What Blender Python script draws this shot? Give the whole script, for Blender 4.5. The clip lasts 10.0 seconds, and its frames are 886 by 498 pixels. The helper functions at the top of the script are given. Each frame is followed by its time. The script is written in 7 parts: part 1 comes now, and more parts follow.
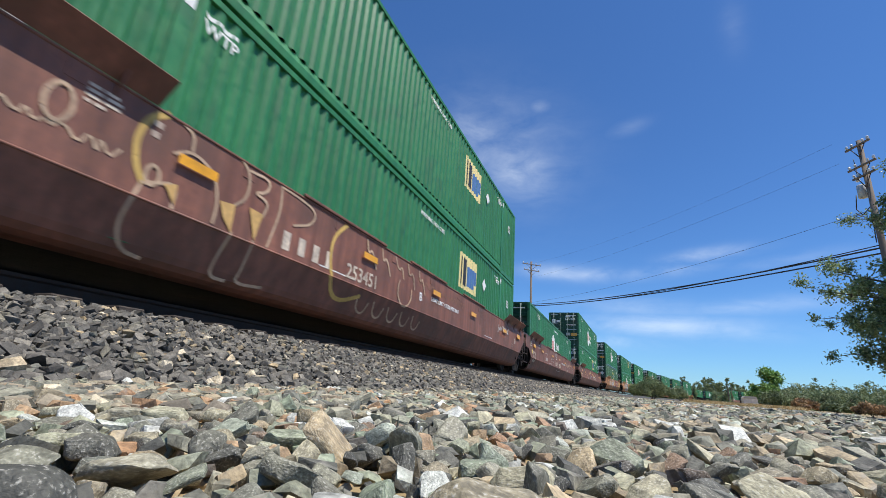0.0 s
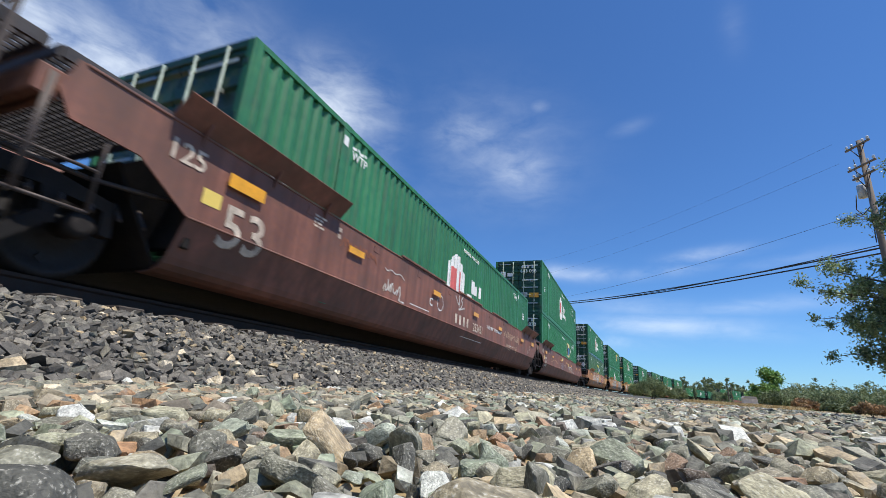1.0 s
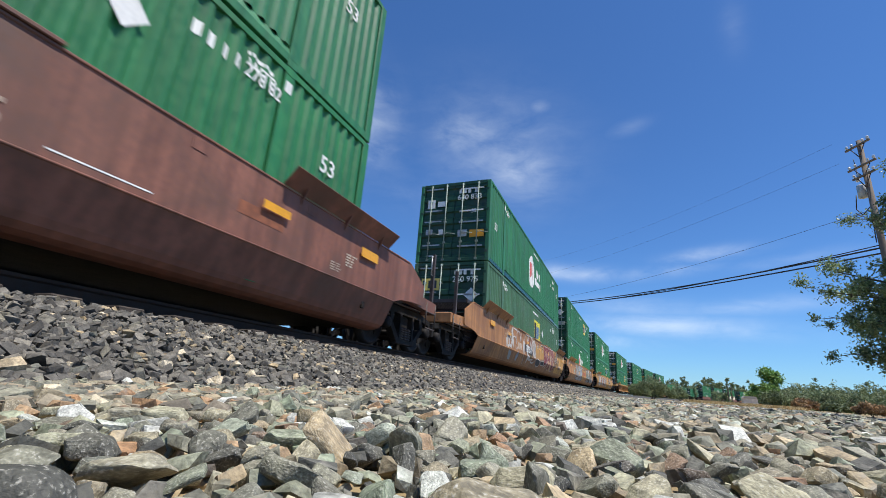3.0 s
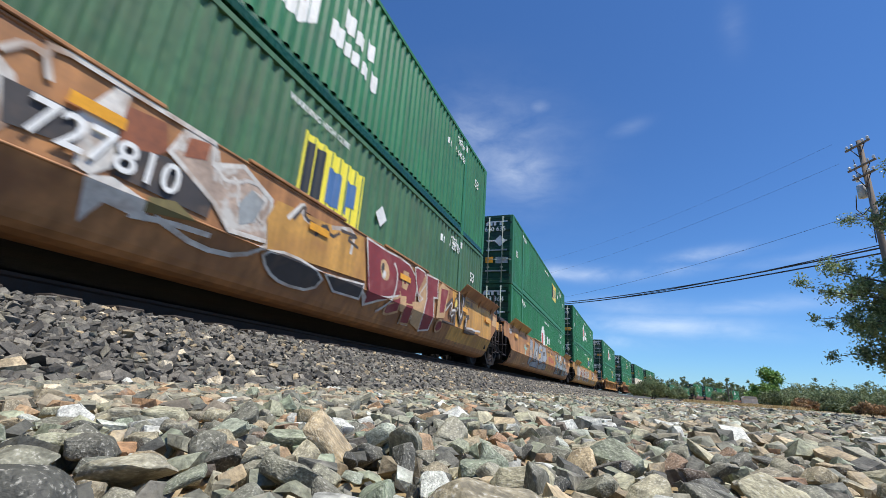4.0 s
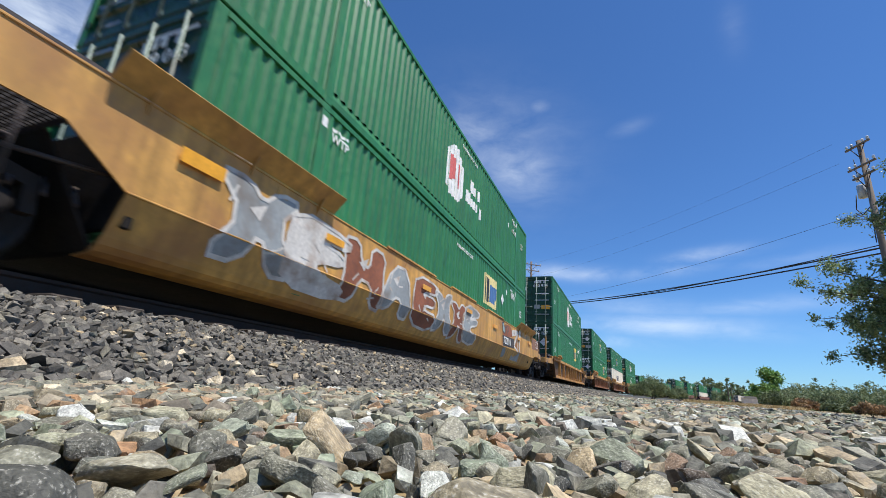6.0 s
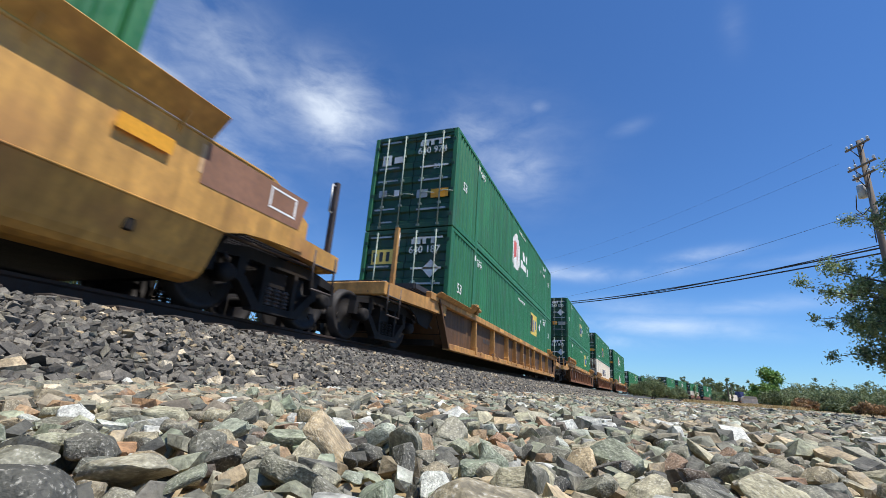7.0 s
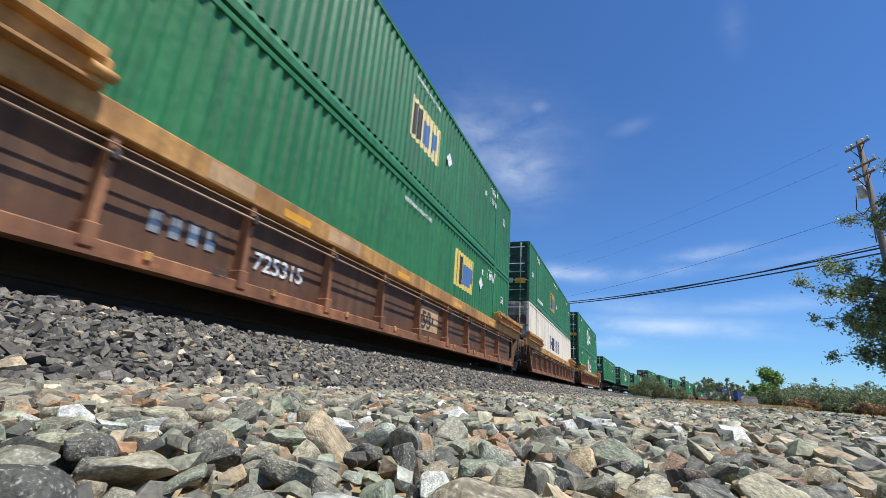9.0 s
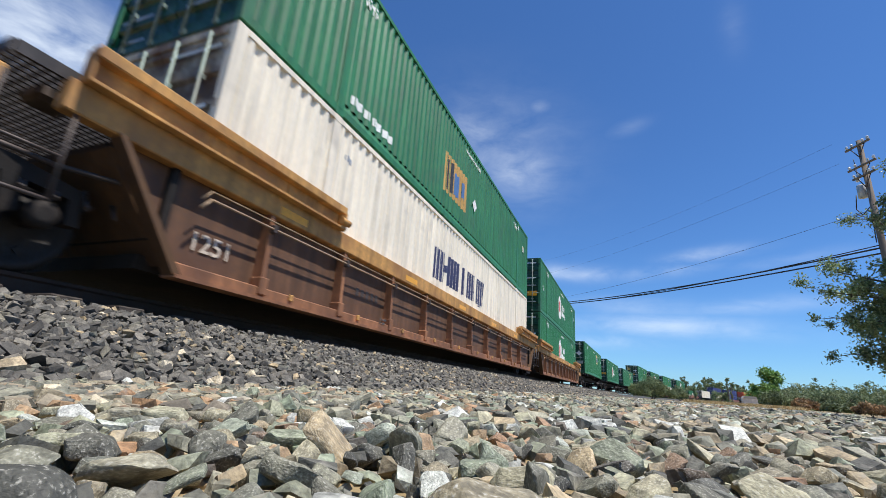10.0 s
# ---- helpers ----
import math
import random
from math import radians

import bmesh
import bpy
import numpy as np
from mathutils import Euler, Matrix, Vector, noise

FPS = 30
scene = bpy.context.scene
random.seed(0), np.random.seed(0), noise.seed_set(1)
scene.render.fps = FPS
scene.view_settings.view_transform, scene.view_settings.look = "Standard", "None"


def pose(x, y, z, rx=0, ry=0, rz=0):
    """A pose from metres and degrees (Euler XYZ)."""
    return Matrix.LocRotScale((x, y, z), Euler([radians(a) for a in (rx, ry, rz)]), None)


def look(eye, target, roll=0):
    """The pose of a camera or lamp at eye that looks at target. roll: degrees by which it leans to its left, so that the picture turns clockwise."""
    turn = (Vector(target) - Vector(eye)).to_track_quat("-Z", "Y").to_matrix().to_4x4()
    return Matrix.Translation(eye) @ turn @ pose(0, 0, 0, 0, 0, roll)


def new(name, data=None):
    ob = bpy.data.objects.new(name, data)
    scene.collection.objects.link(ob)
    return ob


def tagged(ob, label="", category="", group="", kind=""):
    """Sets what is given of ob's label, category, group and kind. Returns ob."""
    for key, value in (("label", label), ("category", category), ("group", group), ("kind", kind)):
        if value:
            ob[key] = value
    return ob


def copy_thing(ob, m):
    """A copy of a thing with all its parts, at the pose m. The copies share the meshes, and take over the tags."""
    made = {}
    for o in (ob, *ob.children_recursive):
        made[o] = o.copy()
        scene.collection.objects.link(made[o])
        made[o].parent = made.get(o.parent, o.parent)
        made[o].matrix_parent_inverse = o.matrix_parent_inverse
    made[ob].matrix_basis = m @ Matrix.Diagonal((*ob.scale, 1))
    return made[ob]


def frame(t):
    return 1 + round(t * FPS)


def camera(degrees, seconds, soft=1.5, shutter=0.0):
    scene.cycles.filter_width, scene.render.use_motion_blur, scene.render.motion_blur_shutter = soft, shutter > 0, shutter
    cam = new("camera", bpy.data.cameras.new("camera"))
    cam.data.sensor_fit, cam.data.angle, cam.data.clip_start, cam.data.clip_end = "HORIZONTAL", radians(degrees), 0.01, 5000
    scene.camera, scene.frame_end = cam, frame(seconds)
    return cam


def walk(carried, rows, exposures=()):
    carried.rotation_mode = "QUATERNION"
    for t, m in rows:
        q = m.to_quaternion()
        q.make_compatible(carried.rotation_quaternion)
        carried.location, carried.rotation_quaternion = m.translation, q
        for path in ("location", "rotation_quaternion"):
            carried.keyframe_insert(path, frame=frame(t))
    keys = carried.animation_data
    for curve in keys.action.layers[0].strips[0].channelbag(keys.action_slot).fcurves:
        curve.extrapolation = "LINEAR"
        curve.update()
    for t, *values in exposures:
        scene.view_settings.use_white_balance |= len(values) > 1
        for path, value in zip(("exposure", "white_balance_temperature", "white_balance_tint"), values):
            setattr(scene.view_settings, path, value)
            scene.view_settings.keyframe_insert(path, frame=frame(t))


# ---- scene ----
# camera, still, low in the ballast beside the line
cam = camera(90.56, 10.0, soft=0.5, shutter=0.10)
EYE = Vector((0.0, 0.0, 0.12))
AIM = look(EYE, EYE + Vector((-0.37338, 0.88069, 0.29152)), 4.19)
walk(cam, [(0.0, AIM), (10.0, AIM)], exposures=[(0.0, 0.22), (10.0, 0.22)])

# ---- sky and sun ----
SUN_EL, SUN_AZ = radians(66), radians(98)      # azimuth clockwise from +Y
world = bpy.data.worlds.new("sky")
scene.world = world
world.use_nodes = True
wn, wl = world.node_tree.nodes, world.node_tree.links
wn.clear()
w_out = wn.new("ShaderNodeOutputWorld")
w_bg = wn.new("ShaderNodeBackground")
w_sky = wn.new("ShaderNodeTexSky")
w_sky.sky_type = 'NISHITA'
w_sky.sun_disc = False
w_sky.sun_elevation, w_sky.sun_rotation = SUN_EL, SUN_AZ
w_sky.altitude, w_sky.air_density, w_sky.dust_density, w_sky.ozone_density = 50, 1.0, 0.1, 3.0
w_bg.inputs["Strength"].default_value = 0.080
# thin cirrus: wisps by direction (azimuth, elevation, half width, half height, lean, density), torn by noise
WISPS = [(-62.3, 27.4, 0.275, 0.076, -24, 0.95), (-72.5, 29.5, 0.176, 0.079, -20, 0.85), (-40.4, 32.3, 0.143, 0.102, -15, 0.72), (-53.3, 33.1, 0.252, 0.121, -20, 0.38),
         (-20.4, 32.0, 0.093, 0.050, 10, 0.42), (-13.2, 27.6, 0.100, 0.075, -25, 0.40), (-16.1, 29.7, 0.187, 0.137, -20, 0.22), (-10.1, 35.0, 0.026, 0.017, 0, 0.22),
         (1.8, 31.4, 0.041, 0.016, 10, 0.14), (15.1, 39.5, 0.022, 0.054, 0, 0.07), (-30.3, 24.4, 0.178, 0.063, -20, 0.07), (-6.0, 14.4, 0.111, 0.019, -3, 0.55),
         (4.2, 14.3, 0.104, 0.015, 5, 0.40), (9.4, 16.0, 0.083, 0.015, 4, 0.45), (4.3, 8.0, 0.193, 0.025, -2, 0.50), (-1.3, 6.1, 0.106, 0.018, 0, 0.32),
         (13.8, 10.2, 0.156, 0.018, 3, 0.30), (1.8, 10.2, 0.175, 0.023, -3, 0.22), (17.0, 14.7, 0.111, 0.014, 4, 0.15)]
w_tc = wn.new("ShaderNodeTexCoord")


def w_node(kind, op, a, b):
    m = wn.new(kind)
    m.operation = op
    for slot, v in zip(m.inputs, (a, b)):
        if isinstance(v, bpy.types.NodeSocket):
            wl.new(v, slot)
        else:
            slot.default_value = v
    return m.outputs["Value"]


def w_noise(scale, detail, stretch):
    mp = wn.new("ShaderNodeMapping")
    mp.inputs["Scale"].default_value = stretch
    mp.inputs["Rotation"].default_value = (0.12, -0.1, 0.5)
    nz = wn.new("ShaderNodeTexNoise")
    nz.inputs["Scale"].default_value, nz.inputs["Detail"].default_value = scale, detail
    nz.inputs["Roughness"].default_value, nz.inputs["Distortion"].default_value = 0.58, 0.5
    wl.new(w_tc.outputs["Generated"], mp.inputs["Vector"])
    wl.new(mp.outputs["Vector"], nz.inputs["Vector"])
    return nz.outputs["Fac"]


w_total = None
for az, el, half_w, half_h, lean, dense in WISPS:
    a, e, q = radians(az), radians(el), radians(lean)
    across = Vector((math.cos(a), -math.sin(a), 0))
    up = Vector((-math.sin(e) * math.sin(a), -math.sin(e) * math.cos(a), math.cos(e)))
    along, over = across * math.cos(q) + up * math.sin(q), up * math.cos(q) - across * math.sin(q)
    sq = []
    for axis, half in ((along, half_w), (over, half_h)):
        d = w_node("ShaderNodeVectorMath", 'DOT_PRODUCT', w_tc.outputs["Generated"], tuple(axis / half))
        sq.append(w_node("ShaderNodeMath", 'MULTIPLY', d, d))
    fade = w_node("ShaderNodeMath", 'POWER', 2.718, w_node("ShaderNodeMath", 'MULTIPLY', w_node("ShaderNodeMath", 'ADD', *sq), -1.5))
    fade = w_node("ShaderNodeMath", 'MULTIPLY', fade, dense)
    w_total = fade if w_total is None else w_node("ShaderNodeMath", 'MAXIMUM', w_total, fade)
w_tear = wn.new("ShaderNodeMapRange")
w_tear.inputs["From Min"].default_value, w_tear.inputs["From Max"].default_value = 0.36, 0.66
w_tear.inputs["To Min"].default_value = 0.08
wl.new(w_node("ShaderNodeMath", 'ADD', w_node("ShaderNodeMath", 'MULTIPLY', w_noise(4.0, 7, (1.0, 1.2, 3.2)), 0.6), w_node("ShaderNodeMath", 'MULTIPLY', w_noise(13.0, 6, (1.0, 1.0, 2.2)), 0.4)), w_tear.inputs["Value"])
w_mix = wn.new("ShaderNodeMix")
w_mix.data_type = 'RGBA'
w_mix.inputs["B"].default_value = (11.0, 12.0, 13.0, 1)
wl.new(w_node("ShaderNodeMath", 'MULTIPLY', w_total, w_tear.outputs["Result"]), w_mix.inputs["Factor"])
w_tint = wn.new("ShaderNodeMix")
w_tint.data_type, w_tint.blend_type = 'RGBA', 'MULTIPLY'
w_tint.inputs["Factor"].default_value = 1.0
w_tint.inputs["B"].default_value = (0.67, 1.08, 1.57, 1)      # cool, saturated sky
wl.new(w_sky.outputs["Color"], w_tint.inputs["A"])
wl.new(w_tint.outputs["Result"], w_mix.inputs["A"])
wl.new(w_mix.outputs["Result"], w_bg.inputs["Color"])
wl.new(w_bg.outputs["Background"], w_out.inputs["Surface"])

sun_dir = Vector((math.sin(SUN_AZ) * math.cos(SUN_EL), math.cos(SUN_AZ) * math.cos(SUN_EL), math.sin(SUN_EL)))
sun = new("sun", bpy.data.lights.new("sun", 'SUN'))
sun.data.energy, sun.data.angle, sun.data.color = 5.0, radians(0.53), (1.0, 0.955, 0.89)
sun.matrix_world = look(sun_dir * 300, (0, 0, 0))


# ---- materials ----
def material(name, base, rough=0.6, metal=0.0, vary=0.25, scale=3.0, fine=40.0, bump=0.15, dirt=None, dirt_at=(0.5, 0.75),
             dirt_scale=1.3, stretch=(1, 1, 1), streak=0.0, random_by=None, ramp=None, bump_dist=0.01, spec=0.5, translucent=0.0):
    """A surface with variation at two scales, optional stains, and fine relief. Metres, object space."""
    m = bpy.data.materials.new(name)
    m.use_nodes = True
    n, l = m.node_tree.nodes, m.node_tree.links
    b = n["Principled BSDF"]
    b.inputs["Metallic"].default_value = metal
    b.inputs["Specular IOR Level"].default_value = spec
    tc = n.new("ShaderNodeTexCoord")
    mp = n.new("ShaderNodeMapping")
    mp.inputs["Scale"].default_value = stretch
    l.new(tc.outputs["Object"], mp.inputs["Vector"])

    def noise_tex(sc, detail=6, vec=None, distort=0.0):
        t = n.new("ShaderNodeTexNoise")
        t.inputs["Scale"].default_value = sc
        t.inputs["Detail"].default_value = detail
        t.inputs["Distortion"].default_value = distort
        l.new((vec or mp).outputs["Vector"], t.inputs["Vector"])
        return t

    def mapped(src, a, bb, lo, hi):
        r = n.new("ShaderNodeMapRange")
        r.inputs["From Min"].default_value, r.inputs["From Max"].default_value = a, bb
        r.inputs["To Min"].default_value, r.inputs["To Max"].default_value = lo, hi
        l.new(src, r.inputs["Value"])
        return r.outputs["Result"]

    big, small = noise_tex(scale), noise_tex(fine)
    if ramp:
        cr = n.new("ShaderNodeValToRGB")
        cr.color_ramp.interpolation = 'LINEAR'
        els = cr.color_ramp.elements
        while len(els) < len(ramp):
            els.new(0.5)
        for e, (p, c) in zip(els, ramp):
            e.position, e.color = p, (*c, 1)
        if random_by == "island":
            l.new(n.new("ShaderNodeNewGeometry").outputs["Random Per Island"], cr.inputs["Fac"])
        elif random_by == "object":
            l.new(n.new("ShaderNodeObjectInfo").outputs["Random"], cr.inputs["Fac"])
        else:
            l.new(mapped(big.outputs["Fac"], 0.3, 0.7, 0, 1), cr.inputs["Fac"])
        col = cr.outputs["Color"]
    else:
        rgb = n.new("ShaderNodeRGB")
        rgb.outputs[0].default_value = (*base, 1)
        col = rgb.outputs[0]

    def multiply(col, fac):
        x = n.new("ShaderNodeMix")
        x.data_type, x.blend_type = 'RGBA', 'MULTIPLY'
        x.inputs["Factor"].default_value = 1
        l.new(col, x.inputs["A"])
        l.new(fac, x.inputs["B"])
        return x.outputs["Result"]

    col = multiply(col, mapped(big.outputs["Fac"], 0.3, 0.7, 1 - vary, 1 + vary))
    col = multiply(col, mapped(small.outputs["Fac"], 0.3, 0.7, 1 - vary * 0.7, 1 + vary * 0.7))
    if streak:
        sm = n.new("ShaderNodeMapping")
        sm.inputs["Scale"].default_value = (7, 7, 0.35)
        l.new(tc.outputs["Object"], sm.inputs["Vector"])
        st = noise_tex(1.0, 5, sm)
        col = multiply(col, mapped(st.outputs["Fac"], 0.35, 0.7, 1 + streak * 0.4, 1 - streak))
    if dirt:
        dn = noise_tex(dirt_scale, 10, None, 0.4)
        x = n.new("ShaderNodeMix")
        x.data_type = 'RGBA'
        l.new(mapped(dn.outputs["Fac"], dirt_at[0], dirt_at[1], 0, 1), x.inputs["Factor"])
        l.new(col, x.inputs["A"])
        x.inputs["B"].default_value = (*dirt, 1)
        col = x.outputs["Result"]
    l.new(col, b.inputs["Base Color"])
    l.new(mapped(small.outputs["Fac"], 0.3, 0.7, max(rough - 0.12, 0.03), min(rough + 0.12, 1)), b.inputs["Roughness"])
    if bump:
        bp = n.new("ShaderNodeBump")
        bp.inputs["Strength"].default_value = bump
        bp.inputs["Distance"].default_value = bump_dist
        l.new(small.outputs["Fac"], bp.inputs["Height"])
        l.new(bp.outputs["Normal"], b.inputs["Normal"])
    if translucent:
        tr = n.new("ShaderNodeBsdfTranslucent")
        l.new(col, tr.inputs["Color"])
        mx = n.new("ShaderNodeMixShader")
        mx.inputs["Fac"].default_value = translucent
        l.new(b.outputs["BSDF"], mx.inputs[1])
        l.new(tr.outputs["BSDF"], mx.inputs[2])
        l.new(mx.outputs["Shader"], n["Material Output"].inputs["Surface"])
    return m


GREEN = material("green_paint", (0.026, 0.182, 0.062), 0.5, vary=0.10, scale=0.6, fine=9, bump=0.03, streak=0.22, dirt=(0.03, 0.10, 0.05), dirt_at=(0.58, 0.9))
GREEN_B = material("green_paint_faded", (0.026, 0.178, 0.073), 0.55, vary=0.12, scale=0.5, fine=8, bump=0.03, streak=0.28, dirt=(0.05, 0.12, 0.07), dirt_at=(0.55, 0.9))
GREEN_OLD = material("green_paint_chalky", (0.062, 0.160, 0.075), 0.55, vary=0.12, scale=0.5, fine=8, bump=0.03, streak=0.3, dirt=(0.09, 0.13, 0.075), dirt_at=(0.52, 0.85))
GREEN_RAIL = material("dark_green_gloss", (0.008, 0.060, 0.030), 0.28, vary=0.15, scale=2, fine=14, bump=0.03)
# the sides' green with the door end's shade put into the base; grime is extra
GREEN_DOOR_SHADED = material("shaded_green_door_paint", (0.007, 0.055, 0.024), 0.45, vary=0.2, scale=1.5, fine=20, bump=0.05, streak=0.3, dirt=(0.05, 0.06, 0.04), dirt_at=(0.55, 0.8))
WHITE = material("white_container_paint", (0.84, 0.76, 0.61), 0.5, vary=0.06, scale=0.8, fine=12, bump=0.03, streak=0.2, dirt=(0.45, 0.40, 0.33), dirt_at=(0.6, 0.85))
BROWN = material("brown_car_paint", (0.222, 0.090, 0.060), 0.65, vary=0.22, scale=0.9, fine=14, bump=0.08, streak=0.3, dirt=(0.115, 0.060, 0.043), dirt_at=(0.45, 0.75))
YELLOW = material("yellow_car_paint", (0.56, 0.295, 0.070), 0.6, vary=0.2, scale=0.8, fine=12, bump=0.08, streak=0.3, dirt=(0.34, 0.155, 0.055), dirt_at=(0.50, 0.78))
ORANGE_CAR = material("weathered_orange_paint", (0.40, 0.185, 0.070), 0.65, vary=0.2, scale=0.7, fine=12, bump=0.08, streak=0.35, dirt=(0.22, 0.098, 0.047), dirt_at=(0.46, 0.74))
PEACH_CAR = material("faded_orange_paint", (0.50, 0.245, 0.095), 0.65, vary=0.2, scale=0.7, fine=12, bump=0.08, streak=0.35, dirt=(0.27, 0.115, 0.05), dirt_at=(0.48, 0.74))
RUSTY = material("rusty_yellow_paint", (0.50, 0.26, 0.075), 0.7, vary=0.25, scale=1.2, fine=16, bump=0.12, streak=0.35, dirt=(0.25, 0.115, 0.04), dirt_at=(0.48, 0.74))
# two rust colours, both lowered to hold the shade beneath chord and guide panel
RUSTPLATE_SHADED = material("shaded_rust_orange_web", (0.125, 0.060, 0.030), 0.75, vary=0.3, scale=1.5, fine=18, bump=0.12, streak=0.4, dirt=(0.10, 0.046, 0.024), dirt_at=(0.45, 0.7))
RUSTWEB_SHADED = material("shaded_rust_brown_web", (0.120, 0.058, 0.022), 0.75, vary=0.3, scale=1.5, fine=18, bump=0.12, streak=0.4, dirt=(0.085, 0.040, 0.016), dirt_at=(0.45, 0.7))
RUSTRED = material("rust_red_paint", (0.30, 0.130, 0.058), 0.72, vary=0.25, scale=1.2, fine=16, bump=0.12, streak=0.4, dirt=(0.15, 0.066, 0.034), dirt_at=(0.46, 0.70))
PIPE_TAN = material("tan_painted_pipe", (0.36, 0.24, 0.14), 0.55, vary=0.25, scale=3, fine=20, bump=0.08)
# grimy steel, its base near black to carry the shade under the cars
STEEL_SHADED = material("shaded_grimy_steel", (0.016, 0.014, 0.013), 0.75, metal=0.0, vary=0.4, scale=4, fine=30, bump=0.25, dirt=(0.040, 0.029, 0.022), dirt_at=(0.5, 0.75), spec=0.2)
# worn steel, base lowered as well for the shade around the trucks
STEEL_WORN = material("darkened_worn_brown_steel", (0.068, 0.050, 0.042), 0.6, metal=0.1, vary=0.35, scale=5, fine=30, bump=0.2, dirt=(0.05, 0.035, 0.03), dirt_at=(0.5, 0.7))
# rail rust, darkened to include the shade below the train
RAIL_RUST_SHADED = material("shaded_rail_rust", (0.036, 0.022, 0.016), 0.85, vary=0.3, scale=2, fine=30, bump=0.15)
GALV = material("galvanised_rod", (0.42, 0.43, 0.42), 0.45, metal=0.6, vary=0.2, scale=4, fine=25, bump=0.05, dirt=(0.18, 0.13, 0.09), dirt_at=(0.55, 0.75))
LOCK = material("pale_lock_rod_paint", (0.26, 0.33, 0.28), 0.5, vary=0.25, scale=4, fine=25, bump=0.05, dirt=(0.13, 0.10, 0.07), dirt_at=(0.55, 0.75))
LETTER = material("white_lettering", (0.78, 0.78, 0.75), 0.6, vary=0.12, scale=3, fine=25, bump=0.02)
DOOR_INK = material("worn_stencil_paint", (0.72, 0.74, 0.70), 0.65, vary=0.3, scale=6, fine=40, bump=0.02)
SIGN_YELLOW = material("yellow_sign_paint", (0.78, 0.58, 0.13), 0.55, vary=0.08, scale=2, fine=14, bump=0.02)
SIGN_CREAM = material("cream_sign_paint", (0.80, 0.66, 0.30), 0.55, vary=0.08, scale=2, fine=14, bump=0.02)
SIGN_DARK = material("dark_sign_paint", (0.025, 0.03, 0.035), 0.55, vary=0.15, scale=2, fine=14, bump=0.02)
SIGN_BLUE = material("blue_sign_paint", (0.075, 0.17, 0.36), 0.5, vary=0.1, scale=2, fine=14, bump=0.02)
SIGN_RED = material("faded_red_paint", (0.62, 0.13, 0.12), 0.6, vary=0.15, scale=2, fine=14, bump=0.02)
ORANGE = material("reflector_yellow", (0.78, 0.36, 0.02), 0.4, vary=0.12, scale=5, fine=30, bump=0.02, dirt=(0.4, 0.2, 0.05), dirt_at=(0.55, 0.85))

# ---- the line: straight past the camera, then a wide curve ----
XC, YC, RC = -5.22, 19.43, 637.2
ZR = 0.72                                    # rail top
SPEED, GAIN = 16.883, 0.00415


def track(s, u=0.0, z=0.0):
    """A place s metres along the line, u metres towards the camera's side of its centre; z over the rail top."""
    if s < YC:
        return Vector((XC + u, s, ZR + z))
    th = (s - YC) / RC
    r = RC - u
    return Vector((XC + RC - r * math.cos(th), YC + r * math.sin(th), ZR + z))


def heading(s):
    return -math.degrees(max(s - YC, 0.0) / RC)


def run(t):
    return SPEED * t + GAIN * t * t


MOVERS = []                                  # (thing, place along the line at 0 s, side offset, height)


def rides(ob, s0, z=0.0):
    MOVERS.append((ob, s0, z))
    p = track(s0, 0, z)
    ob.matrix_world = pose(p.x, p.y, p.z, 0, 0, heading(s0))
    return ob


# ---- mesh helpers ----
def mesh_of(bm, name):
    me = bpy.data.meshes.new(name)
    bm.to_mesh(me)
    bm.free()
    return me


def part(name, bm, mat, parent, label=""):
    me = bm if isinstance(bm, bpy.types.Mesh) else mesh_of(bm, name)
    if not me.materials:
        me.materials.append(mat)
    ob = new(name, me)
    ob.parent = parent
    if label:
        ob["label"] = label
    if name == "stencil":                     # rows of bars too small to count
        ob["kind"] = "stuff"
    return ob


def box(bm, x0, x1, y0, y1, z0, z1, bev=0.0):
    v = [bm.verts.new(p) for p in ((x0, y0, z0), (x1, y0, z0), (x1, y1, z0), (x0, y1, z0), (x0, y0, z1), (x1, y0, z1), (x1, y1, z1), (x0, y1, z1))]
    f = [bm.faces.new([v[i] for i in q]) for q in ((0, 3, 2, 1), (4, 5, 6, 7), (0, 1, 5, 4), (1, 2, 6, 5), (2, 3, 7, 6), (3, 0, 4, 7))]
    if bev:
        es = {e for q in f for e in q.edges}
        bmesh.ops.bevel(bm, geom=list(es), offset=bev, segments=1, affect='EDGES')
    return bm


def a_box(*a, bev=0.0):
    return box(bmesh.new(), *a, bev=bev)


def rod(bm, a, b, r, n=8):
    a, b = Vector(a), Vector(b)
    q = (b - a).to_track_quat("Z", "Y").to_matrix()
    rings = [[bm.verts.new(c + q @ Vector((r * math.cos(2 * math.pi * i / n), r * math.sin(2 * math.pi * i / n), 0))) for i in range(n)] for c in (a, b)]
    for i in range(n):
        j = (i + 1) % n
        bm.faces.new((rings[0][i], rings[0][j], rings[1][j], rings[1][i])).smooth = True
    bm.faces.new(rings[0][::-1])
    bm.faces.new(rings[1])
    return bm


def a_rod(a, b, r, n=8):
    return rod(bmesh.new(), a, b, r, n)


def pipe(bm, pts, r, n=8):
    for a, b in zip(pts, pts[1:]):
        rod(bm, a, b, r, n)
    return bm


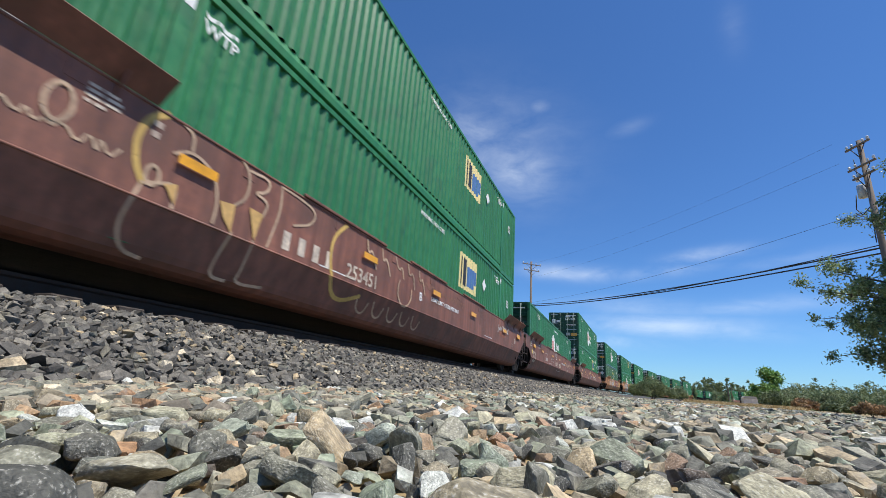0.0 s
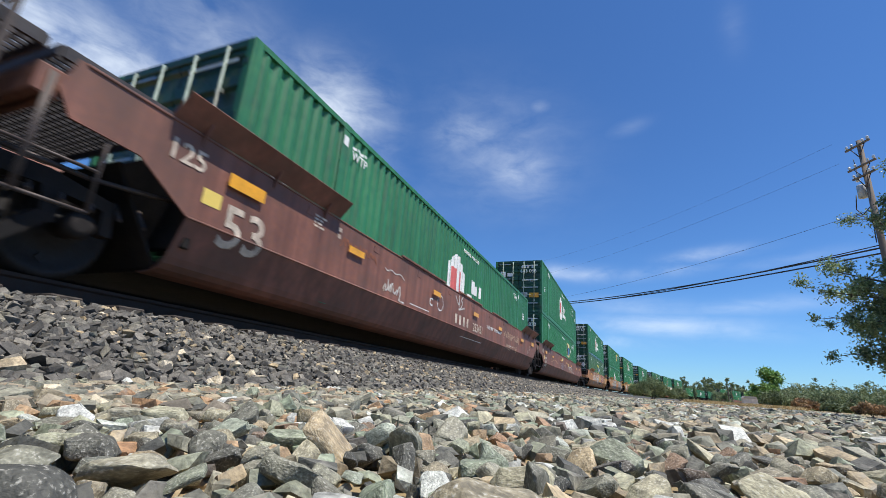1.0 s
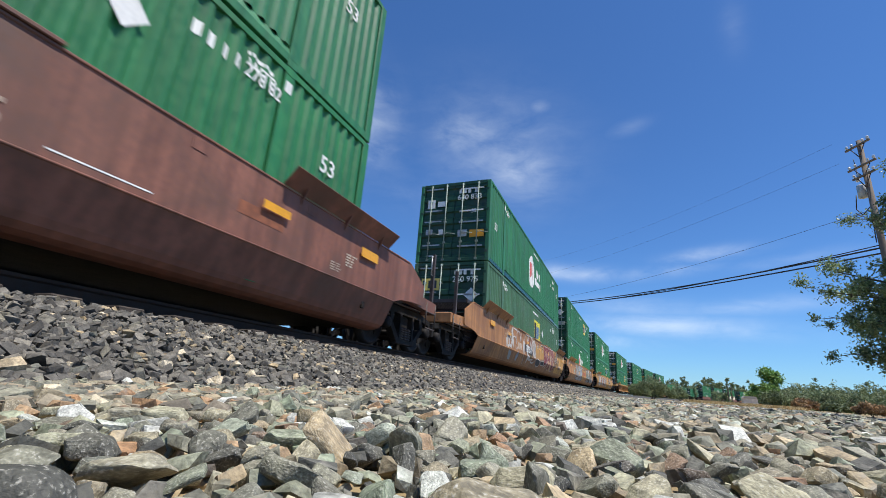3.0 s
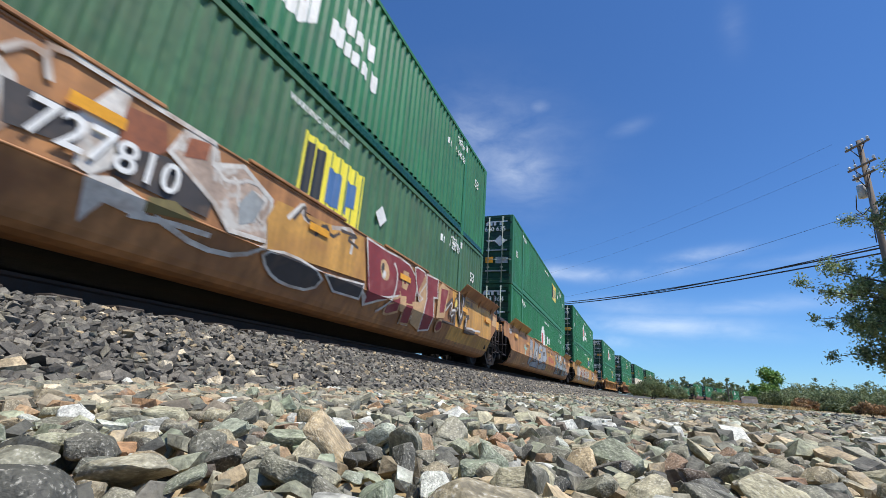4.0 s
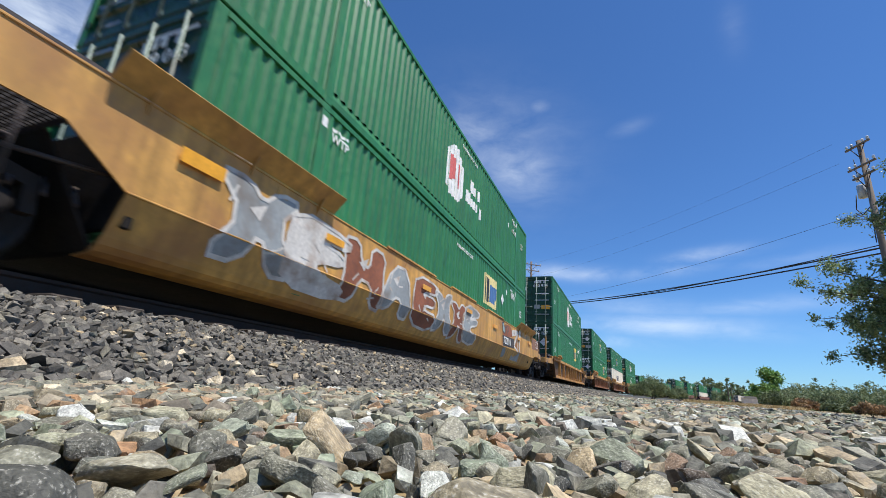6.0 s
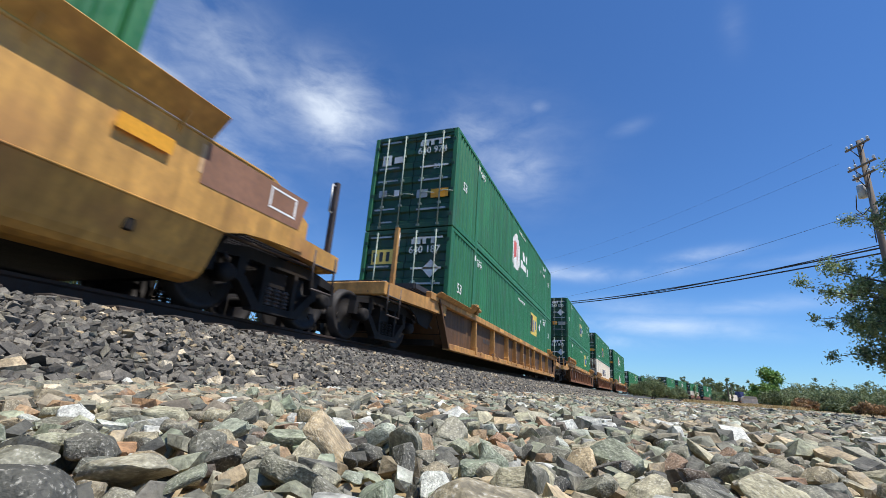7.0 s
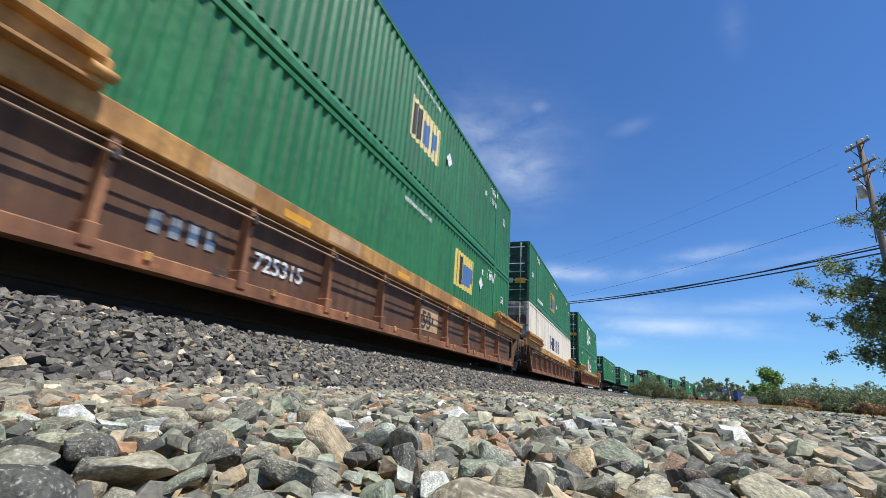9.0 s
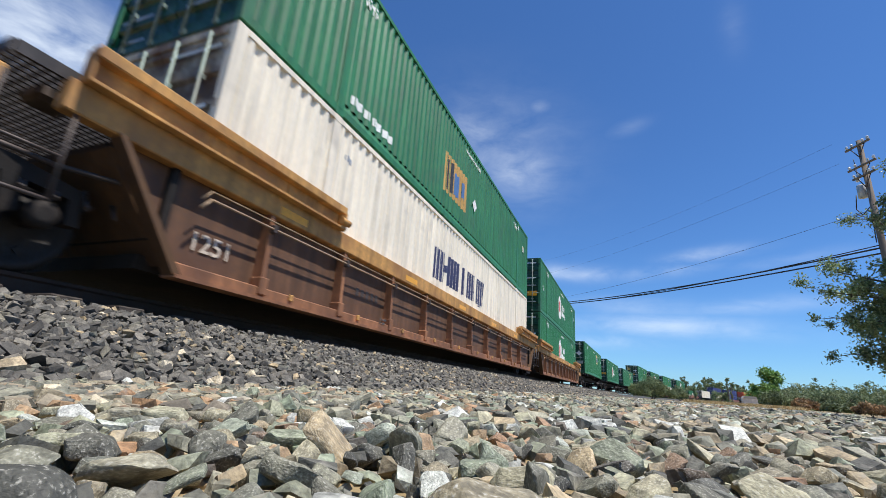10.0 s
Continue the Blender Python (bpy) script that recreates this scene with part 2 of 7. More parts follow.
def prism(bm, outline, y0, y1, axis="y"):
    """An outline of (x, z) pairs drawn out along y, or (y, z) pairs along x."""
    def at(p, d):
        return (p[0], d, p[1]) if axis == "y" else (d, p[0], p[1])
    a = [bm.verts.new(at(p, y0)) for p in outline]
    b = [bm.verts.new(at(p, y1)) for p in outline]
    n = len(outline)
    for i in range(n):
        j = (i + 1) % n
        bm.faces.new((a[i], a[j], b[j], b[i]))
    bm.faces.new(a[::-1])
    bm.faces.new(b)
    bmesh.ops.recalc_face_normals(bm, faces=bm.faces)
    return bm


def a_prism(outline, y0, y1, axis="y"):
    return prism(bmesh.new(), outline, y0, y1, axis)


def wheel(bm, r, x0, x1, profile, n=28, centre=(0, 0, 0)):
    """Turned solid about the x axis: profile of (x, radius)."""
    rings = [[bm.verts.new((centre[0] + x, centre[1] + rr * math.cos(2 * math.pi * i / n), centre[2] + rr * math.sin(2 * math.pi * i / n))) for i in range(n)] for x, rr in profile]
    for a, b in zip(rings, rings[1:]):
        for i in range(n):
            j = (i + 1) % n
            bm.faces.new((a[i], a[j], b[j], b[i])).smooth = True
    bm.faces.new(rings[0])
    bm.faces.new(rings[-1])
    bmesh.ops.recalc_face_normals(bm, faces=bm.faces)
    return bm


def thing(name, label, category, group="", kind=""):
    return tagged(new(name), label, category, group, kind)


# ---- painted marks: shapes of (y, z) outlines laid on a side ----
def spans(poly, y):
    zs = []
    for (ya, za), (yb, zb) in zip(poly, poly[1:] + poly[:1]):
        if (ya <= y) != (yb <= y):
            zs.append(za + (y - ya) / (yb - ya) * (zb - za))
    return sorted(zs)


def painted(polys, depth, step=0.035, lift=0.003, fold=None):
    """Paint on a side that faces +x: depth(y) is the side's own x there. Even-odd outlines cut into thin upright strips that follow it.
    fold: (z, slope) where the side turns inwards below z."""
    verts, faces = [], []

    def strip(ya, za0, za1, yb, zb0, zb1, up):
        k = len(verts)
        for y, z in ((ya, za0), (yb, zb0), (yb, zb1), (ya, za1)):
            x = depth(y) + up
            if fold and z < fold[0]:
                x -= (fold[0] - z) * fold[1]
            verts.append((x, y, z))
        faces.append((k, k + 1, k + 2, k + 3))

    for n, poly in enumerate(polys):
        up = lift + (n % 12) * 0.0002
        ys = [p[0] for p in poly]
        y0, y1 = min(ys), max(ys)
        cuts = sorted({y0, y1, *ys, *[k * step for k in range(int(y0 / step) - 1, int(y1 / step) + 2) if y0 < k * step < y1]})
        for a, b in zip(cuts, cuts[1:]):
            if b - a < 1e-4:
                continue
            za, zb = spans(poly, a + 1e-5), spans(poly, b - 1e-5)
            if len(za) != len(zb):
                continue
            for i in range(0, len(za) - 1, 2):
                lo, hi = min(za[i], zb[i]), max(za[i + 1], zb[i + 1])
                if fold and lo < fold[0] < hi:
                    c = lambda v: min(max(v, fold[0]), 99)
                    d = lambda v: min(v, fold[0] - 1e-4)
                    strip(a, c(za[i]), c(za[i + 1]), b, c(zb[i]), c(zb[i + 1]), up)
                    strip(a, d(za[i]), d(za[i + 1]), b, d(zb[i]), d(zb[i + 1]), up)
                else:
                    strip(a, za[i], za[i + 1], b, zb[i], zb[i + 1], up)
    me = bpy.data.meshes.new("paint")
    me.from_pydata(verts, [], faces)
    return me


def stroke(pts, w):
    """A brush line as a run of slim outlines."""
    out = []
    for (ya, za), (yb, zb) in zip(pts, pts[1:]):
        d = math.hypot(yb - ya, zb - za)
        if d < 1e-5:
            continue
        ey, ez = (yb - ya) / d * w * 0.35, (zb - za) / d * w * 0.35
        ny, nz = -(zb - za) / d * w / 2, (yb - ya) / d * w / 2
        out.append([(ya - ey + ny, za - ez + nz), (ya - ey - ny, za - ez - nz), (yb + ey - ny, zb + ez - nz), (yb + ey + ny, zb + ez + nz)])
    return out


def quad(y0, y1, z0, z1, slant=0.0):
    return [(y0, z0), (y1, z0), (y1 + slant, z1), (y0 + slant, z1)]


def words(text, size, parent, mat, at, turn=(90, 0, 90), name="lettering", stretch=1.0, fold=None):
    """Text in the built-in font as a flat mesh. Its first letter stands at the given place on a side that faces +x."""
    cu = bpy.data.curves.new("text", 'FONT')
    cu.body, cu.size, cu.extrude, cu.offset = text, size, 0.0015, size * 0.012
    cu.resolution_u = 3
    tmp = bpy.data.objects.new("text", cu)
    me = bpy.data.meshes.new_from_object(tmp)
    bpy.data.objects.remove(tmp)
    me.transform(pose(0, 0, 0, *turn) @ Matrix.Diagonal((stretch, 1, 1, 1)))
    me.materials.clear()
    if fold:
        # letters that run over the sheet's bend follow it
        bm = bmesh.new()
        bm.from_mesh(me)
        zf = fold[0] - at[2]
        bmesh.ops.bisect_plane(bm, geom=bm.verts[:] + bm.edges[:] + bm.faces[:], plane_co=(0, 0, zf), plane_no=(0, 0, 1))
        for v in bm.verts:
            v.co.x -= max(zf - v.co.z, 0.0) * fold[1]
        bm.to_mesh(me)
        bm.free()
    ob = part(name, me, mat, parent)
    ob.location = at
    return ob


# ---- 53 ft containers ----
CL, CW, CH = 16.38, 2.59, 2.895
PITCH, DEEP = 0.212, 0.040
POST = 1.98                                  # posts of the 40 ft lifting points, from each end


def wave(y):
    """Depth of the corrugation below the rails' face at y from the near end."""
    f = (y / PITCH) % 1.0
    if f < 0.27:
        d = 0.0
    elif f < 0.5:
        d = (f - 0.27) / 0.23
    elif f < 0.77:
        d = 1.0
    else:
        d = 1 - (f - 0.77) / 0.23
    return 0.012 + DEEP * d


def side_depth(y):
    return CW / 2 - wave(y)


def wave_cuts(y0, y1):
    c = {y0, y1}
    k = int(y0 / PITCH) - 1
    while k * PITCH < y1:
        for f in (0.0, 0.27, 0.5, 0.77):
            y = (k + f) * PITCH
            if y0 < y < y1:
                c.add(y)
        k += 1
    return sorted(c)


def corrugated(x_of, y0, y1, z0, z1):
    bm = bmesh.new()
    prev = None
    for y in wave_cuts(y0, y1):
        a, b = bm.verts.new((x_of(y), y, z0)), bm.verts.new((x_of(y), y, z1))
        if prev:
            bm.faces.new((prev[0], a, b, prev[1]))
        prev = (a, b)
    return bm


def make_container(mat, door_mat, label, category="container"):
    c = thing("container", label, category, "containers on the train")
    h = CW / 2
    for sgn, nm in ((1, "side_wall"), (-1, "side_wall")):
        for y0, y1, zb in ((0.12, POST - 0.09, 0.15), (POST + 0.09, CL - POST - 0.09, 0.29), (CL - POST + 0.09, CL - 0.12, 0.15)):
            bm = corrugated(lambda y: sgn * side_depth(y), y0, y1, zb, CH - 0.09)
            if sgn < 0:
                bmesh.ops.reverse_faces(bm, faces=bm.faces)
            part(nm, bm, mat, c)
        part("top_rail", a_box(*sorted((sgn * (h - 0.09), sgn * h)), 0.16, CL - 0.16, CH - 0.10, CH - 0.012, bev=0.006), mat, c)
        bm = a_box(*sorted((sgn * (h - 0.12), sgn * (h - 0.004))), POST + 0.09, CL - POST - 0.09, 0.05, 0.17, bev=0.006)
        prism(bm, [(sgn * (h - 0.10), 0.165), (sgn * (h - 0.004), 0.165), (sgn * (h - 0.055), 0.30), (sgn * (h - 0.10), 0.30)], POST + 0.09, CL - POST - 0.09)
        part("bottom_rail", bm, mat, c)
        for y0, y1 in ((0.16, POST - 0.09), (CL - POST + 0.09, CL - 0.16)):
            part("bottom_rail", a_box(*sorted((sgn * (h - 0.12), sgn * (h - 0.004))), y0, y1, 0.03, 0.16, bev=0.006), mat, c)
        for y in (POST, CL - POST):
            bm = a_box(*sorted((sgn * (h - 0.07), sgn * (h - 0.002))), y - 0.09, y + 0.09, 0.12, CH - 0.02, bev=0.006)
            box(bm, *sorted((sgn * (h - 0.16), sgn * (h + 0.003))), y - 0.09, y + 0.09, 0.0, 0.125, bev=0.01)
            box(bm, *sorted((sgn * (h - 0.16), sgn * (h + 0.003))), y - 0.09, y + 0.09, CH - 0.125, CH, bev=0.01)
            part("lifting_post", bm, mat, c)
        for y0, y1 in ((0.0, 0.16), (CL - 0.16, CL)):
            bm = a_box(*sorted((sgn * (h - 0.13), sgn * (h - 0.001))), y0, y1, 0.02, CH - 0.01, bev=0.012)
            part("corner_post", bm, mat, c)
    part("roof", a_box(-h + 0.09, h - 0.09, 0.16, CL - 0.16, CH - 0.06, CH - 0.02), mat, c)
    part("underframe", a_box(-h + 0.12, h - 0.12, 0.16, CL - 0.16, 0.04, 0.14), STEEL_SHADED, c)
    part("front_wall", a_box(-h + 0.13, h - 0.13, CL - 0.09, CL - 0.03, 0.03, CH - 0.03), mat, c)
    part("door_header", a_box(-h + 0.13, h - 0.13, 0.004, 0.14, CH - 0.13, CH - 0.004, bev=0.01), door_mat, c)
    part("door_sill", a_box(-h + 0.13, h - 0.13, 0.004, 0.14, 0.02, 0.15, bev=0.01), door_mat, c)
    for sgn in (-1, 1):
        x0, x1 = sorted((sgn * 0.008, sgn * (h - 0.135)))
        # pressed door leaf: recessed fields between proud bands with sloping edges, one folded sheet
        zs = [0.155 + k * (CH - 0.29) / 6 for k in range(7)]
        face = []
        for k, z in enumerate(zs):
            face += [(0.076, z - 0.12), (0.030, z - 0.075)] if k else [(0.030, z)]
            face += [(0.030, z + 0.075), (0.076, z + 0.12)] if k < 6 else [(0.030, z)]
        face = [(a, min(max(z, zs[0]), zs[-1])) for a, z in face]
        face = [p for k, p in enumerate(face) if k in (0, len(face) - 1) or p[1] not in (zs[0], zs[-1])]
        bm = a_prism([(0.095, zs[0])] + face + [(0.095, zs[-1])], x0, x1, "x")
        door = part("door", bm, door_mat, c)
        for xr in (0.30, 0.86):
            x = sgn * xr
            bm = a_rod((x, 0.0, 0.06), (x, 0.0, CH - 0.06), 0.019, 8)
            for z in (0.10, 0.7, 1.45, 2.2, CH - 0.10):
                box(bm, x - 0.05, x + 0.05, 0.0, 0.035, z - 0.03, z + 0.03)
            part("lock_rod", bm, LOCK, door, "pale painted steel locking rod")
            part("handle", pipe(bmesh.new(), [(x, -0.02, 1.0), (x + 0.12, -0.035, 1.02), (x + 0.40, -0.03, 0.97)], 0.013, 6), LOCK, door)
        for z in (0.35, 1.05, 1.8, 2.55):
            part("hinge", a_box(*sorted((sgn * (h - 0.15), sgn * (h - 0.05))), -0.006, 0.03, z - 0.05, z + 0.05, bev=0.008), door_mat, door)
    return c


def mark_small(c, rows, y, z, h, mat=LETTER, name="stencil"):
    """Stencilled writing too small to read, as plain bars; rows of bar lengths."""
    polys = []
    for k, lengths in enumerate(rows):
        yy = y
        for ln in lengths:
            polys.append(quad(yy, yy + ln, z - k * h * 1.6, z - k * h * 1.6 + h))
            yy += ln + h * 0.55
    return part(name, painted(polys, side_depth), mat, c)


def mark_common(c, dark=False):
    ink = SIGN_DARK if dark else LETTER
    for y in (0.62, CL - 1.15):
        words("53", 0.36, c, ink, (CW / 2 - 0.004, y, 1.30 if y < 5 else 1.84))
    for y in (POST + 0.20, CL - POST - 0.66):
        mark_small(c, [[0.42]], y, 2.60, 0.05, ink)
        words("WTP", 0.21, c, ink, (CW / 2 - 0.004, y, 2.40))
    words("WARNING HIGH CUBE", 0.135, c, ink, (CW / 2 - 0.004, 7.65, 2.50))
    for y in (POST, CL - POST):
        part("reflector", painted([quad(y - 0.06, y + 0.06, 2.52, 2.68)], lambda yy: CW / 2 - 0.002), ink, c)


def mark_yellow_sign(c, paper=SIGN_CREAM, y=10.25, z=1.50, k=1.0):
    """Square sign with a dark and a blue block device."""
    w, h = 1.53 * k, 0.97 * k
    part("sign_panel", painted([quad(y, y + w, z, z + h)], side_depth), paper, c, "yellow painted sign panel")
    d = lambda yy: side_depth(yy) + 0.004
    part("sign_device", painted([quad(y + .10 * k, y + .24 * k, z + .10 * k, z + .86 * k), quad(y + .30 * k, y + .52 * k, z + .10 * k, z + .86 * k)], d), SIGN_DARK, c, "dark block device")
    part("sign_device", painted([quad(y + .62 * k, y + .98 * k, z + .14 * k, z + .70 * k), quad(y + 1.08 * k, y + 1.38 * k, z + .30 * k, z + .70 * k), quad(y + 1.08 * k, y + 1.18 * k, z + .14 * k, z + .30 * k)], d), SIGN_BLUE, c, "blue block device")
    cy, cz, r = y + w + 0.65, z + 0.52, 0.2
    part("placard", painted([[(cy - r, cz), (cy, cz - r), (cy + r, cz), (cy, cz + r)]], lambda yy: CW / 2 - 0.004), LETTER, c, "white diamond placard")


def mark_house_sign(c, y=6.62):
    """White house-shaped sign with red bars, and white blocks beside it."""
    z, w, h = 0.78, 1.25, 1.5
    part("sign_panel", painted([[(y, z + .25), (y + .3, z), (y + w - .3, z), (y + w, z + .25), (y + w, z + 1.12), (y + w * .66, z + h), (y + w * .4, z + h), (y, z + 1.12)]], side_depth), LETTER, c, "white house-shaped sign")
    d = lambda yy: side_depth(yy) + 0.004
    part("sign_device", painted([quad(y + .26, y + .42, z + .4, z + 1.12), quad(y + .52, y + .62, z + .5, z + 1.12), quad(y + .62, y + .74, z + .5, z + .62), quad(y + .82, y + .98, z + .4, z + 1.12)], d), SIGN_RED, c, "faded red bars")
    g, z = y + w + 0.35, z + 0.30
    bars = ((.32, .68, .52, .96), (.78, 1.06, .52, .84), (1.16, 1.44, .52, .92), (0, .36, .02, .44), (.46, .62, .02, .32), (.72, 1.0, .02, .32), (1.08, 1.32, .02, .32), (1.42, 1.68, -.08, .32))
    part("sign_device", painted([quad(g + a * .80, g + b * .80, z + e * .85, z + f * .85) for a, b, e, f in bars], d), LETTER, c, "white block device")


def mark_block_sign(c):
    """Heavy dark blue block device on the white container."""
    y, z = 6.0, 1.33
    P = [quad(y + a, y + b, z, z + .74, .05) for a, b in ((0, .66), (.84, 1.72), (1.9, 2.14), (2.34, 2.96), (3.16, 3.9))]
    P += [quad(y + .62, y + .84, z + .28, z + .46), quad(y + 3.4, y + 3.66, z - .06, z)]
    part("sign_device", painted(P, side_depth), material("navy_sign_paint", (0.035, 0.04, 0.10), 0.55, vary=0.15, scale=2, fine=14, bump=0.02), c, "dark blue block device")


def mark_doors(c, kind):
    """Writing and placards on the door end, which faces -y."""
    f = 0.026

    def plate(x0, x1, z0, z1, mat, name="placard", diamond=False):
        bm = bmesh.new()
        if diamond:
            cx, cz, r = (x0 + x1) / 2, (z0 + z1) / 2, (x1 - x0) / 2
            v = [(cx - r, cz), (cx, cz - r), (cx + r, cz), (cx, cz + r)]
        else:
            v = [(x0, z0), (x1, z0), (x1, z1), (x0, z1)]
        prism(bm, v, f - 0.004, f)
        part(name, bm, mat, c)
    if kind == "yellow":
        plate(-1.0, -0.35, 1.95, 2.35, SIGN_YELLOW, "sign_panel")
        plate(0.52, 1.0, 1.55, 2.03, LETTER, "placard", True)
        bm = bmesh.new()
        for x in (-0.95, -0.75, -0.55):
            box(bm, x, x + 0.1, f - 0.008, f - 0.004, 2.02, 2.28)
        part("sign_device", bm, SIGN_DARK, c)
    elif kind == "house":
        plate(-1.0, -0.72, 1.98, 2.3, LETTER, "sign_panel")
        plate(-0.62, -0.3, 2.02, 2.22, LETTER, "stencil")
    plate(0.18, 0.5, 0.88, 1.12, ORANGE if kind == "yellow" else GALV, "notice")
    plate(0.6, 1.1, 0.85, 1.1, GALV if kind == "yellow" else ORANGE, "notice")
    plate(-1.0, -0.75, 1.0, 1.2, GALV, "notice")
    for z in (0.60, 1.46, 1.86, 2.68):
        plate(-1.08, -0.45, z, z + 0.045, GALV, "stencil")
        plate(0.2, 1.05, z - 0.08, z - 0.03, LETTER if z > 1.5 else GALV, "stencil")
    plate(-0.52, -0.36, 1.0, 1.18, LETTER, "notice")
    plate(-0.9, -0.5, 0.22, 0.26, GALV, "stencil")
SIGN_BRIGHT = material("bright_yellow_sign", (0.85, 0.74, 0.06), 0.55, vary=0.08, scale=2, fine=14, bump=0.02)
OLD_SIGN = material("ochre_sign_paint", (0.50, 0.29, 0.08), 0.6, vary=0.15, scale=2, fine=14, bump=0.02)
BLUE_BOX = material("blue_container_paint", (0.045, 0.06, 0.19), 0.5, vary=0.12, scale=0.6, fine=9, bump=0.03, streak=0.25)
RED_BOX = material("orange_red_container_paint", (0.55, 0.085, 0.035), 0.5, vary=0.12, scale=0.6, fine=9, bump=0.03, streak=0.25)
RUST_DOOR = material("rusty_white_door", (0.48, 0.43, 0.35), 0.65, vary=0.3, scale=2, fine=20, bump=0.1, streak=0.4, dirt=(0.13, 0.07, 0.04), dirt_at=(0.42, 0.62))


def kit():
    """One of each container, as patterns for the copies."""
    out = {}
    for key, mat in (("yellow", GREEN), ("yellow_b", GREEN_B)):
        out[key] = a = make_container(mat, GREEN_DOOR_SHADED, "green corrugated steel container with a yellow painted sign")
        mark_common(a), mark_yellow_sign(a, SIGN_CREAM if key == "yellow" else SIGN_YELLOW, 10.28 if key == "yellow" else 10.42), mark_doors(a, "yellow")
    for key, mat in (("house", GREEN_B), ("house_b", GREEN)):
        out[key] = a = make_container(mat, GREEN_DOOR_SHADED, "green corrugated steel container with a white house-shaped sign")
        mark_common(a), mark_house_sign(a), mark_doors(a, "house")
    out["forward"] = a = make_container(GREEN_B, GREEN_DOOR_SHADED, "green corrugated container with its yellow sign amidships")
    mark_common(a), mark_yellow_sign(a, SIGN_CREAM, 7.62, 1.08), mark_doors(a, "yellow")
    out["low_sign"] = a = make_container(GREEN_OLD, GREEN_DOOR_SHADED, "green corrugated container with a low bright yellow sign")
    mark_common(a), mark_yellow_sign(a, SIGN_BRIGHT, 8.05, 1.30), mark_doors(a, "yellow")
    out["late_sign"] = a = make_container(GREEN, GREEN_DOOR_SHADED, "green corrugated container with a yellow sign near its end")
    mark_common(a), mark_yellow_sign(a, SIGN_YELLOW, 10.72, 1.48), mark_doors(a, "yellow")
    out["old"] = a = make_container(GREEN_B, GREEN_DOOR_SHADED, "faded green corrugated container with a large ochre sign")
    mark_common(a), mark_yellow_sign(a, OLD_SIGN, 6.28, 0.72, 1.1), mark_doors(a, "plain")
    mark_small(a, [[0.3, 0.2, 0.25, 0.35]], 2.25, 0.42, 0.16)
    out["white"] = a = make_container(WHITE, RUST_DOOR, "white corrugated container with dark blue block sign")
    mark_block_sign(a), mark_doors(a, "plain")
    mark_small(a, [[0.2]], 2.3, 2.3, 0.1, GALV)
    out["grey"] = make_container(WHITE, RUST_DOOR, "pale grey corrugated container in the lower stack")
    out["blue"] = make_container(BLUE_BOX, BLUE_BOX, "dark blue corrugated container far down the train")
    out["red"] = make_container(RED_BOX, RED_BOX, "orange-red corrugated container far down the train")
    return out


def mark_serial(c, number, high):
    """Owner code as bars and the number beside it, on the side and on the doors."""
    z = 2.32 if high else 2.08
    mark_small(c, [[0.085] * 4], 13.05, z, 0.17)
    words(number[:3] + " " + number[3:], 0.25, c, LETTER, (CW / 2 - 0.006, 13.72, z - 0.005), stretch=0.86)
    bars = bmesh.new()
    for x in (0.16, 0.32, 0.48, 0.72):
        prism(bars, [(x, 2.46), (x + 0.10, 2.46), (x + 0.10, 2.60), (x, 2.60)], 0.022, 0.026)
    part("stencil", bars, DOOR_INK, c)
    words(number[:3] + " " + number[3:], 0.27, c, DOOR_INK, (0.10, 0.024, 2.22), (90, 0, 0))
    words("53", 0.20, c, DOOR_INK, (0.62, 0.024, 1.72), (90, 0, 0))


SERIALS = {2: ("278820", "643086"), 3: ("250975", "640833"), 4: ("523364", "640635"), 5: ("249043", "642062"), 6: ("640187", "640974"), 7: ("651843", "265200")}


# ---- units of the train: near end of the load at 0 s, car, loads from below, near end and far end coupled ----
UNITS = [
    (0.25, "brown", ["yellow", "yellow"], True, False), (19.95, "brown", ["house"], False, False), (39.98, "brown", ["yellow", "house"], False, True),
    (63.7, "yellow", ["low_sign", "house"], True, False), (83.9, "yellow", ["house_b", "yellow_b"], False, False), (103.95, "yellow", ["yellow", "house_b"], False, True),
    (128.14, "ribbed", ["yellow_b", "house"], True, True),
    (151.75, "piped", ["late_sign", "forward"], True, False), (172.05, "piped", ["white", "old"], False, False), (191.9, "piped", ["house_b", "house"], False, True),
    (213.0, "flat", ["yellow"], True, True), (234.0, "flat", ["house"], True, True), (255.2, "flat", ["yellow_b"], True, True),
    (279.5, "brown", ["house", "yellow"], True, False), (301.5, "brown", ["yellow", "house"], False, False), (323.5, "brown", ["grey", "yellow"], False, True),
    (349.0, "brown", ["yellow", "house"], True, False), (371.0, "brown", ["house"], False, True),
    (396.0, "flat", ["grey"], True, True), (418.0, "brown", ["grey", "blue"], True, True), (446.0, "brown", ["blue", "blue"], True, True), (473.0, "brown", ["grey", "red"], True, True),
]
BASE, FLAT_BASE = 0.35, 1.18


# ---- trucks ----
SPINNERS = []
WR = 0.42


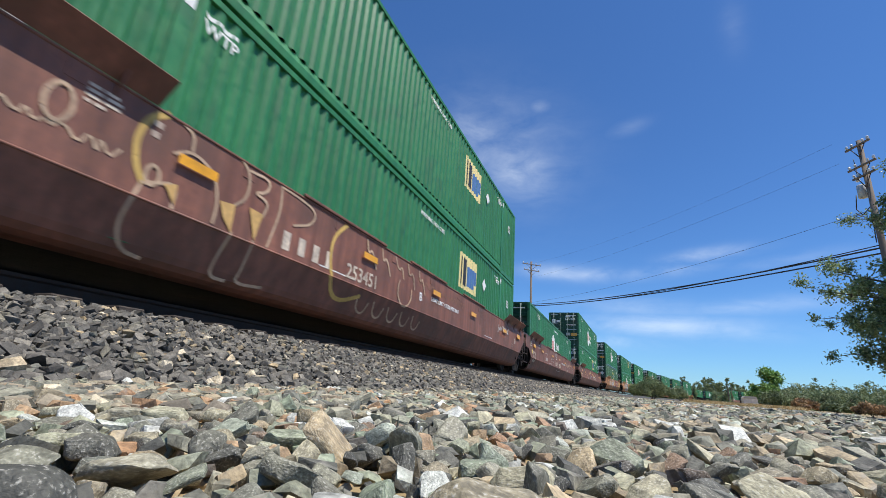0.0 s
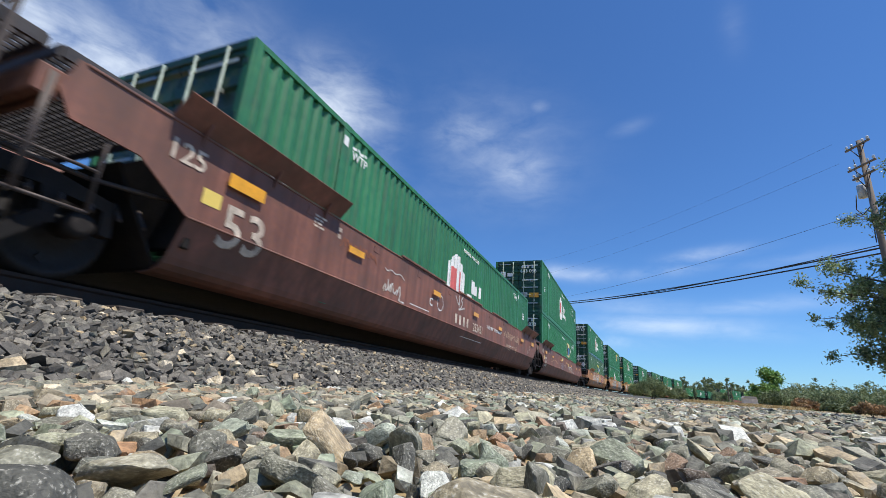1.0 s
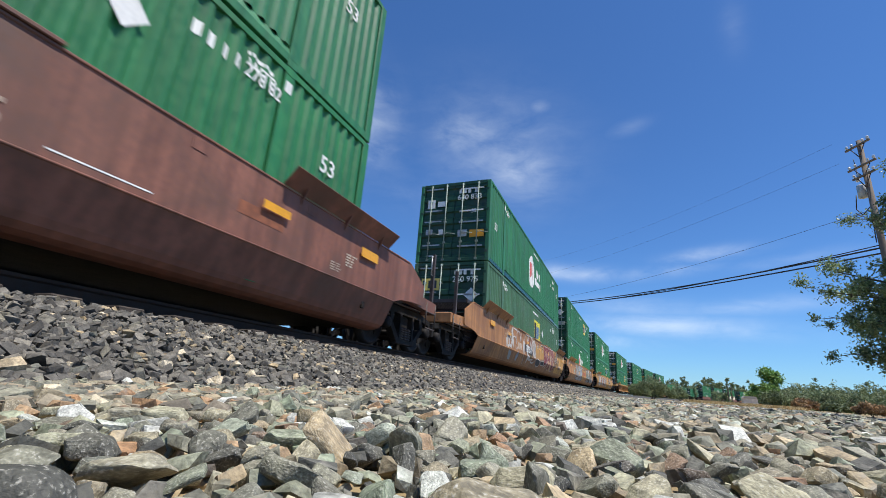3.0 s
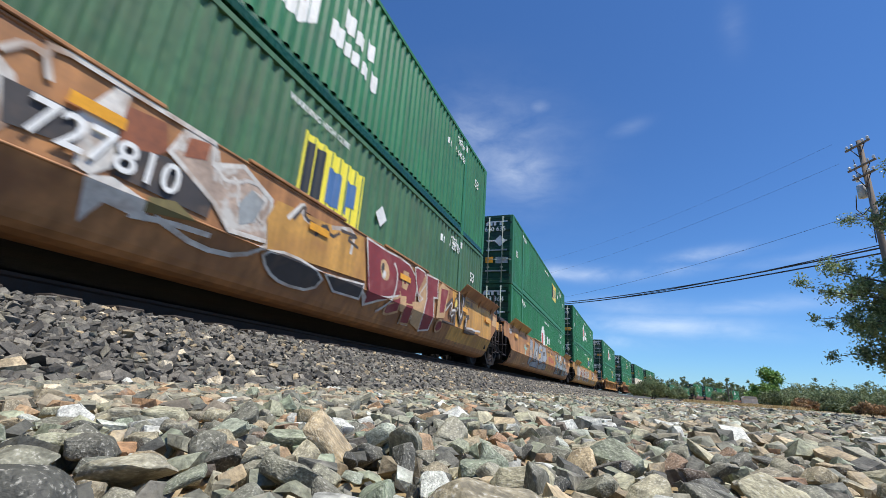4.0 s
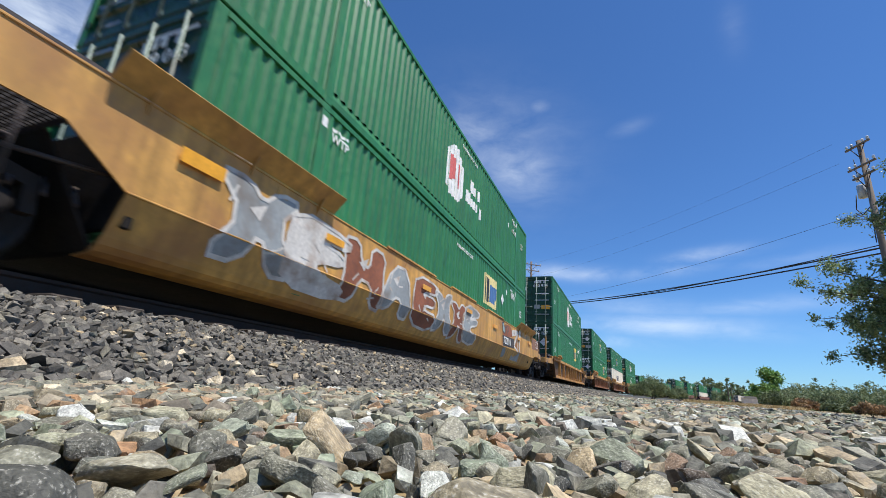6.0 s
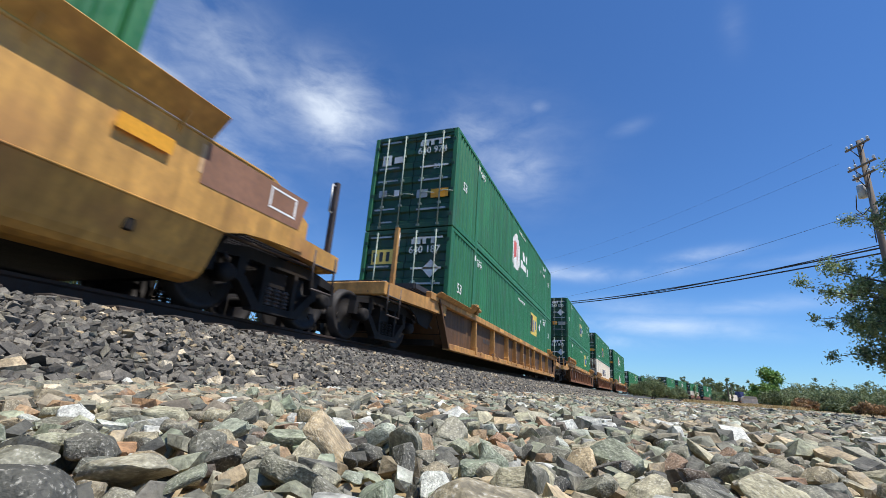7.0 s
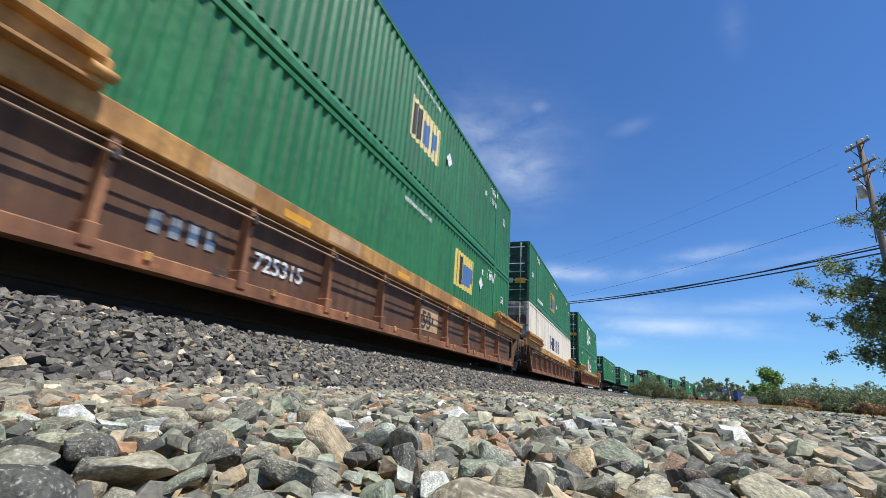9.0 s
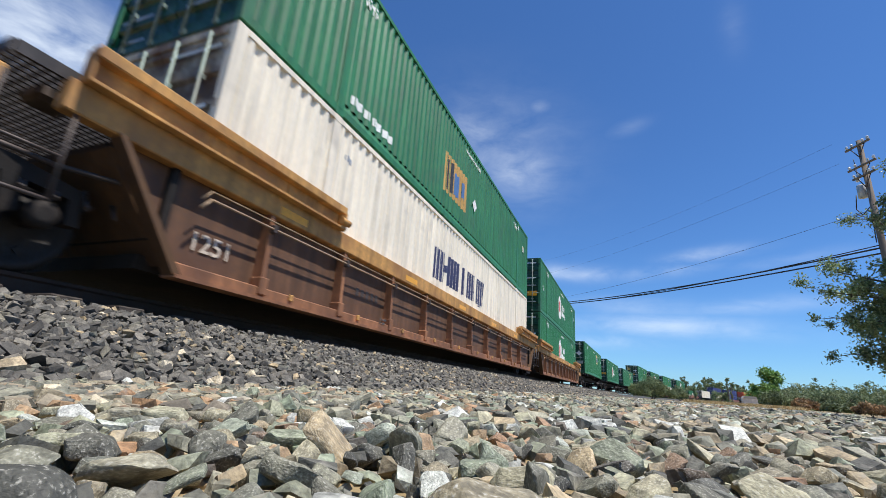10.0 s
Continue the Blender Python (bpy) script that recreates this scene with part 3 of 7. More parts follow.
def make_truck(parent, y, spin, cast=None):
    """Two-axle truck: cast side frames, bolster, coil springs, wheelsets that turn."""
    t = part("truck", a_box(-1.02, 1.02, y - 0.20, y + 0.20, 0.40, 0.66, bev=0.03), STEEL_SHADED, parent, "cast steel two-axle truck")
    for sg in (-1, 1):
        x0, x1 = sorted((sg * 0.96, sg * 1.10))
        bm = bmesh.new()
        prism(bm, [(y - 1.13, 0.60), (y - 1.13, 0.70), (y - 0.62, 0.80), (y + 0.62, 0.80), (y + 1.13, 0.70), (y + 1.13, 0.60), (y + 0.60, 0.66), (y - 0.60, 0.66)], x0, x1, "x")
        for k in (-1, 1):
            prism(bm, [(y + k * 1.13, 0.62), (y + k * 1.16, 0.40), (y + k * 1.06, 0.40), (y + k * 1.04, 0.62)], x0, x1, "x")
            prism(bm, [(y + k * 0.72, 0.66), (y + k * 0.74, 0.40), (y + k * 0.64, 0.36), (y + k * 0.58, 0.66)], x0, x1, "x")
            prism(bm, [(y + k * 0.72, 0.42), (y + k * 0.40, 0.10), (y + k * 0.28, 0.14), (y + k * 0.60, 0.46)], x0, x1, "x")
            prism(bm, [(y + k * 0.24, 0.68), (y + k * 0.24, 0.14), (y + k * 0.31, 0.14), (y + k * 0.31, 0.68)], x0, x1, "x")
        box(bm, x0, x1, y - 0.42, y + 0.42, 0.08, 0.17)
        part("side_frame", bm, STEEL_SHADED, t, "worn cast steel side frame")
        for k in (-0.15, 0.0, 0.15):
            bm = bmesh.new()
            for j in range(5):
                z = 0.18 + j * 0.046
                rod(bm, (sg * 1.04, y + k, z), (sg * 1.04, y + k, z + 0.028), 0.066, 10)
                rod(bm, (sg * 1.04, y + k, z + 0.028), (sg * 1.04, y + k, z + 0.046), 0.045, 8)
            part("spring", bm, cast or STEEL_WORN, t)
        for k in (-1, 1):
            part("bearing", wheel(bmesh.new(), 0, 0, 0, [(sg * 0.94, 0.10), (sg * 1.12, 0.115), (sg * 1.17, 0.10), (sg * 1.18, 0.05)], 14, (0, y + k * 0.89, WR)), STEEL_SHADED, t)
    for k in (-1, 1):
        bm = bmesh.new()
        for sg in (-1, 1):
            wheel(bm, 0, 0, 0, [(sg * 0.68, 0.10), (sg * 0.70, 0.20), (sg * 0.70, 0.34), (sg * 0.675, 0.36), (sg * 0.672, WR + 0.025), (sg * 0.70, WR + 0.02), (sg * 0.715, WR), (sg * 0.80, WR - 0.004), (sg * 0.805, 0.36), (sg * 0.775, 0.33), (sg * 0.76, 0.20), (sg * 0.80, 0.13), (sg * 0.82, 0.08)], 28)
        rod(bm, (-0.9, 0, 0), (0.9, 0, 0), 0.08, 12)
        for j in range(3):
            a = j * 2.1
            for sg in (-1, 1):
                box(bm, *sorted((sg * 0.765, sg * 0.785)), 0.26 * math.cos(a) - 0.03, 0.26 * math.cos(a) + 0.03, 0.26 * math.sin(a) - 0.03, 0.26 * math.sin(a) + 0.03)
        ws = part("wheelset", bm, TREAD_SHADED, t, "steel wheels on their axle")
        ws.location = (0, y + k * 0.89, WR)
        if spin:
            SPINNERS.append((ws, y + k * 0.89))
    return t


# wheel colour holds the underfloor shade
TREAD_SHADED = material("shaded_wheel_steel", (0.016, 0.013, 0.012), 0.7, metal=0.0, vary=0.3, scale=5, fine=30, bump=0.15)
GRATE = material("dark_walkway_grating", (0.05, 0.045, 0.045), 0.6, metal=0.3, vary=0.3, scale=4, fine=30, bump=0.1)


def grating(c, x0, x1, y0, y1, z, pitch=0.085):
    """Open walkway grating of crossed flat bars in an angle frame."""
    bm = bmesh.new()
    y0, y1 = min(y0, y1), max(y0, y1)
    nx, ny = int((x1 - x0) / pitch), int((y1 - y0) / pitch)
    for i in range(nx + 1):
        x = x0 + (x1 - x0) * i / nx
        box(bm, x - 0.012, x + 0.012, y0, y1, z, z + 0.03)
    for j in range(ny + 1):
        y = y0 + (y1 - y0) * j / ny
        box(bm, x0, x1, y - 0.012, y + 0.012, z + 0.004, z + 0.034)
    g = part("walkway", bm, GRATE, c, "open steel walkway grating")
    bm = bmesh.new()
    for xx in (x0 - 0.03, x1):
        box(bm, xx, xx + 0.03, y0, y1, z - 0.06, z + 0.04)
    for yy in (y0 - 0.03, y1):
        box(bm, x0, x1, yy, yy + 0.03, z - 0.06, z + 0.04)
    part("walkway_frame", bm, GRATE, g)


def car_end(c, mat, near, coupled, deck, spin, ribbed=False):
    """Platform, sills, posts, steps, truck and coupler at one end. Distances run outwards from the load's end."""
    Y = (lambda d: -d) if near else (lambda d: CL + d)
    reach = 3.2 if coupled else 1.75
    tr = 2.45 if coupled else 1.95
    lo, hi = sorted((Y(-0.9), Y(reach)))
    part("centre_sill", a_box(-0.33, 0.33, lo, hi, 0.62, 0.98, bev=0.02), STEEL_SHADED, c)
    lo, hi = sorted((Y(0.25), Y(0.33)))
    # near-black bulkhead: the wheel well's shade is in its colour
    part("bulkhead", a_box(-1.38, 1.38, lo, hi, 0.45, deck - 0.06, bev=0.01), STEEL_SHADED, c)
    lo, hi = sorted((Y(reach - 0.12), Y(reach)))
    sill = 1.04 if coupled else deck - 0.14
    part("end_sill", a_box(-1.40, 1.40, lo, hi, sill - 0.24, sill, bev=0.015), mat, c)
    grating(c, -1.25, 1.25, Y(0.42), Y(min(reach - 0.15, 1.75)), deck + (0.03 if coupled else 0.10))
    if coupled:
        grating(c, -1.2, 1.2, Y(1.9), Y(reach - 0.14), 1.05)
        for sg in (-1, 1):
            out = [(0.33, deck - 0.38), (1.2, 0.86), (reach - 0.12, 0.80), (reach - 0.12, 1.03), (1.45, 1.10), (1.2, deck - 0.10), (0.33, deck - 0.06)]
            part("side_sill", a_prism([(Y(d), z) for d, z in out], *sorted((sg * 1.30, sg * 1.42)), "x"), mat, c)
        bm = a_box(-0.11, 0.11, *sorted((Y(reach), Y(reach + 0.42))), 0.72, 0.92, bev=0.03)
        box(bm, -0.16, 0.16, *sorted((Y(reach + 0.2), Y(reach + 0.40))), 0.66, 0.98, bev=0.04)
        part("coupler", bm, STEEL_WORN, c, "knuckle coupler of rusty cast steel")
        bm = bmesh.new()
        pipe(bm, [(0.35, Y(reach), 0.72), (0.33, Y(reach + 0.15), 0.5), (0.25, Y(reach + 0.3), 0.40), (0.1, Y(reach + 0.4), 0.45)], 0.025)
        part("brake_hose", bm, STEEL_SHADED, c)
    for sg in (-1, 1):
        for d in ((reach - 0.27,) if coupled else ()):
            x = sg * 1.38
            h = 2.12 if deck > 1.5 or (near and deck < 1.3) else 1.52
            bm = bmesh.new()
            prism(bm, [(x - sg * 0.035, Y(d) - 0.035), (x + sg * 0.035, Y(d) - 0.035), (x + sg * 0.035, Y(d) + 0.035), (x + sg * 0.015, Y(d) + 0.035), (x + sg * 0.015, Y(d) - 0.015), (x - sg * 0.035, Y(d) - 0.015)], 0, 1)
            for v in bm.verts:
                v.co = (v.co.x, v.co.z, 0.82 + v.co.y * (h - 0.82))
            bmesh.ops.recalc_face_normals(bm, faces=bm.faces)
            p = part("guide_post", bm, mat if ribbed else STEEL_WORN, c, "upright steel guide post")
            s = 1 if near else -1
            part("grab_iron", pipe(bmesh.new(), [(x, Y(d), h - 0.06), (x, Y(d) + 0.10 * s, h - 0.06), (x, Y(d) + 0.10 * s, h - 0.48), (x, Y(d), h - 0.48)], 0.012, 6), GALV, p)
        d = reach - 0.1
        x = sg * 1.42
        bm = bmesh.new()
        pipe(bm, [(x, Y(d), sill - 0.05), (x, Y(d), 0.46), (x, Y(d - 0.46), 0.46), (x, Y(d - 0.46), sill - 0.05)], 0.016, 6)
        pipe(bm, [(x, Y(d), 0.80), (x, Y(d - 0.46), 0.80)], 0.014, 6)
        part("step", bm, STEEL_WORN, c, "hanging sill step")
    if near:
        # hand brake housing and wheel on the platform
        if not coupled:
            bm = a_box(0.55, 0.85, Y(1.25), Y(0.95), deck, deck + 0.34, bev=0.04)
            part("brake_housing", bm, STEEL_WORN, c)
    if not near and not coupled:
        # ladder and hand holds beside the joint
        bm = bmesh.new()
        for d in (0.98, 1.34):
            box(bm, 1.385, 1.425, *sorted((Y(d - 0.025), Y(d + 0.025))), 0.95, deck + (0.62 if d < 1.2 else 0.45), bev=0.006)
        part("guide_post", bm, STEEL_WORN, c, "rusty twin guide posts at the joint")
        bm = bmesh.new()
        for z in (0.42, 0.66, 0.9, 1.14):
            rod(bm, (1.405, Y(0.98), z), (1.405, Y(1.34), z), 0.015, 6)
        for d in (0.98, 1.34):
            rod(bm, (1.405, Y(d), 0.40), (1.405, Y(d), 1.16), 0.015, 6)
        part("ladder", bm, STEEL_WORN, c, "hanging ladder of rusty rod")
        # hand brake on a bracket above the joint
        hb = part("hand_brake", a_box(0.62, 0.92, Y(1.02), Y(1.30), deck + 0.12, deck + 0.52, bev=0.05), STEEL_WORN, c, "hand brake housing of worn steel")
        bm = bmesh.new()
        ring = [(0.99, Y(1.16) + 0.25 * math.cos(k * 0.3927), deck + 0.42 + 0.25 * math.sin(k * 0.3927)) for k in range(17)]
        pipe(bm, ring, 0.022, 6)
        for k in range(4):
            rod(bm, (0.93, Y(1.16), deck + 0.42), ring[k * 4 + 1], 0.012, 6)
        part("brake_wheel", bm, STEEL_WORN, hb)
        pipe_bm = pipe(bmesh.new(), [(0.8, Y(1.1), deck + 0.1), (0.9, Y(0.9), deck - 0.3), (1.1, Y(0.7), 0.9)], 0.03, 6)
        part("brake_rod", pipe_bm, STEEL_WORN, hb)
    for k in range(5):
        yy = Y(0.6 + 0.22 * k)
        part("brake_rod", pipe(bmesh.new(), [(1.2, yy, 0.55), (0.9, yy + 0.1, 0.78), (0.3, yy, 0.60 + 0.03 * k)], 0.018, 6), STEEL_WORN, c)
    part("brake_pipe", pipe(bmesh.new(), [(1.25, Y(0.3), 0.9), (1.15, Y(1.1), 0.82), (1.05, Y(reach), 0.86)], 0.022, 6), STEEL_WORN, c)
    if coupled or near:
        make_truck(c, Y(tr), spin, STEEL_SHADED if ribbed else None)


FX = 1.45                                    # half width over the side sheets


def ink_bars(c, y, z, rows, h, mat=LETTER, fold=None):
    polys = []
    for k, lengths in enumerate(rows):
        yy = y
        for ln in lengths:
            polys.append(quad(yy, yy + ln, z - k * h * 1.7, z - k * h * 1.7 + h))
            yy += ln + max(h * 0.5, 0.03)
    return part("stencil", painted(polys, lambda q: FX, 0.5, 0.003, fold), mat, c)


# the lower side sheet: it leans in below the bend and rolls under at the sill
LOWER = [(FX, 0.72), (FX - 0.154, 0.36), (FX - 0.19, 0.295), (FX - 0.25, 0.245), (FX - 0.34, 0.215), (FX - 0.50, 0.20), (FX - 0.50, 0.215), (FX - 0.33, 0.232), (FX - 0.17, 0.37), (FX - 0.02, 0.73)]


def smooth_car(mat, flare_mat, near_c, far_c, label, spin):
    """Well car with folded smooth side sheets and flared guides at the ends."""
    c = thing("well_car", label, "well car", "well cars of the train")
    na, fa = (1.15 if near_c else 0.40), (1.15 if far_c else 0.55)     # how far the sheets run on past the load
    for sg in (-1, 1):
        joint = [(0, 0.72), (0.55, 1.08), (1.1, 1.10), (1.22, 1.30), (1.15, 1.58)]
        tail = [(0, 0.72), (0.25, 0.80), (0.6, 0.84), (1.15, 0.86), (1.22, 0.92), (1.22, 1.26), (0.55, 1.58)]
        short = [(0, 0.72), (0.30, 0.92), (0.55, 1.08), (0.72, 1.28), (0.70, 1.58)]
        out = [(-na - d, z) for d, z in (tail if near_c else joint)] + [(CL + fa + d, z) for d, z in reversed(tail if far_c else short)]
        part("side_sheet", a_prism(out, *sorted((sg * (FX - 0.02), sg * FX)), "x"), mat, c)
        part("lower_sheet", a_prism([(sg * x, z) for x, z in LOWER], -na, CL + fa), mat, c)
        part("top_chord", a_box(*sorted((sg * (FX - 0.14), sg * (FX + 0.012))), -na - (0.5 if near_c else 1.1), CL + fa + (0.5 if far_c else 0.66), 1.555, 1.585, bev=0.008), mat, c)
        part("bend_seam", a_rod((sg * (FX - 0.004), -na, 0.725), (sg * (FX - 0.004), CL + fa, 0.725), 0.014, 6), mat, c)
        fl = 1.9 if mat is BROWN else 2.3
        for y0, y1 in ((-0.78, fl), (CL - fl, CL + 0.78)):
            part("guide_flare", a_prism([(sg * (FX + 0.004), 1.588), (sg * (FX + 0.20), 1.80), (sg * (FX + 0.185), 1.815), (sg * (FX - 0.015), 1.60)], y0, y1), flare_mat, c, "flared container guide plate")
            for y in (y0 + 0.35, (y0 + y1) / 2, y1 - 0.35):
                part("gusset", a_prism([(sg * (FX + 0.003), 1.45), (sg * (FX + 0.003), 1.59), (sg * (FX + 0.10), 1.685)], y - 0.012, y + 0.012), flare_mat, c)
        for y0, y1 in ((3.9, 6.1), (7.1, 9.0), (10.2, 12.1)):
            part("edge_lip", a_box(*sorted((sg * (FX - 0.02), sg * (FX + 0.03))), y0, y1, 1.588, 1.63, bev=0.008), flare_mat, c)
        for k in range(9):
            y = 1.2 + k * 1.72
            part("weld_plate", a_box(*sorted((sg * FX, sg * (FX + 0.006))), y, y + 0.16, 1.40, 1.52), mat, c)
    part("well_floor", a_box(-1.12, 1.12, -na + 0.1, CL + fa - 0.1, 0.238, 0.335), STEEL_SHADED, c)
    # slanted sheets that close the wheel wells
    for s, y0 in ((-1, -na + 0.02), (1, CL + fa - 0.02)):
        bm = a_prism([(y0, 0.25), (y0 + s * 0.55, 1.08), (y0 + s * 0.52, 1.09), (y0 - s * 0.02, 0.27)], -1.12, 1.12, "x")
        # near black here, standing for shade inside the wheel well
        part("slope_sheet", bm, STEEL_SHADED, c)
    car_end(c, mat, True, near_c, 1.58, spin)
    car_end(c, mat, False, far_c, 1.58, spin)
    fold = (0.72, 0.427)
    flat = lambda y: FX
    for y, z, w, h in ((-0.07, 1.20, 0.5, 0.15), (2.17, 1.17, 0.43, 0.10), (5.4, 1.2, 0.42, 0.10), (8.2, 1.2, 0.42, 0.10), (10.8, 1.17, 0.43, 0.10), (14.2, 1.17, 0.45, 0.10), (CL - 0.1, 1.2, 0.5, 0.15)):
        part("reflector", painted([quad(y, y + w, z, z + h)], flat, 0.5, 0.042), ORANGE, c, "yellow reflective strip")
    return c


def chord_car(mat, near_c, far_c, label, spin, piped):
    """Older well car: top and bottom chords, upright ribs, raised guide panels at the ends."""
    c = thing("well_car", label, "well car", "well cars of the train")
    t0, t1 = (1.16, 1.42) if piped else (1.10, 1.26)
    ribs = [0.93 + 1.52 * k for k in range(10)] if piped else [1.94, 3.80, 5.62, 6.88, 8.16, 9.40, 10.64, 12.48, 14.35]
    for sg in (-1, 1):
        part("top_chord", a_box(*sorted((sg * (FX - 0.14), sg * FX)), -1.3, CL + 1.3, t0, t1, bev=0.012), mat, c, "rust-stained yellow top chord")
        bm = a_box(*sorted((sg * (FX - 0.14), sg * FX)), -0.15, CL + 0.15, 0.16, 0.29, bev=0.012)
        box(bm, *sorted((sg * (FX - 0.14), sg * (FX + 0.05))), -0.15, CL + 0.15, 0.14, 0.175)
        part("bottom_chord", bm, mat if not piped else RUSTRED, c)
        # web plate: rust with the top chord's shade in its colour
        part("web", a_prism([(-0.15, 0.28), (-0.78, 1.18), (CL + 0.78, 1.18), (CL + 0.15, 0.28)], *sorted((sg * (FX - 0.16), sg * (FX - 0.14))), "x"), RUSTPLATE_SHADED if piped else RUSTWEB_SHADED, c, "rust-brown web plate, coloured darker for shade")
        for s, y0 in ((-1, -0.15), (1, CL + 0.15)):
            part("end_flange", a_prism([(y0, 0.16), (y0 + s * 0.75, 1.18), (y0 + s * 0.68, 1.18), (y0 - s * 0.09, 0.16)], *sorted((sg * (FX - 0.13), sg * (FX + 0.02))), "x"), RUSTWEB_SHADED, c)
            if (near_c if s < 0 else far_c):
                part("wheel_guard", a_prism([(y0 + s * 0.5, 0.80), (y0 + s * 0.75, 1.12), (y0 + s * 2.6, 1.12), (y0 + s * 2.5, 0.92), (y0 + s * 1.9, 0.88), (y0 + s * 1.4, 0.70), (y0 + s * 1.2, 0.55), (y0 + s * 0.75, 0.50)], *sorted((sg * (FX - 0.24), sg * (FX - 0.22))), "x"), STEEL_SHADED, c)
        for y in ribs:
            bm = a_prism([(sg * (FX - 0.14), 0.285), (sg * (FX + 0.005), 0.285), (sg * (FX - 0.02), t0), (sg * (FX - 0.14), t0)], y - 0.035, y + 0.035)
            box(bm, *sorted((sg * (FX - 0.14), sg * (FX + 0.03))), y - 0.06, y + 0.06, 0.20, 0.40, bev=0.01)
            part("rib", bm, RUSTRED if piped else mat, c)
            part("bolt_plate", a_box(*sorted((sg * FX, sg * (FX + 0.025))), y + 0.45, y + 0.52, 0.22, 0.30, bev=0.008), mat, c)
        for y0, y1 in ((-1.25, 2.15), (CL - 2.15, CL + 1.25)):
            if piped:
                bm = a_box(*sorted((sg * (FX - 0.03), sg * (FX + 0.03))), y0, y1, t1, 1.70)
                box(bm, *sorted((sg * FX, sg * (FX + 0.13))), y0, y1, 1.62, 1.735, bev=0.012)
                box(bm, *sorted((sg * FX, sg * (FX + 0.11))), y0, y1, t1 - 0.012, t1 + 0.02, bev=0.005)
                for ye in (y0, (y0 * 2 + y1) / 3, (y0 + y1 * 2) / 3, y1 - 0.02):
                    box(bm, *sorted((sg * FX, sg * (FX + (0.10 if ye in (y0, y1 - 0.02) else 0.045)))), ye, ye + 0.02, t1 + 0.02, 1.62)
            else:
                ya, yb = (y0 + 0.2, y1 - 0.75) if y0 < 0 else (y0 + 0.75, y1 - 0.2)
                bm = a_prism([(sg * (FX - 0.02), t1 - 0.03), (sg * (FX + 0.03), t1 - 0.05), (sg * (FX + 0.13), t1 + 0.03), (sg * (FX + 0.11), t1 + 0.045)], ya, yb)
                yk = yb if y0 < 0 else ya
                prism(bm, [(sg * (FX + 0.0), t1 + 0.02), (sg * (FX + 0.16), t1 + 0.16), (sg * (FX + 0.145), t1 + 0.175), (sg * (FX - 0.015), t1 + 0.035)], yk - 0.26, yk + 0.26)
                for ye in (yk - 0.25, yk + 0.23):
                    prism(bm, [(sg * (FX + 0.0), t1 - 0.06), (sg * (FX + 0.14), t1 + 0.15), (sg * (FX + 0.0), t1 + 0.03)], ye, ye + 0.02)
            part("guide_panel", bm, mat, c, "raised container guide panel")
            yk = (y1 if y0 < 0 else y0) - (0 if piped else (0.45 if y0 < 0 else -0.45))
            bm = a_box(*sorted((sg * (FX - 0.1), sg * (FX + 0.10))), yk - 0.07, yk + 0.07, t1 - 0.02, t1 + 0.26, bev=0.02)
            rod(bm, (sg * (FX + 0.11), yk - 0.1, t1 + 0.1), (sg * (FX + 0.11), yk + 0.1, t1 + 0.1), 0.05, 10)
            part("guide_block", bm, mat, c)
        if piped:
            for z, r, x in ((0.98, 0.013, FX + 0.03), (1.07, 0.008, FX + 0.015)):
                part("air_pipe", pipe(bmesh.new(), [(sg * x, -0.05, z - 0.12), (sg * x, 0.05, z), (sg * x, CL - 0.1, z), (sg * x, CL, z - 0.12)], r, 8), PIPE_TAN, c, "brake air pipe along the side")
            for y in ribs:
                part("pipe_clamp", a_box(*sorted((sg * (FX - 0.02), sg * (FX + 0.06))), y - 0.03, y + 0.03, 0.93, 1.03, bev=0.008), STEEL_WORN, c)
    part("well_floor", a_box(-1.12, 1.12, -0.3, CL + 0.3, 0.20, 0.335), STEEL_SHADED, c)
    for s, y0 in ((-1, -0.15), (1, CL + 0.15)):
        part("slope_sheet", a_prism([(y0, 0.25), (y0 + s * 0.70, 1.10), (y0 + s * 0.66, 1.11), (y0 - s * 0.02, 0.27)], -1.28, 1.28, "x"), RUSTWEB_SHADED, c)
    car_end(c, mat, True, near_c, t1, spin, True)
    car_end(c, mat, False, far_c, t1, spin, True)
    for y in (1.0, 4.4, 7.4, 10.4, 13.4):
        part("reflector", painted([quad(y, y + 0.5, t0 + 0.05, t0 + 0.15)], lambda q: FX, 0.5), ORANGE, c, "yellow reflective strip")
    return c


def flat_car(mat, label):
    c = thing("spine_car", label, "flat car", "flat cars of the train")
    part("spine", a_box(-0.35, 0.35, -2.0, CL + 2.0, 0.72, 1.12, bev=0.03), STEEL_SHADED, c)
    for y in (0.15, POST, CL / 2, CL - POST, CL - 0.15):
        part("cross_arm", a_box(-1.28, 1.28, y - 0.15, y + 0.15, 0.98, 1.175, bev=0.02), STEEL_SHADED, c)
    for s in (-1, 1):
        yy = -1.3 if s < 0 else CL + 1.3
        part("end_platform", a_box(-1.3, 1.3, yy - 0.5, yy + 0.5, 1.06, 1.12), STEEL_SHADED, c)
        make_truck(c, yy, False)
    return c


# ---- paint sprayed on the cars ----
SPRAY_WHITE = material("white_spray", (0.60, 0.57, 0.52), 0.7, vary=0.2, scale=2, fine=20, bump=0.02, dirt=(0.33, 0.22, 0.15), dirt_at=(0.50, 0.72), dirt_scale=3.2)
SPRAY_LINE = material("dark_brown_spray", (0.10, 0.075, 0.06), 0.7, vary=0.25, scale=2, fine=20, bump=0.02)
SPRAY_PALE = material("pale_peach_spray", (0.50, 0.35, 0.23), 0.7, vary=0.3, scale=2, fine=20, bump=0.02)
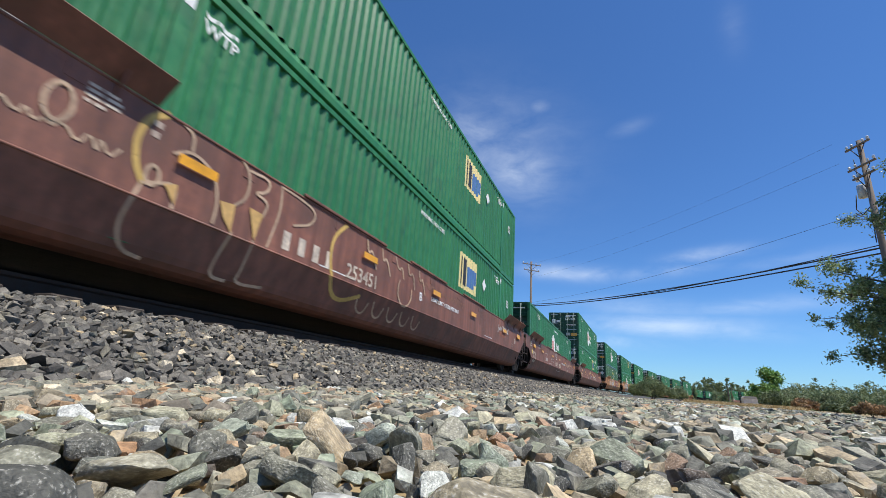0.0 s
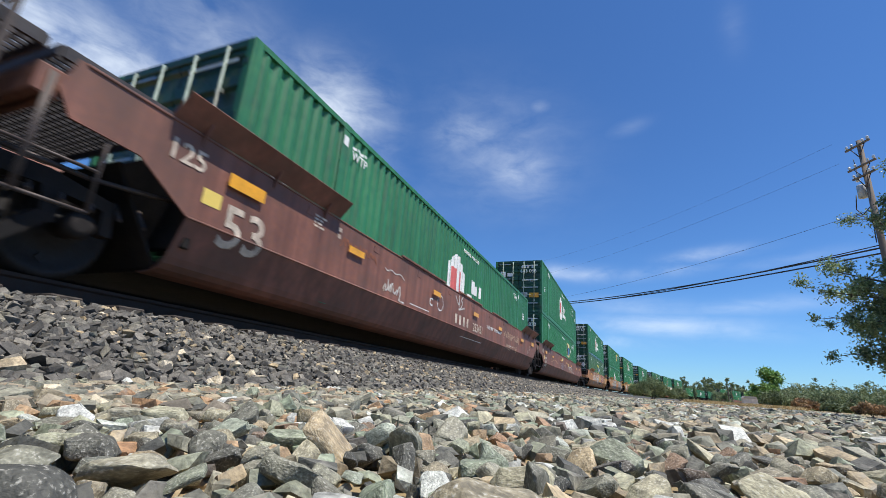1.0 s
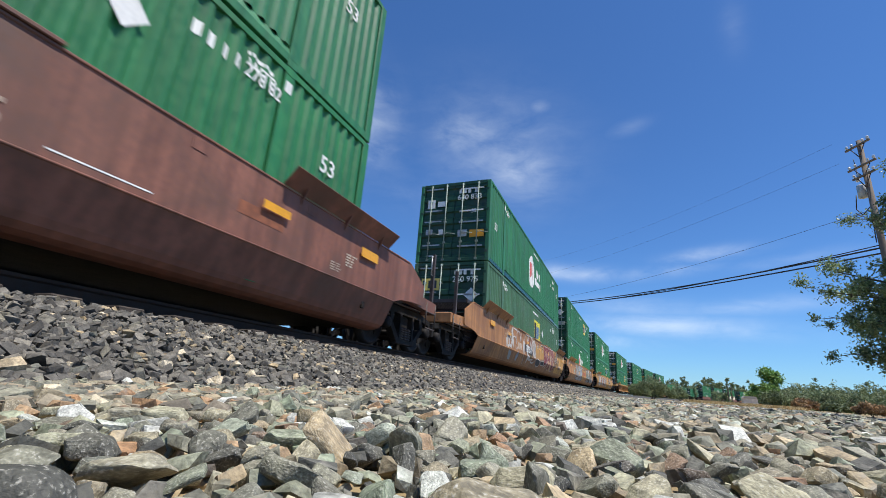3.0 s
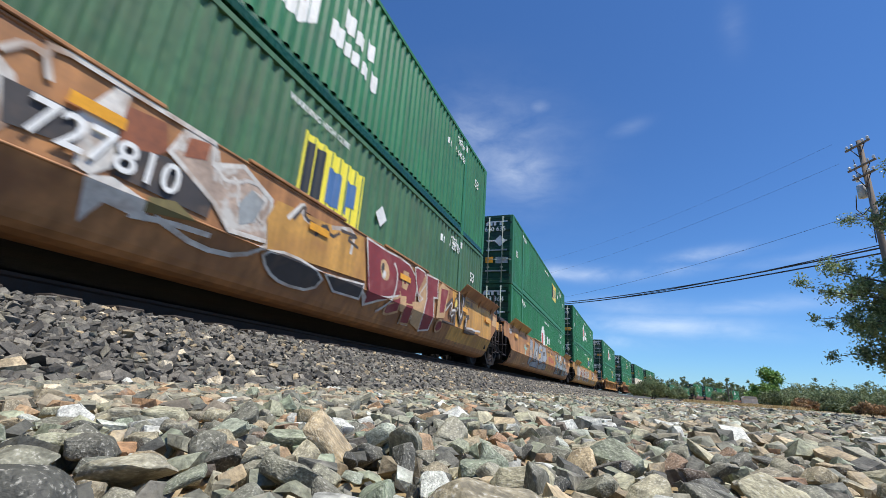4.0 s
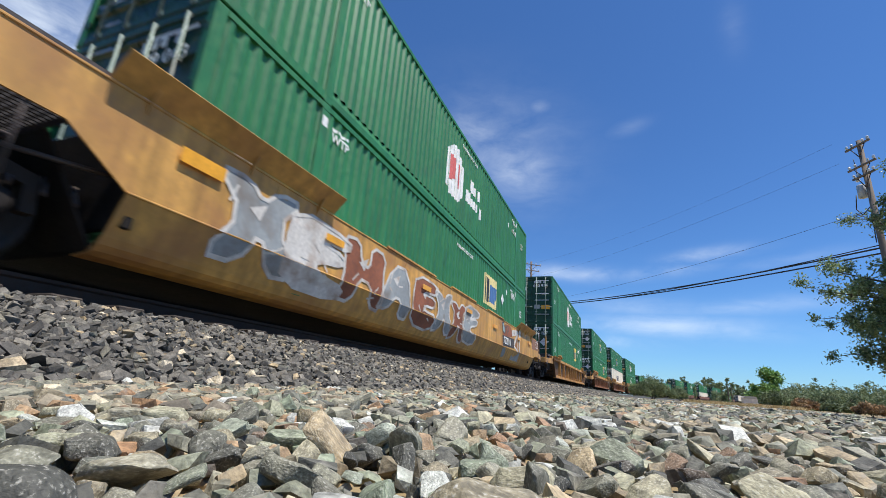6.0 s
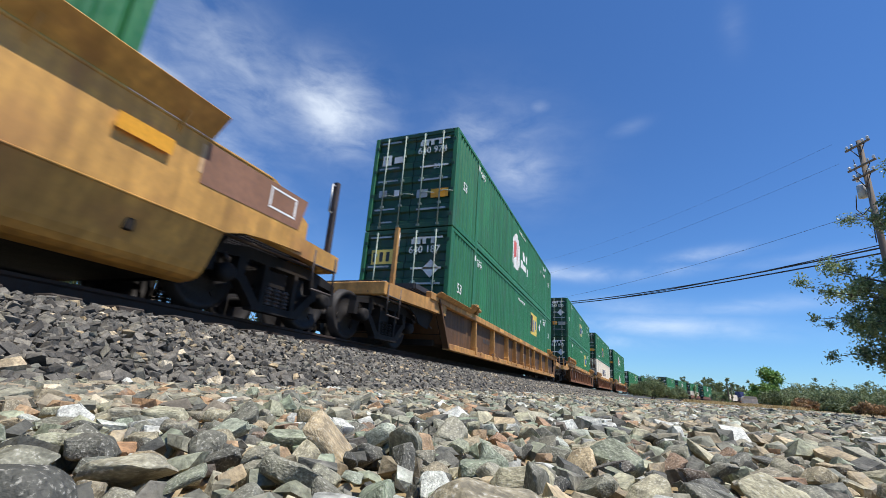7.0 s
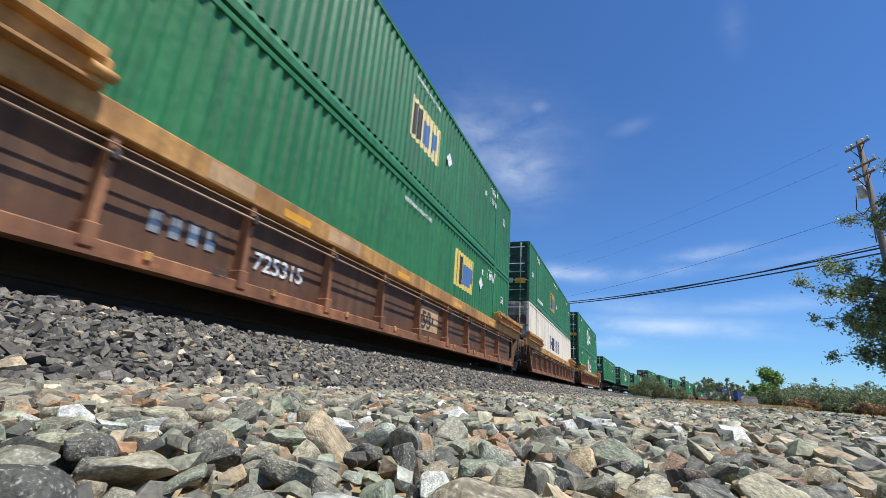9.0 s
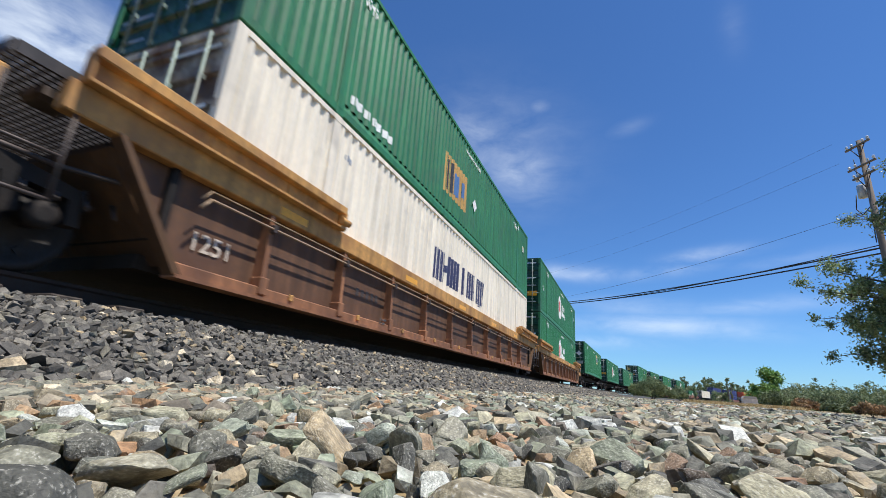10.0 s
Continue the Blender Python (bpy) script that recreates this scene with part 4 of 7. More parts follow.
SPRAY_TAN = material("tan_spray", (0.60, 0.37, 0.13), 0.7, vary=0.2, scale=2, fine=20, bump=0.02)
DIRTY_CREAM = material("dirty_cream_lettering", (0.56, 0.47, 0.37), 0.7, vary=0.3, scale=5, fine=30, bump=0.02, dirt=(0.22, 0.13, 0.10), dirt_at=(0.52, 0.7))
SPRAY_CREAM = material("cream_spray", (0.52, 0.33, 0.17), 0.7, vary=0.2, scale=2, fine=20, bump=0.02, dirt=(0.36, 0.20, 0.10), dirt_at=(0.50, 0.75), dirt_scale=2.6)
SPRAY_PEACH = material("ochre_spray", (0.55, 0.36, 0.10), 0.7, vary=0.2, scale=2, fine=20, bump=0.02)
SPRAY_GREY = material("grey_spray", (0.30, 0.32, 0.32), 0.7, vary=0.18, scale=1.5, fine=16, bump=0.02, dirt=(0.20, 0.165, 0.135), dirt_at=(0.50, 0.75), dirt_scale=2.6)
SPRAY_TEAL = material("grey_teal_spray", (0.24, 0.31, 0.30), 0.7, vary=0.2, scale=1.5, fine=16, bump=0.02, dirt=(0.17, 0.19, 0.17), dirt_at=(0.50, 0.75), dirt_scale=2.6)
SPRAY_BLACK = material("black_spray", (0.05, 0.045, 0.045), 0.7, vary=0.25, scale=2, fine=20, bump=0.02, dirt=(0.13, 0.09, 0.065), dirt_at=(0.50, 0.75), dirt_scale=2.6)
SPRAY_MAROON = material("maroon_spray", (0.22, 0.035, 0.04), 0.7, vary=0.2, scale=2, fine=20, bump=0.02, dirt=(0.30, 0.10, 0.085), dirt_at=(0.50, 0.75), dirt_scale=2.6)
SPRAY_RUST = material("faded_rust_patch", (0.26, 0.09, 0.045), 0.75, vary=0.3, scale=1.5, fine=16, bump=0.02)
SPRAY_PRIMER = material("brown_primer", (0.25, 0.125, 0.075), 0.75, vary=0.2, scale=1.5, fine=16, bump=0.02)
SPRAY_BLUE = material("pale_blue_spray", (0.20, 0.28, 0.36), 0.7, vary=0.2, scale=2, fine=20, bump=0.02)
SPRAY_SILVER = material("pale_grey_blue_spray", (0.36, 0.39, 0.42), 0.65, vary=0.16, scale=1.5, fine=16, bump=0.02, dirt=(0.24, 0.215, 0.19), dirt_at=(0.50, 0.75), dirt_scale=2.6)
SPRAY_SMOKE = material("smoky_pale_spray", (0.37, 0.28, 0.22), 0.7, vary=0.3, scale=3, fine=20, bump=0.02, dirt=(0.56, 0.53, 0.48), dirt_at=(0.52, 0.62), dirt_scale=4.0)
SPRAY_CYAN = material("pale_cyan_spray", (0.28, 0.50, 0.44), 0.7, vary=0.25, scale=2, fine=20, bump=0.02)
FADED_RED = material("faded_red_spray", (0.44, 0.125, 0.07), 0.7, vary=0.2, scale=2, fine=20, bump=0.02)
OLIVE_DARK = material("dark_olive_spray", (0.16, 0.13, 0.05), 0.7, vary=0.2, scale=2, fine=20, bump=0.02)
FRESH_BROWN = material("orange_brown_patch", (0.30, 0.14, 0.05), 0.7, vary=0.2, scale=2, fine=20, bump=0.02)
FOLD = (0.72, 0.427)


def side(y):
    return FX


def smooth_loop(pts, n=4):
    """Corner-cut a closed outline into a round one."""
    for _ in range(n):
        out = []
        for a, b in zip(pts, pts[1:] + pts[:1]):
            out += [(a[0] * .75 + b[0] * .25, a[1] * .75 + b[1] * .25), (a[0] * .25 + b[0] * .75, a[1] * .25 + b[1] * .75)]
        pts = out
    return pts


def flowing(pts, n=2):
    """Corner-cut an open line into a flowing one."""
    for _ in range(n):
        out = [pts[0]]
        for a, b in zip(pts, pts[1:]):
            out += [(a[0] * .75 + b[0] * .25, a[1] * .75 + b[1] * .25), (a[0] * .25 + b[0] * .75, a[1] * .25 + b[1] * .75)]
        pts = out + [pts[-1]]
    return pts


def letters(c, y0, y1, n, fills, line, seed, z0=0.42, z1=1.5, width=0.05, round_=1, halo=None):
    """A sprayed piece: n fat interlocked forms, each with a halo, a fill, an outline and inner cuts."""
    r = random.Random(seed)
    w = (y1 - y0) / n
    for k in range(n):
        a, b = y0 + k * w - 0.10 * w, y0 + (k + 1) * w + 0.06 * w
        lo, hi = z0 + r.uniform(0, 0.16), z1 - r.uniform(0, 0.12)
        m = (lo + hi) / 2
        sl = r.uniform(-0.25, 0.25)
        g = lambda f: a + f * (b - a)
        shape = r.choice([
            [(g(0), lo), (g(.3), lo), (g(.36), m - .12), (g(.64), m - .14), (g(.7), lo), (g(1), lo), (g(.93), m), (g(1), hi), (g(.64), hi), (g(.6), m + .16), (g(.4), m + .18), (g(.36), hi), (g(.02), hi), (g(.08), m)],
            [(g(0), lo), (g(.9), lo - .05), (g(1), lo + .24), (g(.42), lo + .28), (g(.44), m - .06), (g(.9), m), (g(.92), m + .2), (g(.45), m + .2), (g(.5), hi - .24), (g(1), hi - .2), (g(1.04), hi), (g(.06), hi + .03), (g(-.04), m)],
            [(g(.02), lo), (g(.34), lo), (g(.42), lo + .3), (g(.62), lo + .3), (g(.68), lo), (g(1), lo), (g(.76), hi), (g(.3), hi + .03)],
            [(g(0), lo), (g(.35), lo), (g(.5), m - .05), (g(.68), lo), (g(1.02), lo), (g(.7), m + .1), (g(1), hi), (g(.68), hi), (g(.5), m + .25), (g(.34), hi), (g(0), hi), (g(.28), m + .1)],
            [(g(0), lo + .2), (g(.2), lo), (g(.8), lo), (g(1), lo + .25), (g(.95), m + .05), (g(.4), m + .2), (g(.45), hi - .22), (g(.95), hi - .2), (g(.9), hi), (g(.1), hi), (g(0), m + .05), (g(.6), m - .1), (g(.55), lo + .25)],
        ])
        shape = [(y + sl * (z - m) * 0.5, z + r.uniform(-.05, .05)) for y, z in shape]
        shape = smooth_loop(shape, round_)
        up = 0.003 + 0.0032 * (k % 2)
        if halo:
            part("sprayed_halo", painted(stroke(shape + shape[:1], width * 3.4), side, 0.3, up, FOLD), halo, c, "sprayed halo")
        part("sprayed_fill", painted([shape], side, 0.05, up + 0.0028, FOLD), fills[k % len(fills)], c, "sprayed paint fill")
        lines = stroke(shape + shape[:1], width)
        cy, cz = g(.45), m + .26
        hole = [(cy - .12 * w, cz - .1), (cy + .1 * w, cz + .02), (cy + .03 * w, cz - .2)]
        part("sprayed_fill", painted([hole], side, 0.05, up + 0.0058, FOLD), line, c)
        for _ in range(3):
            yy, zz = g(r.uniform(.1, .8)), r.uniform(lo + .1, hi - .2)
            lines += stroke([(yy, zz), (yy + r.uniform(.05, .2) * w, zz + r.uniform(-.2, .25))], width * 0.6)
        part("sprayed_line", painted(lines, side, 0.2, up + 0.0062, FOLD), line, c, "sprayed outline")


def sprayer(c):
    """Two brushes for one car: filled forms and flowing lines, each laid over the last."""
    count = [0]

    def up():
        count[0] += 1
        return 0.004 + 0.0005 * count[0]

    def fill(mat, pts, edge=None, w=0.03, rounded=0):
        pts = smooth_loop(pts, rounded) if rounded else pts
        part("sprayed_fill", painted([pts], side, 0.06, up(), FOLD), mat, c, "sprayed paint fill")
        if edge:
            line(edge, w, pts + pts[:1], 0)

    def line(mat, w, pts, soft=1):
        part("sprayed_line", painted(stroke(flowing(pts, soft), w), side, 0.3, up(), FOLD), mat, c, "sprayed line")
    return fill, line


def sprayed_3(fill, line):
    line(SPRAY_PALE, 0.035, [(1.81, 1.01), (1.8, 1.11), (1.87, 1.18), (1.97, 1.17), (2.06, 1.1), (1.95, 1.28), (1.81, 1.4), (1.68, 1.4)])
    line(SPRAY_PALE, 0.035, [(2.13, 1.22), (2.27, 1.31), (2.3, 1.44), (2.22, 1.56), (2.11, 1.56), (2.0, 1.54), (1.94, 1.43), (1.96, 1.26), (2.06, 1.1)])
    line(SPRAY_PALE, 0.035, [(2.27, 1.3), (2.41, 1.28), (2.52, 1.16)])
    fill(SPRAY_WHITE, [(2.0, 1.04), (2.13, 1.12), (2.24, 0.8), (2.07, 0.77)])
    fill(SPRAY_WHITE, [(2.23, 0.82), (2.45, 0.9), (2.79, 0.89), (2.82, 0.77), (2.49, 0.8), (2.25, 0.74)])
    line(SPRAY_WHITE, 0.07, [(2.21, 0.84), (2.13, 1.14), (2.29, 1.22), (2.43, 0.9)])
    line(SPRAY_WHITE, 0.07, [(2.49, 0.83), (2.41, 1.05), (2.65, 1.22), (2.81, 0.82)])
    fill(SPRAY_GREY, [(2.48, 0.69), (2.92, 0.66), (3.04, 0.38), (2.72, 0.39)])
    fill(SPRAY_WHITE, [(2.74, 1.37), (2.77, 1.48), (2.94, 1.55), (3.09, 1.12), (3.18, 1.02), (3.2, 0.76), (2.85, 0.97)], rounded=1)
    line(SPRAY_WHITE, 0.05, [(2.99, 1.52), (3.32, 1.52), (3.66, 1.5)])
    line(SPRAY_WHITE, 0.05, [(3.6, 1.02), (3.61, 1.38), (3.8, 1.52), (4.14, 1.46), (4.34, 1.1), (4.34, 1.55)])
    line(SPRAY_WHITE, 0.05, [(3.04, 1.2), (3.28, 1.25), (3.51, 1.18), (3.48, 0.86), (3.65, 0.8), (3.82, 0.91)])
    line(SPRAY_WHITE, 0.05, [(5.17, 0.38), (4.98, 0.64), (4.7, 1.03), (4.94, 1.32)])
    fill(SPRAY_WHITE, [(4.69, 1.15), (4.92, 1.32), (5.15, 1.18), (5.17, 0.75), (4.87, 0.74)], rounded=1)
    fill(SPRAY_GREY, [(3.69, 0.58), (3.99, 0.79), (4.1, 0.59), (4.02, 0.4), (3.84, 0.41)])
    fill(SPRAY_RUST, [(5.73, 1.42), (6.15, 1.48), (6.22, 1.23), (6.11, 1.12), (5.82, 1.11)])
    fill(SPRAY_BLACK, [(5.04, 1.15), (5.49, 1.16), (5.56, 0.9), (5.12, 0.85)])
    fill(SPRAY_WHITE, [(5.49, 1.15), (5.7, 1.56), (5.81, 1.56), (5.8, 1.14), (5.85, 0.89), (5.7, 0.74), (5.58, 0.77)])
    fill(SPRAY_BLACK, [(5.8, 1.07), (6.23, 1.18), (6.78, 1.0), (6.76, 0.79), (5.85, 0.82)])
    fill(SPRAY_WHITE, [(5.67, 0.73), (5.85, 0.8), (6.18, 0.71), (6.24, 0.56), (5.87, 0.59), (5.78, 0.39)])
    fill(SPRAY_SMOKE, [(6.24, 1.24), (6.33, 1.5), (6.65, 1.56), (6.69, 1.34), (7.05, 1.5), (7.52, 1.31), (7.61, 0.81), (7.03, 0.76), (6.79, 0.97)], SPRAY_WHITE, 0.05)
    line(SPRAY_WHITE, 0.03, [(6.7, 1.5), (6.85, 1.1), (7.0, 1.4), (7.1, 0.95), (7.3, 1.4), (7.4, 0.9), (7.55, 1.25)])
    line(SPRAY_WHITE, 0.04, [(6.7, 1.34), (6.9, 1.22), (7.2, 1.42), (7.5, 1.3)])
    line(SPRAY_WHITE, 0.05, [(6.3, 0.62), (6.8, 0.5), (7.3, 0.55), (7.6, 0.78)])
    fill(SPRAY_RUST, [(6.38, 1.47), (6.61, 1.53), (6.6, 1.34), (6.37, 1.26)])
    fill(SPRAY_GREY, [(7.08, 1.09), (7.21, 1.3), (7.42, 1.24), (7.33, 0.96), (7.14, 0.86)])
    fill(OLIVE_DARK, [(6.16, 0.76), (6.41, 0.82), (6.66, 0.71), (6.18, 0.63)])
    line(SPRAY_WHITE, 0.05, [(4.99, 1.33), (5.09, 1.46), (5.21, 1.45), (5.21, 1.56), (5.72, 1.56)])
    line(SPRAY_WHITE, 0.05, [(5.21, 1.45), (5.27, 1.3)])
    line(SPRAY_WHITE, 0.05, [(5.72, 1.56), (6.12, 1.56), (6.64, 1.56)])
    line(SPRAY_WHITE, 0.05, [(6.1, 0.57), (6.42, 0.62), (6.84, 0.64)])
    fill(YELLOW, [(7.5, 1.08), (7.6, 1.34), (8.52, 1.4), (9.5, 1.52), (9.72, 0.85), (7.58, 0.73)])
    line(SPRAY_WHITE, 0.06, [(7.83, 1.21), (8.07, 1.51), (8.03, 1.32), (8.36, 1.27)])
    line(SPRAY_WHITE, 0.06, [(8.7, 1.39), (9.26, 1.55), (9.21, 1.17)])
    line(SPRAY_BLACK, 0.045, [(7.92, 1.23), (8.09, 1.49), (8.1, 1.3), (8.38, 1.3), (8.35, 1.12), (8.52, 1.4), (8.7, 1.24), (8.87, 1.36)])
    line(SPRAY_BLACK, 0.045, [(8.91, 1.42), (9.39, 1.47), (9.03, 1.35), (9.37, 1.3)])
    fill(SPRAY_BLACK, [(7.52, 0.69), (7.96, 0.79), (8.71, 0.69), (8.6, 0.45), (8.04, 0.42), (7.72, 0.51)], SPRAY_WHITE, 0.035, rounded=1)
    fill(SPRAY_BLACK, [(8.7, 0.71), (9.67, 0.79), (9.67, 0.56), (9.01, 0.54)], SPRAY_WHITE, 0.03)
    fill(SPRAY_MAROON, [(9.6, 1.54), (10.3, 1.52), (10.76, 1.54), (11.18, 1.51), (11.45, 1.37), (11.55, 1.18), (11.51, 0.42), (11.17, 0.41), (11.12, 0.74), (10.89, 0.86), (10.55, 0.77), (9.85, 0.5)], SPRAY_WHITE, 0.035)
    fill(SPRAY_CREAM, [(10.08, 1.27), (10.16, 1.36), (10.31, 1.33), (10.42, 1.2), (10.43, 1.06), (10.32, 1.0), (10.17, 1.02)], rounded=2)
    fill(SPRAY_BLACK, [(10.12, 1.23), (10.19, 1.31), (10.25, 1.21), (10.2, 1.05)], rounded=1)
    fill(SPRAY_WHITE, [(10.18, 1.05), (10.24, 1.2), (10.33, 1.12), (10.26, 1.01)], rounded=1)
    line(SPRAY_WHITE, 0.045, [(10.57, 1.38), (10.7, 1.28), (10.74, 1.06), (10.64, 0.77), (10.47, 0.59), (10.28, 0.47)])
    fill(SPRAY_MAROON, [(10.52, 0.48), (10.51, 0.63), (10.92, 0.87), (10.95, 0.58), (10.65, 0.48)], SPRAY_CREAM, 0.04)
    fill(SPRAY_CREAM, [(10.89, 1.22), (10.95, 1.35), (11.16, 1.36), (11.19, 1.16), (11.12, 1.01), (10.93, 1.02)])
    fill(SPRAY_MAROON, [(10.97, 1.22), (11.06, 1.24), (11.07, 1.12), (11.0, 1.11)])
    fill(SPRAY_CREAM, [(10.85, 0.98), (10.94, 0.87), (11.14, 0.9), (11.16, 0.76), (11.1, 0.6), (10.99, 0.61)])
    fill(SPRAY_MAROON, [(11.12, 0.65), (11.17, 0.76), (11.45, 0.79), (11.52, 0.43), (11.19, 0.41)], SPRAY_CREAM, 0.03)
    fill(SPRAY_CREAM, [(11.4, 0.85), (11.73, 0.91), (12.04, 0.76), (12.02, 0.39), (11.59, 0.46)])
    fill(SPRAY_MAROON, [(11.4, 1.52), (11.5, 1.56), (11.87, 1.55), (11.97, 1.33), (11.67, 1.04), (11.86, 1.0), (11.69, 0.91), (11.51, 1.24)], SPRAY_WHITE, 0.035)
    fill(SPRAY_CREAM, [(11.65, 1.15), (11.92, 1.52), (12.07, 1.15), (12.05, 0.75), (11.76, 0.76)])
    fill(SPRAY_MAROON, [(11.96, 1.53), (12.57, 1.56), (12.62, 1.16), (12.41, 1.13), (12.46, 0.78), (12.47, 0.45), (12.05, 0.38), (11.95, 0.72), (12.05, 1.04)], SPRAY_WHITE, 0.035)
    fill(SPRAY_CREAM, [(12.66, 1.4), (12.83, 1.56), (13.27, 1.5), (13.08, 0.8), (12.62, 0.73)])
    fill(SPRAY_MAROON, [(12.8, 1.42), (13.22, 1.46), (13.02, 0.91), (12.77, 0.87)])
    fill(SPRAY_MAROON, [(12.7, 0.6), (12.79, 0.72), (13.02, 0.71), (13.08, 0.52), (12.83, 0.45)], SPRAY_CREAM, 0.04, rounded=1)
    line(SPRAY_LINE, 0.06, [(13.15, 1.09), (13.6, 1.4), (13.3, 0.87), (13.67, 1.13), (13.53, 0.8)])
    line(SPRAY_LINE, 0.06, [(13.78, 1.39), (14.06, 0.87), (14.19, 1.54)])
    line(SPRAY_LINE, 0.06, [(12.97, 0.71), (13.76, 0.75)])
    line(SPRAY_WHITE, 0.03, [(13.12, 0.98), (13.56, 1.31), (13.41, 0.84), (13.79, 1.09)])
    line(SPRAY_WHITE, 0.03, [(13.74, 1.3), (13.97, 1.07)])
    fill(SIGN_YELLOW, [(13.63, 1.17), (13.72, 1.4), (13.88, 1.36), (13.85, 1.18), (13.72, 1.12)], SPRAY_LINE, 0.05, rounded=1)
    line(SPRAY_LINE, 0.12, [(13.9, 1.56), (13.98, 1.03), (14.19, 0.8), (14.34, 1.5)])
    line(SPRAY_LINE, 0.12, [(13.54, 1.02), (13.72, 1.05), (13.71, 0.82)])
    line(SPRAY_LINE, 0.12, [(14.52, 0.79), (14.52, 1.03), (14.74, 1.08)])
    line(SPRAY_LINE, 0.12, [(14.51, 0.71), (14.85, 0.71), (15.27, 0.74)])
    line(SPRAY_WHITE, 0.05, [(13.94, 1.56), (14.01, 1.07), (14.16, 0.94), (14.28, 1.49)])
    line(SPRAY_WHITE, 0.05, [(13.52, 1.05), (13.7, 1.09)])
    line(SPRAY_WHITE, 0.05, [(14.54, 0.82), (14.56, 1.01)])
    line(SPRAY_WHITE, 0.05, [(14.62, 0.78), (14.99, 0.82), (15.28, 0.8), (15.76, 0.84)])

def sprayed_4(fill, line):
    line(SPRAY_CYAN, 0.09, [(1.82, 1.01), (1.89, 1.18), (1.93, 0.94), (2.14, 1.04), (1.95, 0.78)])
    line(SPRAY_CYAN, 0.09, [(2.02, 0.98), (2.2, 0.98)])
    line(SPRAY_PALE, 0.035, [(2.17, 1.18), (2.34, 1.2), (2.25, 1.03), (2.44, 1.03), (2.33, 0.86), (2.53, 0.85)])
    line(SPRAY_PALE, 0.035, [(2.07, 0.39), (2.2, 0.41), (2.17, 0.38), (2.46, 0.41)])
    fill(SPRAY_GREY, [(2.95, 1.5), (3.44, 1.47), (3.55, 1.3), (3.35, 0.64), (3.19, 0.39), (2.82, 0.51), (2.85, 0.87), (2.93, 1.13)], SPRAY_LINE, 0.035)
    fill(SPRAY_SILVER, [(2.96, 1.47), (3.41, 1.44), (3.33, 1.19), (2.97, 1.12)])
    fill(SPRAY_PALE, [(2.89, 1.03), (3.21, 1.04), (3.33, 1.15), (3.27, 0.81), (2.86, 0.76)])
    fill(SPRAY_BLACK, [(3.35, 0.64), (3.47, 1.11), (3.55, 1.27), (3.58, 1.07), (3.46, 0.74), (3.28, 0.47)])
    line(SPRAY_PALE, 0.05, [(3.45, 1.45), (3.58, 1.32), (3.47, 0.9)])
    fill(SPRAY_GREY, [(4.12, 1.52), (4.92, 1.46), (4.9, 1.13), (4.55, 0.63), (3.66, 0.59), (3.68, 0.82)], SPRAY_LINE, 0.035)
    fill(SPRAY_SILVER, [(3.31, 0.47), (3.69, 0.63), (4.56, 0.62), (4.59, 0.77), (5.23, 0.54), (5.38, 0.38), (4.1, 0.38), (3.41, 0.38)], SPRAY_LINE, 0.03)
    fill(SPRAY_PALE, [(4.6, 0.74), (5.07, 0.67), (4.94, 1.07), (4.69, 0.93)])
    fill(SPRAY_BLACK, [(4.11, 0.68), (4.19, 1.03), (4.58, 1.25), (4.51, 0.8), (4.31, 0.67)])
    fill(SPRAY_WHITE, [(4.17, 0.74), (4.26, 1.02), (4.51, 1.17), (4.45, 0.82)])
    line(SPRAY_BLACK, 0.04, [(4.14, 0.99), (4.39, 0.89), (4.17, 0.7)])
    fill(SPRAY_SILVER, [(5.0, 1.31), (5.34, 1.51), (6.02, 1.47), (6.12, 0.73), (5.52, 0.59), (5.09, 0.64)], SPRAY_LINE, 0.035)
    fill(SPRAY_TAN, [(5.05, 1.03), (5.58, 1.12), (5.55, 0.89), (5.15, 0.79)], SPRAY_LINE, 0.035)
    fill(SPRAY_GREY, [(5.27, 0.51), (6.09, 0.66), (7.36, 0.67), (7.71, 0.38), (5.46, 0.38)])
    fill(SPRAY_SILVER, [(6.19, 1.5), (6.99, 1.49), (7.3, 0.94), (6.81, 0.73), (6.05, 0.76)], SPRAY_LINE, 0.035)
    fill(SPRAY_LINE, [(6.23, 1.22), (6.66, 1.26), (6.62, 1.07), (6.22, 1.02)])
    fill(SPRAY_GREY, [(6.46, 0.73), (6.83, 0.7), (7.64, 0.42), (6.52, 0.38)], SPRAY_LINE, 0.04)
    fill(YELLOW, [(7.45, 1.43), (7.4, 0.76), (7.41, 0.38), (10.28, 0.44), (10.2, 1.07), (10.4, 1.34), (9.05, 1.28), (8.06, 1.36)])
    fill(FADED_RED, [(7.8, 1.09), (8.07, 1.14), (8.4, 1.15), (8.41, 0.95), (8.21, 0.87), (8.27, 0.53), (8.07, 0.52), (8.04, 0.84), (7.85, 0.92)])
    fill(FADED_RED, [(8.42, 1.11), (9.26, 1.13), (9.25, 0.87), (8.86, 0.86), (8.9, 0.53), (8.66, 0.53), (8.61, 0.82), (8.47, 0.92)])
    line(FADED_RED, 0.16, [(9.31, 0.95), (9.77, 0.51)])
    line(FADED_RED, 0.16, [(9.79, 1.1), (9.2, 0.5)])
    line(SPRAY_LINE, 0.07, [(7.48, 1.34), (7.67, 1.48), (7.86, 1.45), (8.14, 1.34)])
    line(SPRAY_LINE, 0.07, [(7.57, 1.38), (7.85, 1.33), (8.07, 1.3)])
    line(SPRAY_LINE, 0.07, [(8.56, 1.53), (8.84, 1.5), (8.71, 1.34), (9.16, 1.31)])
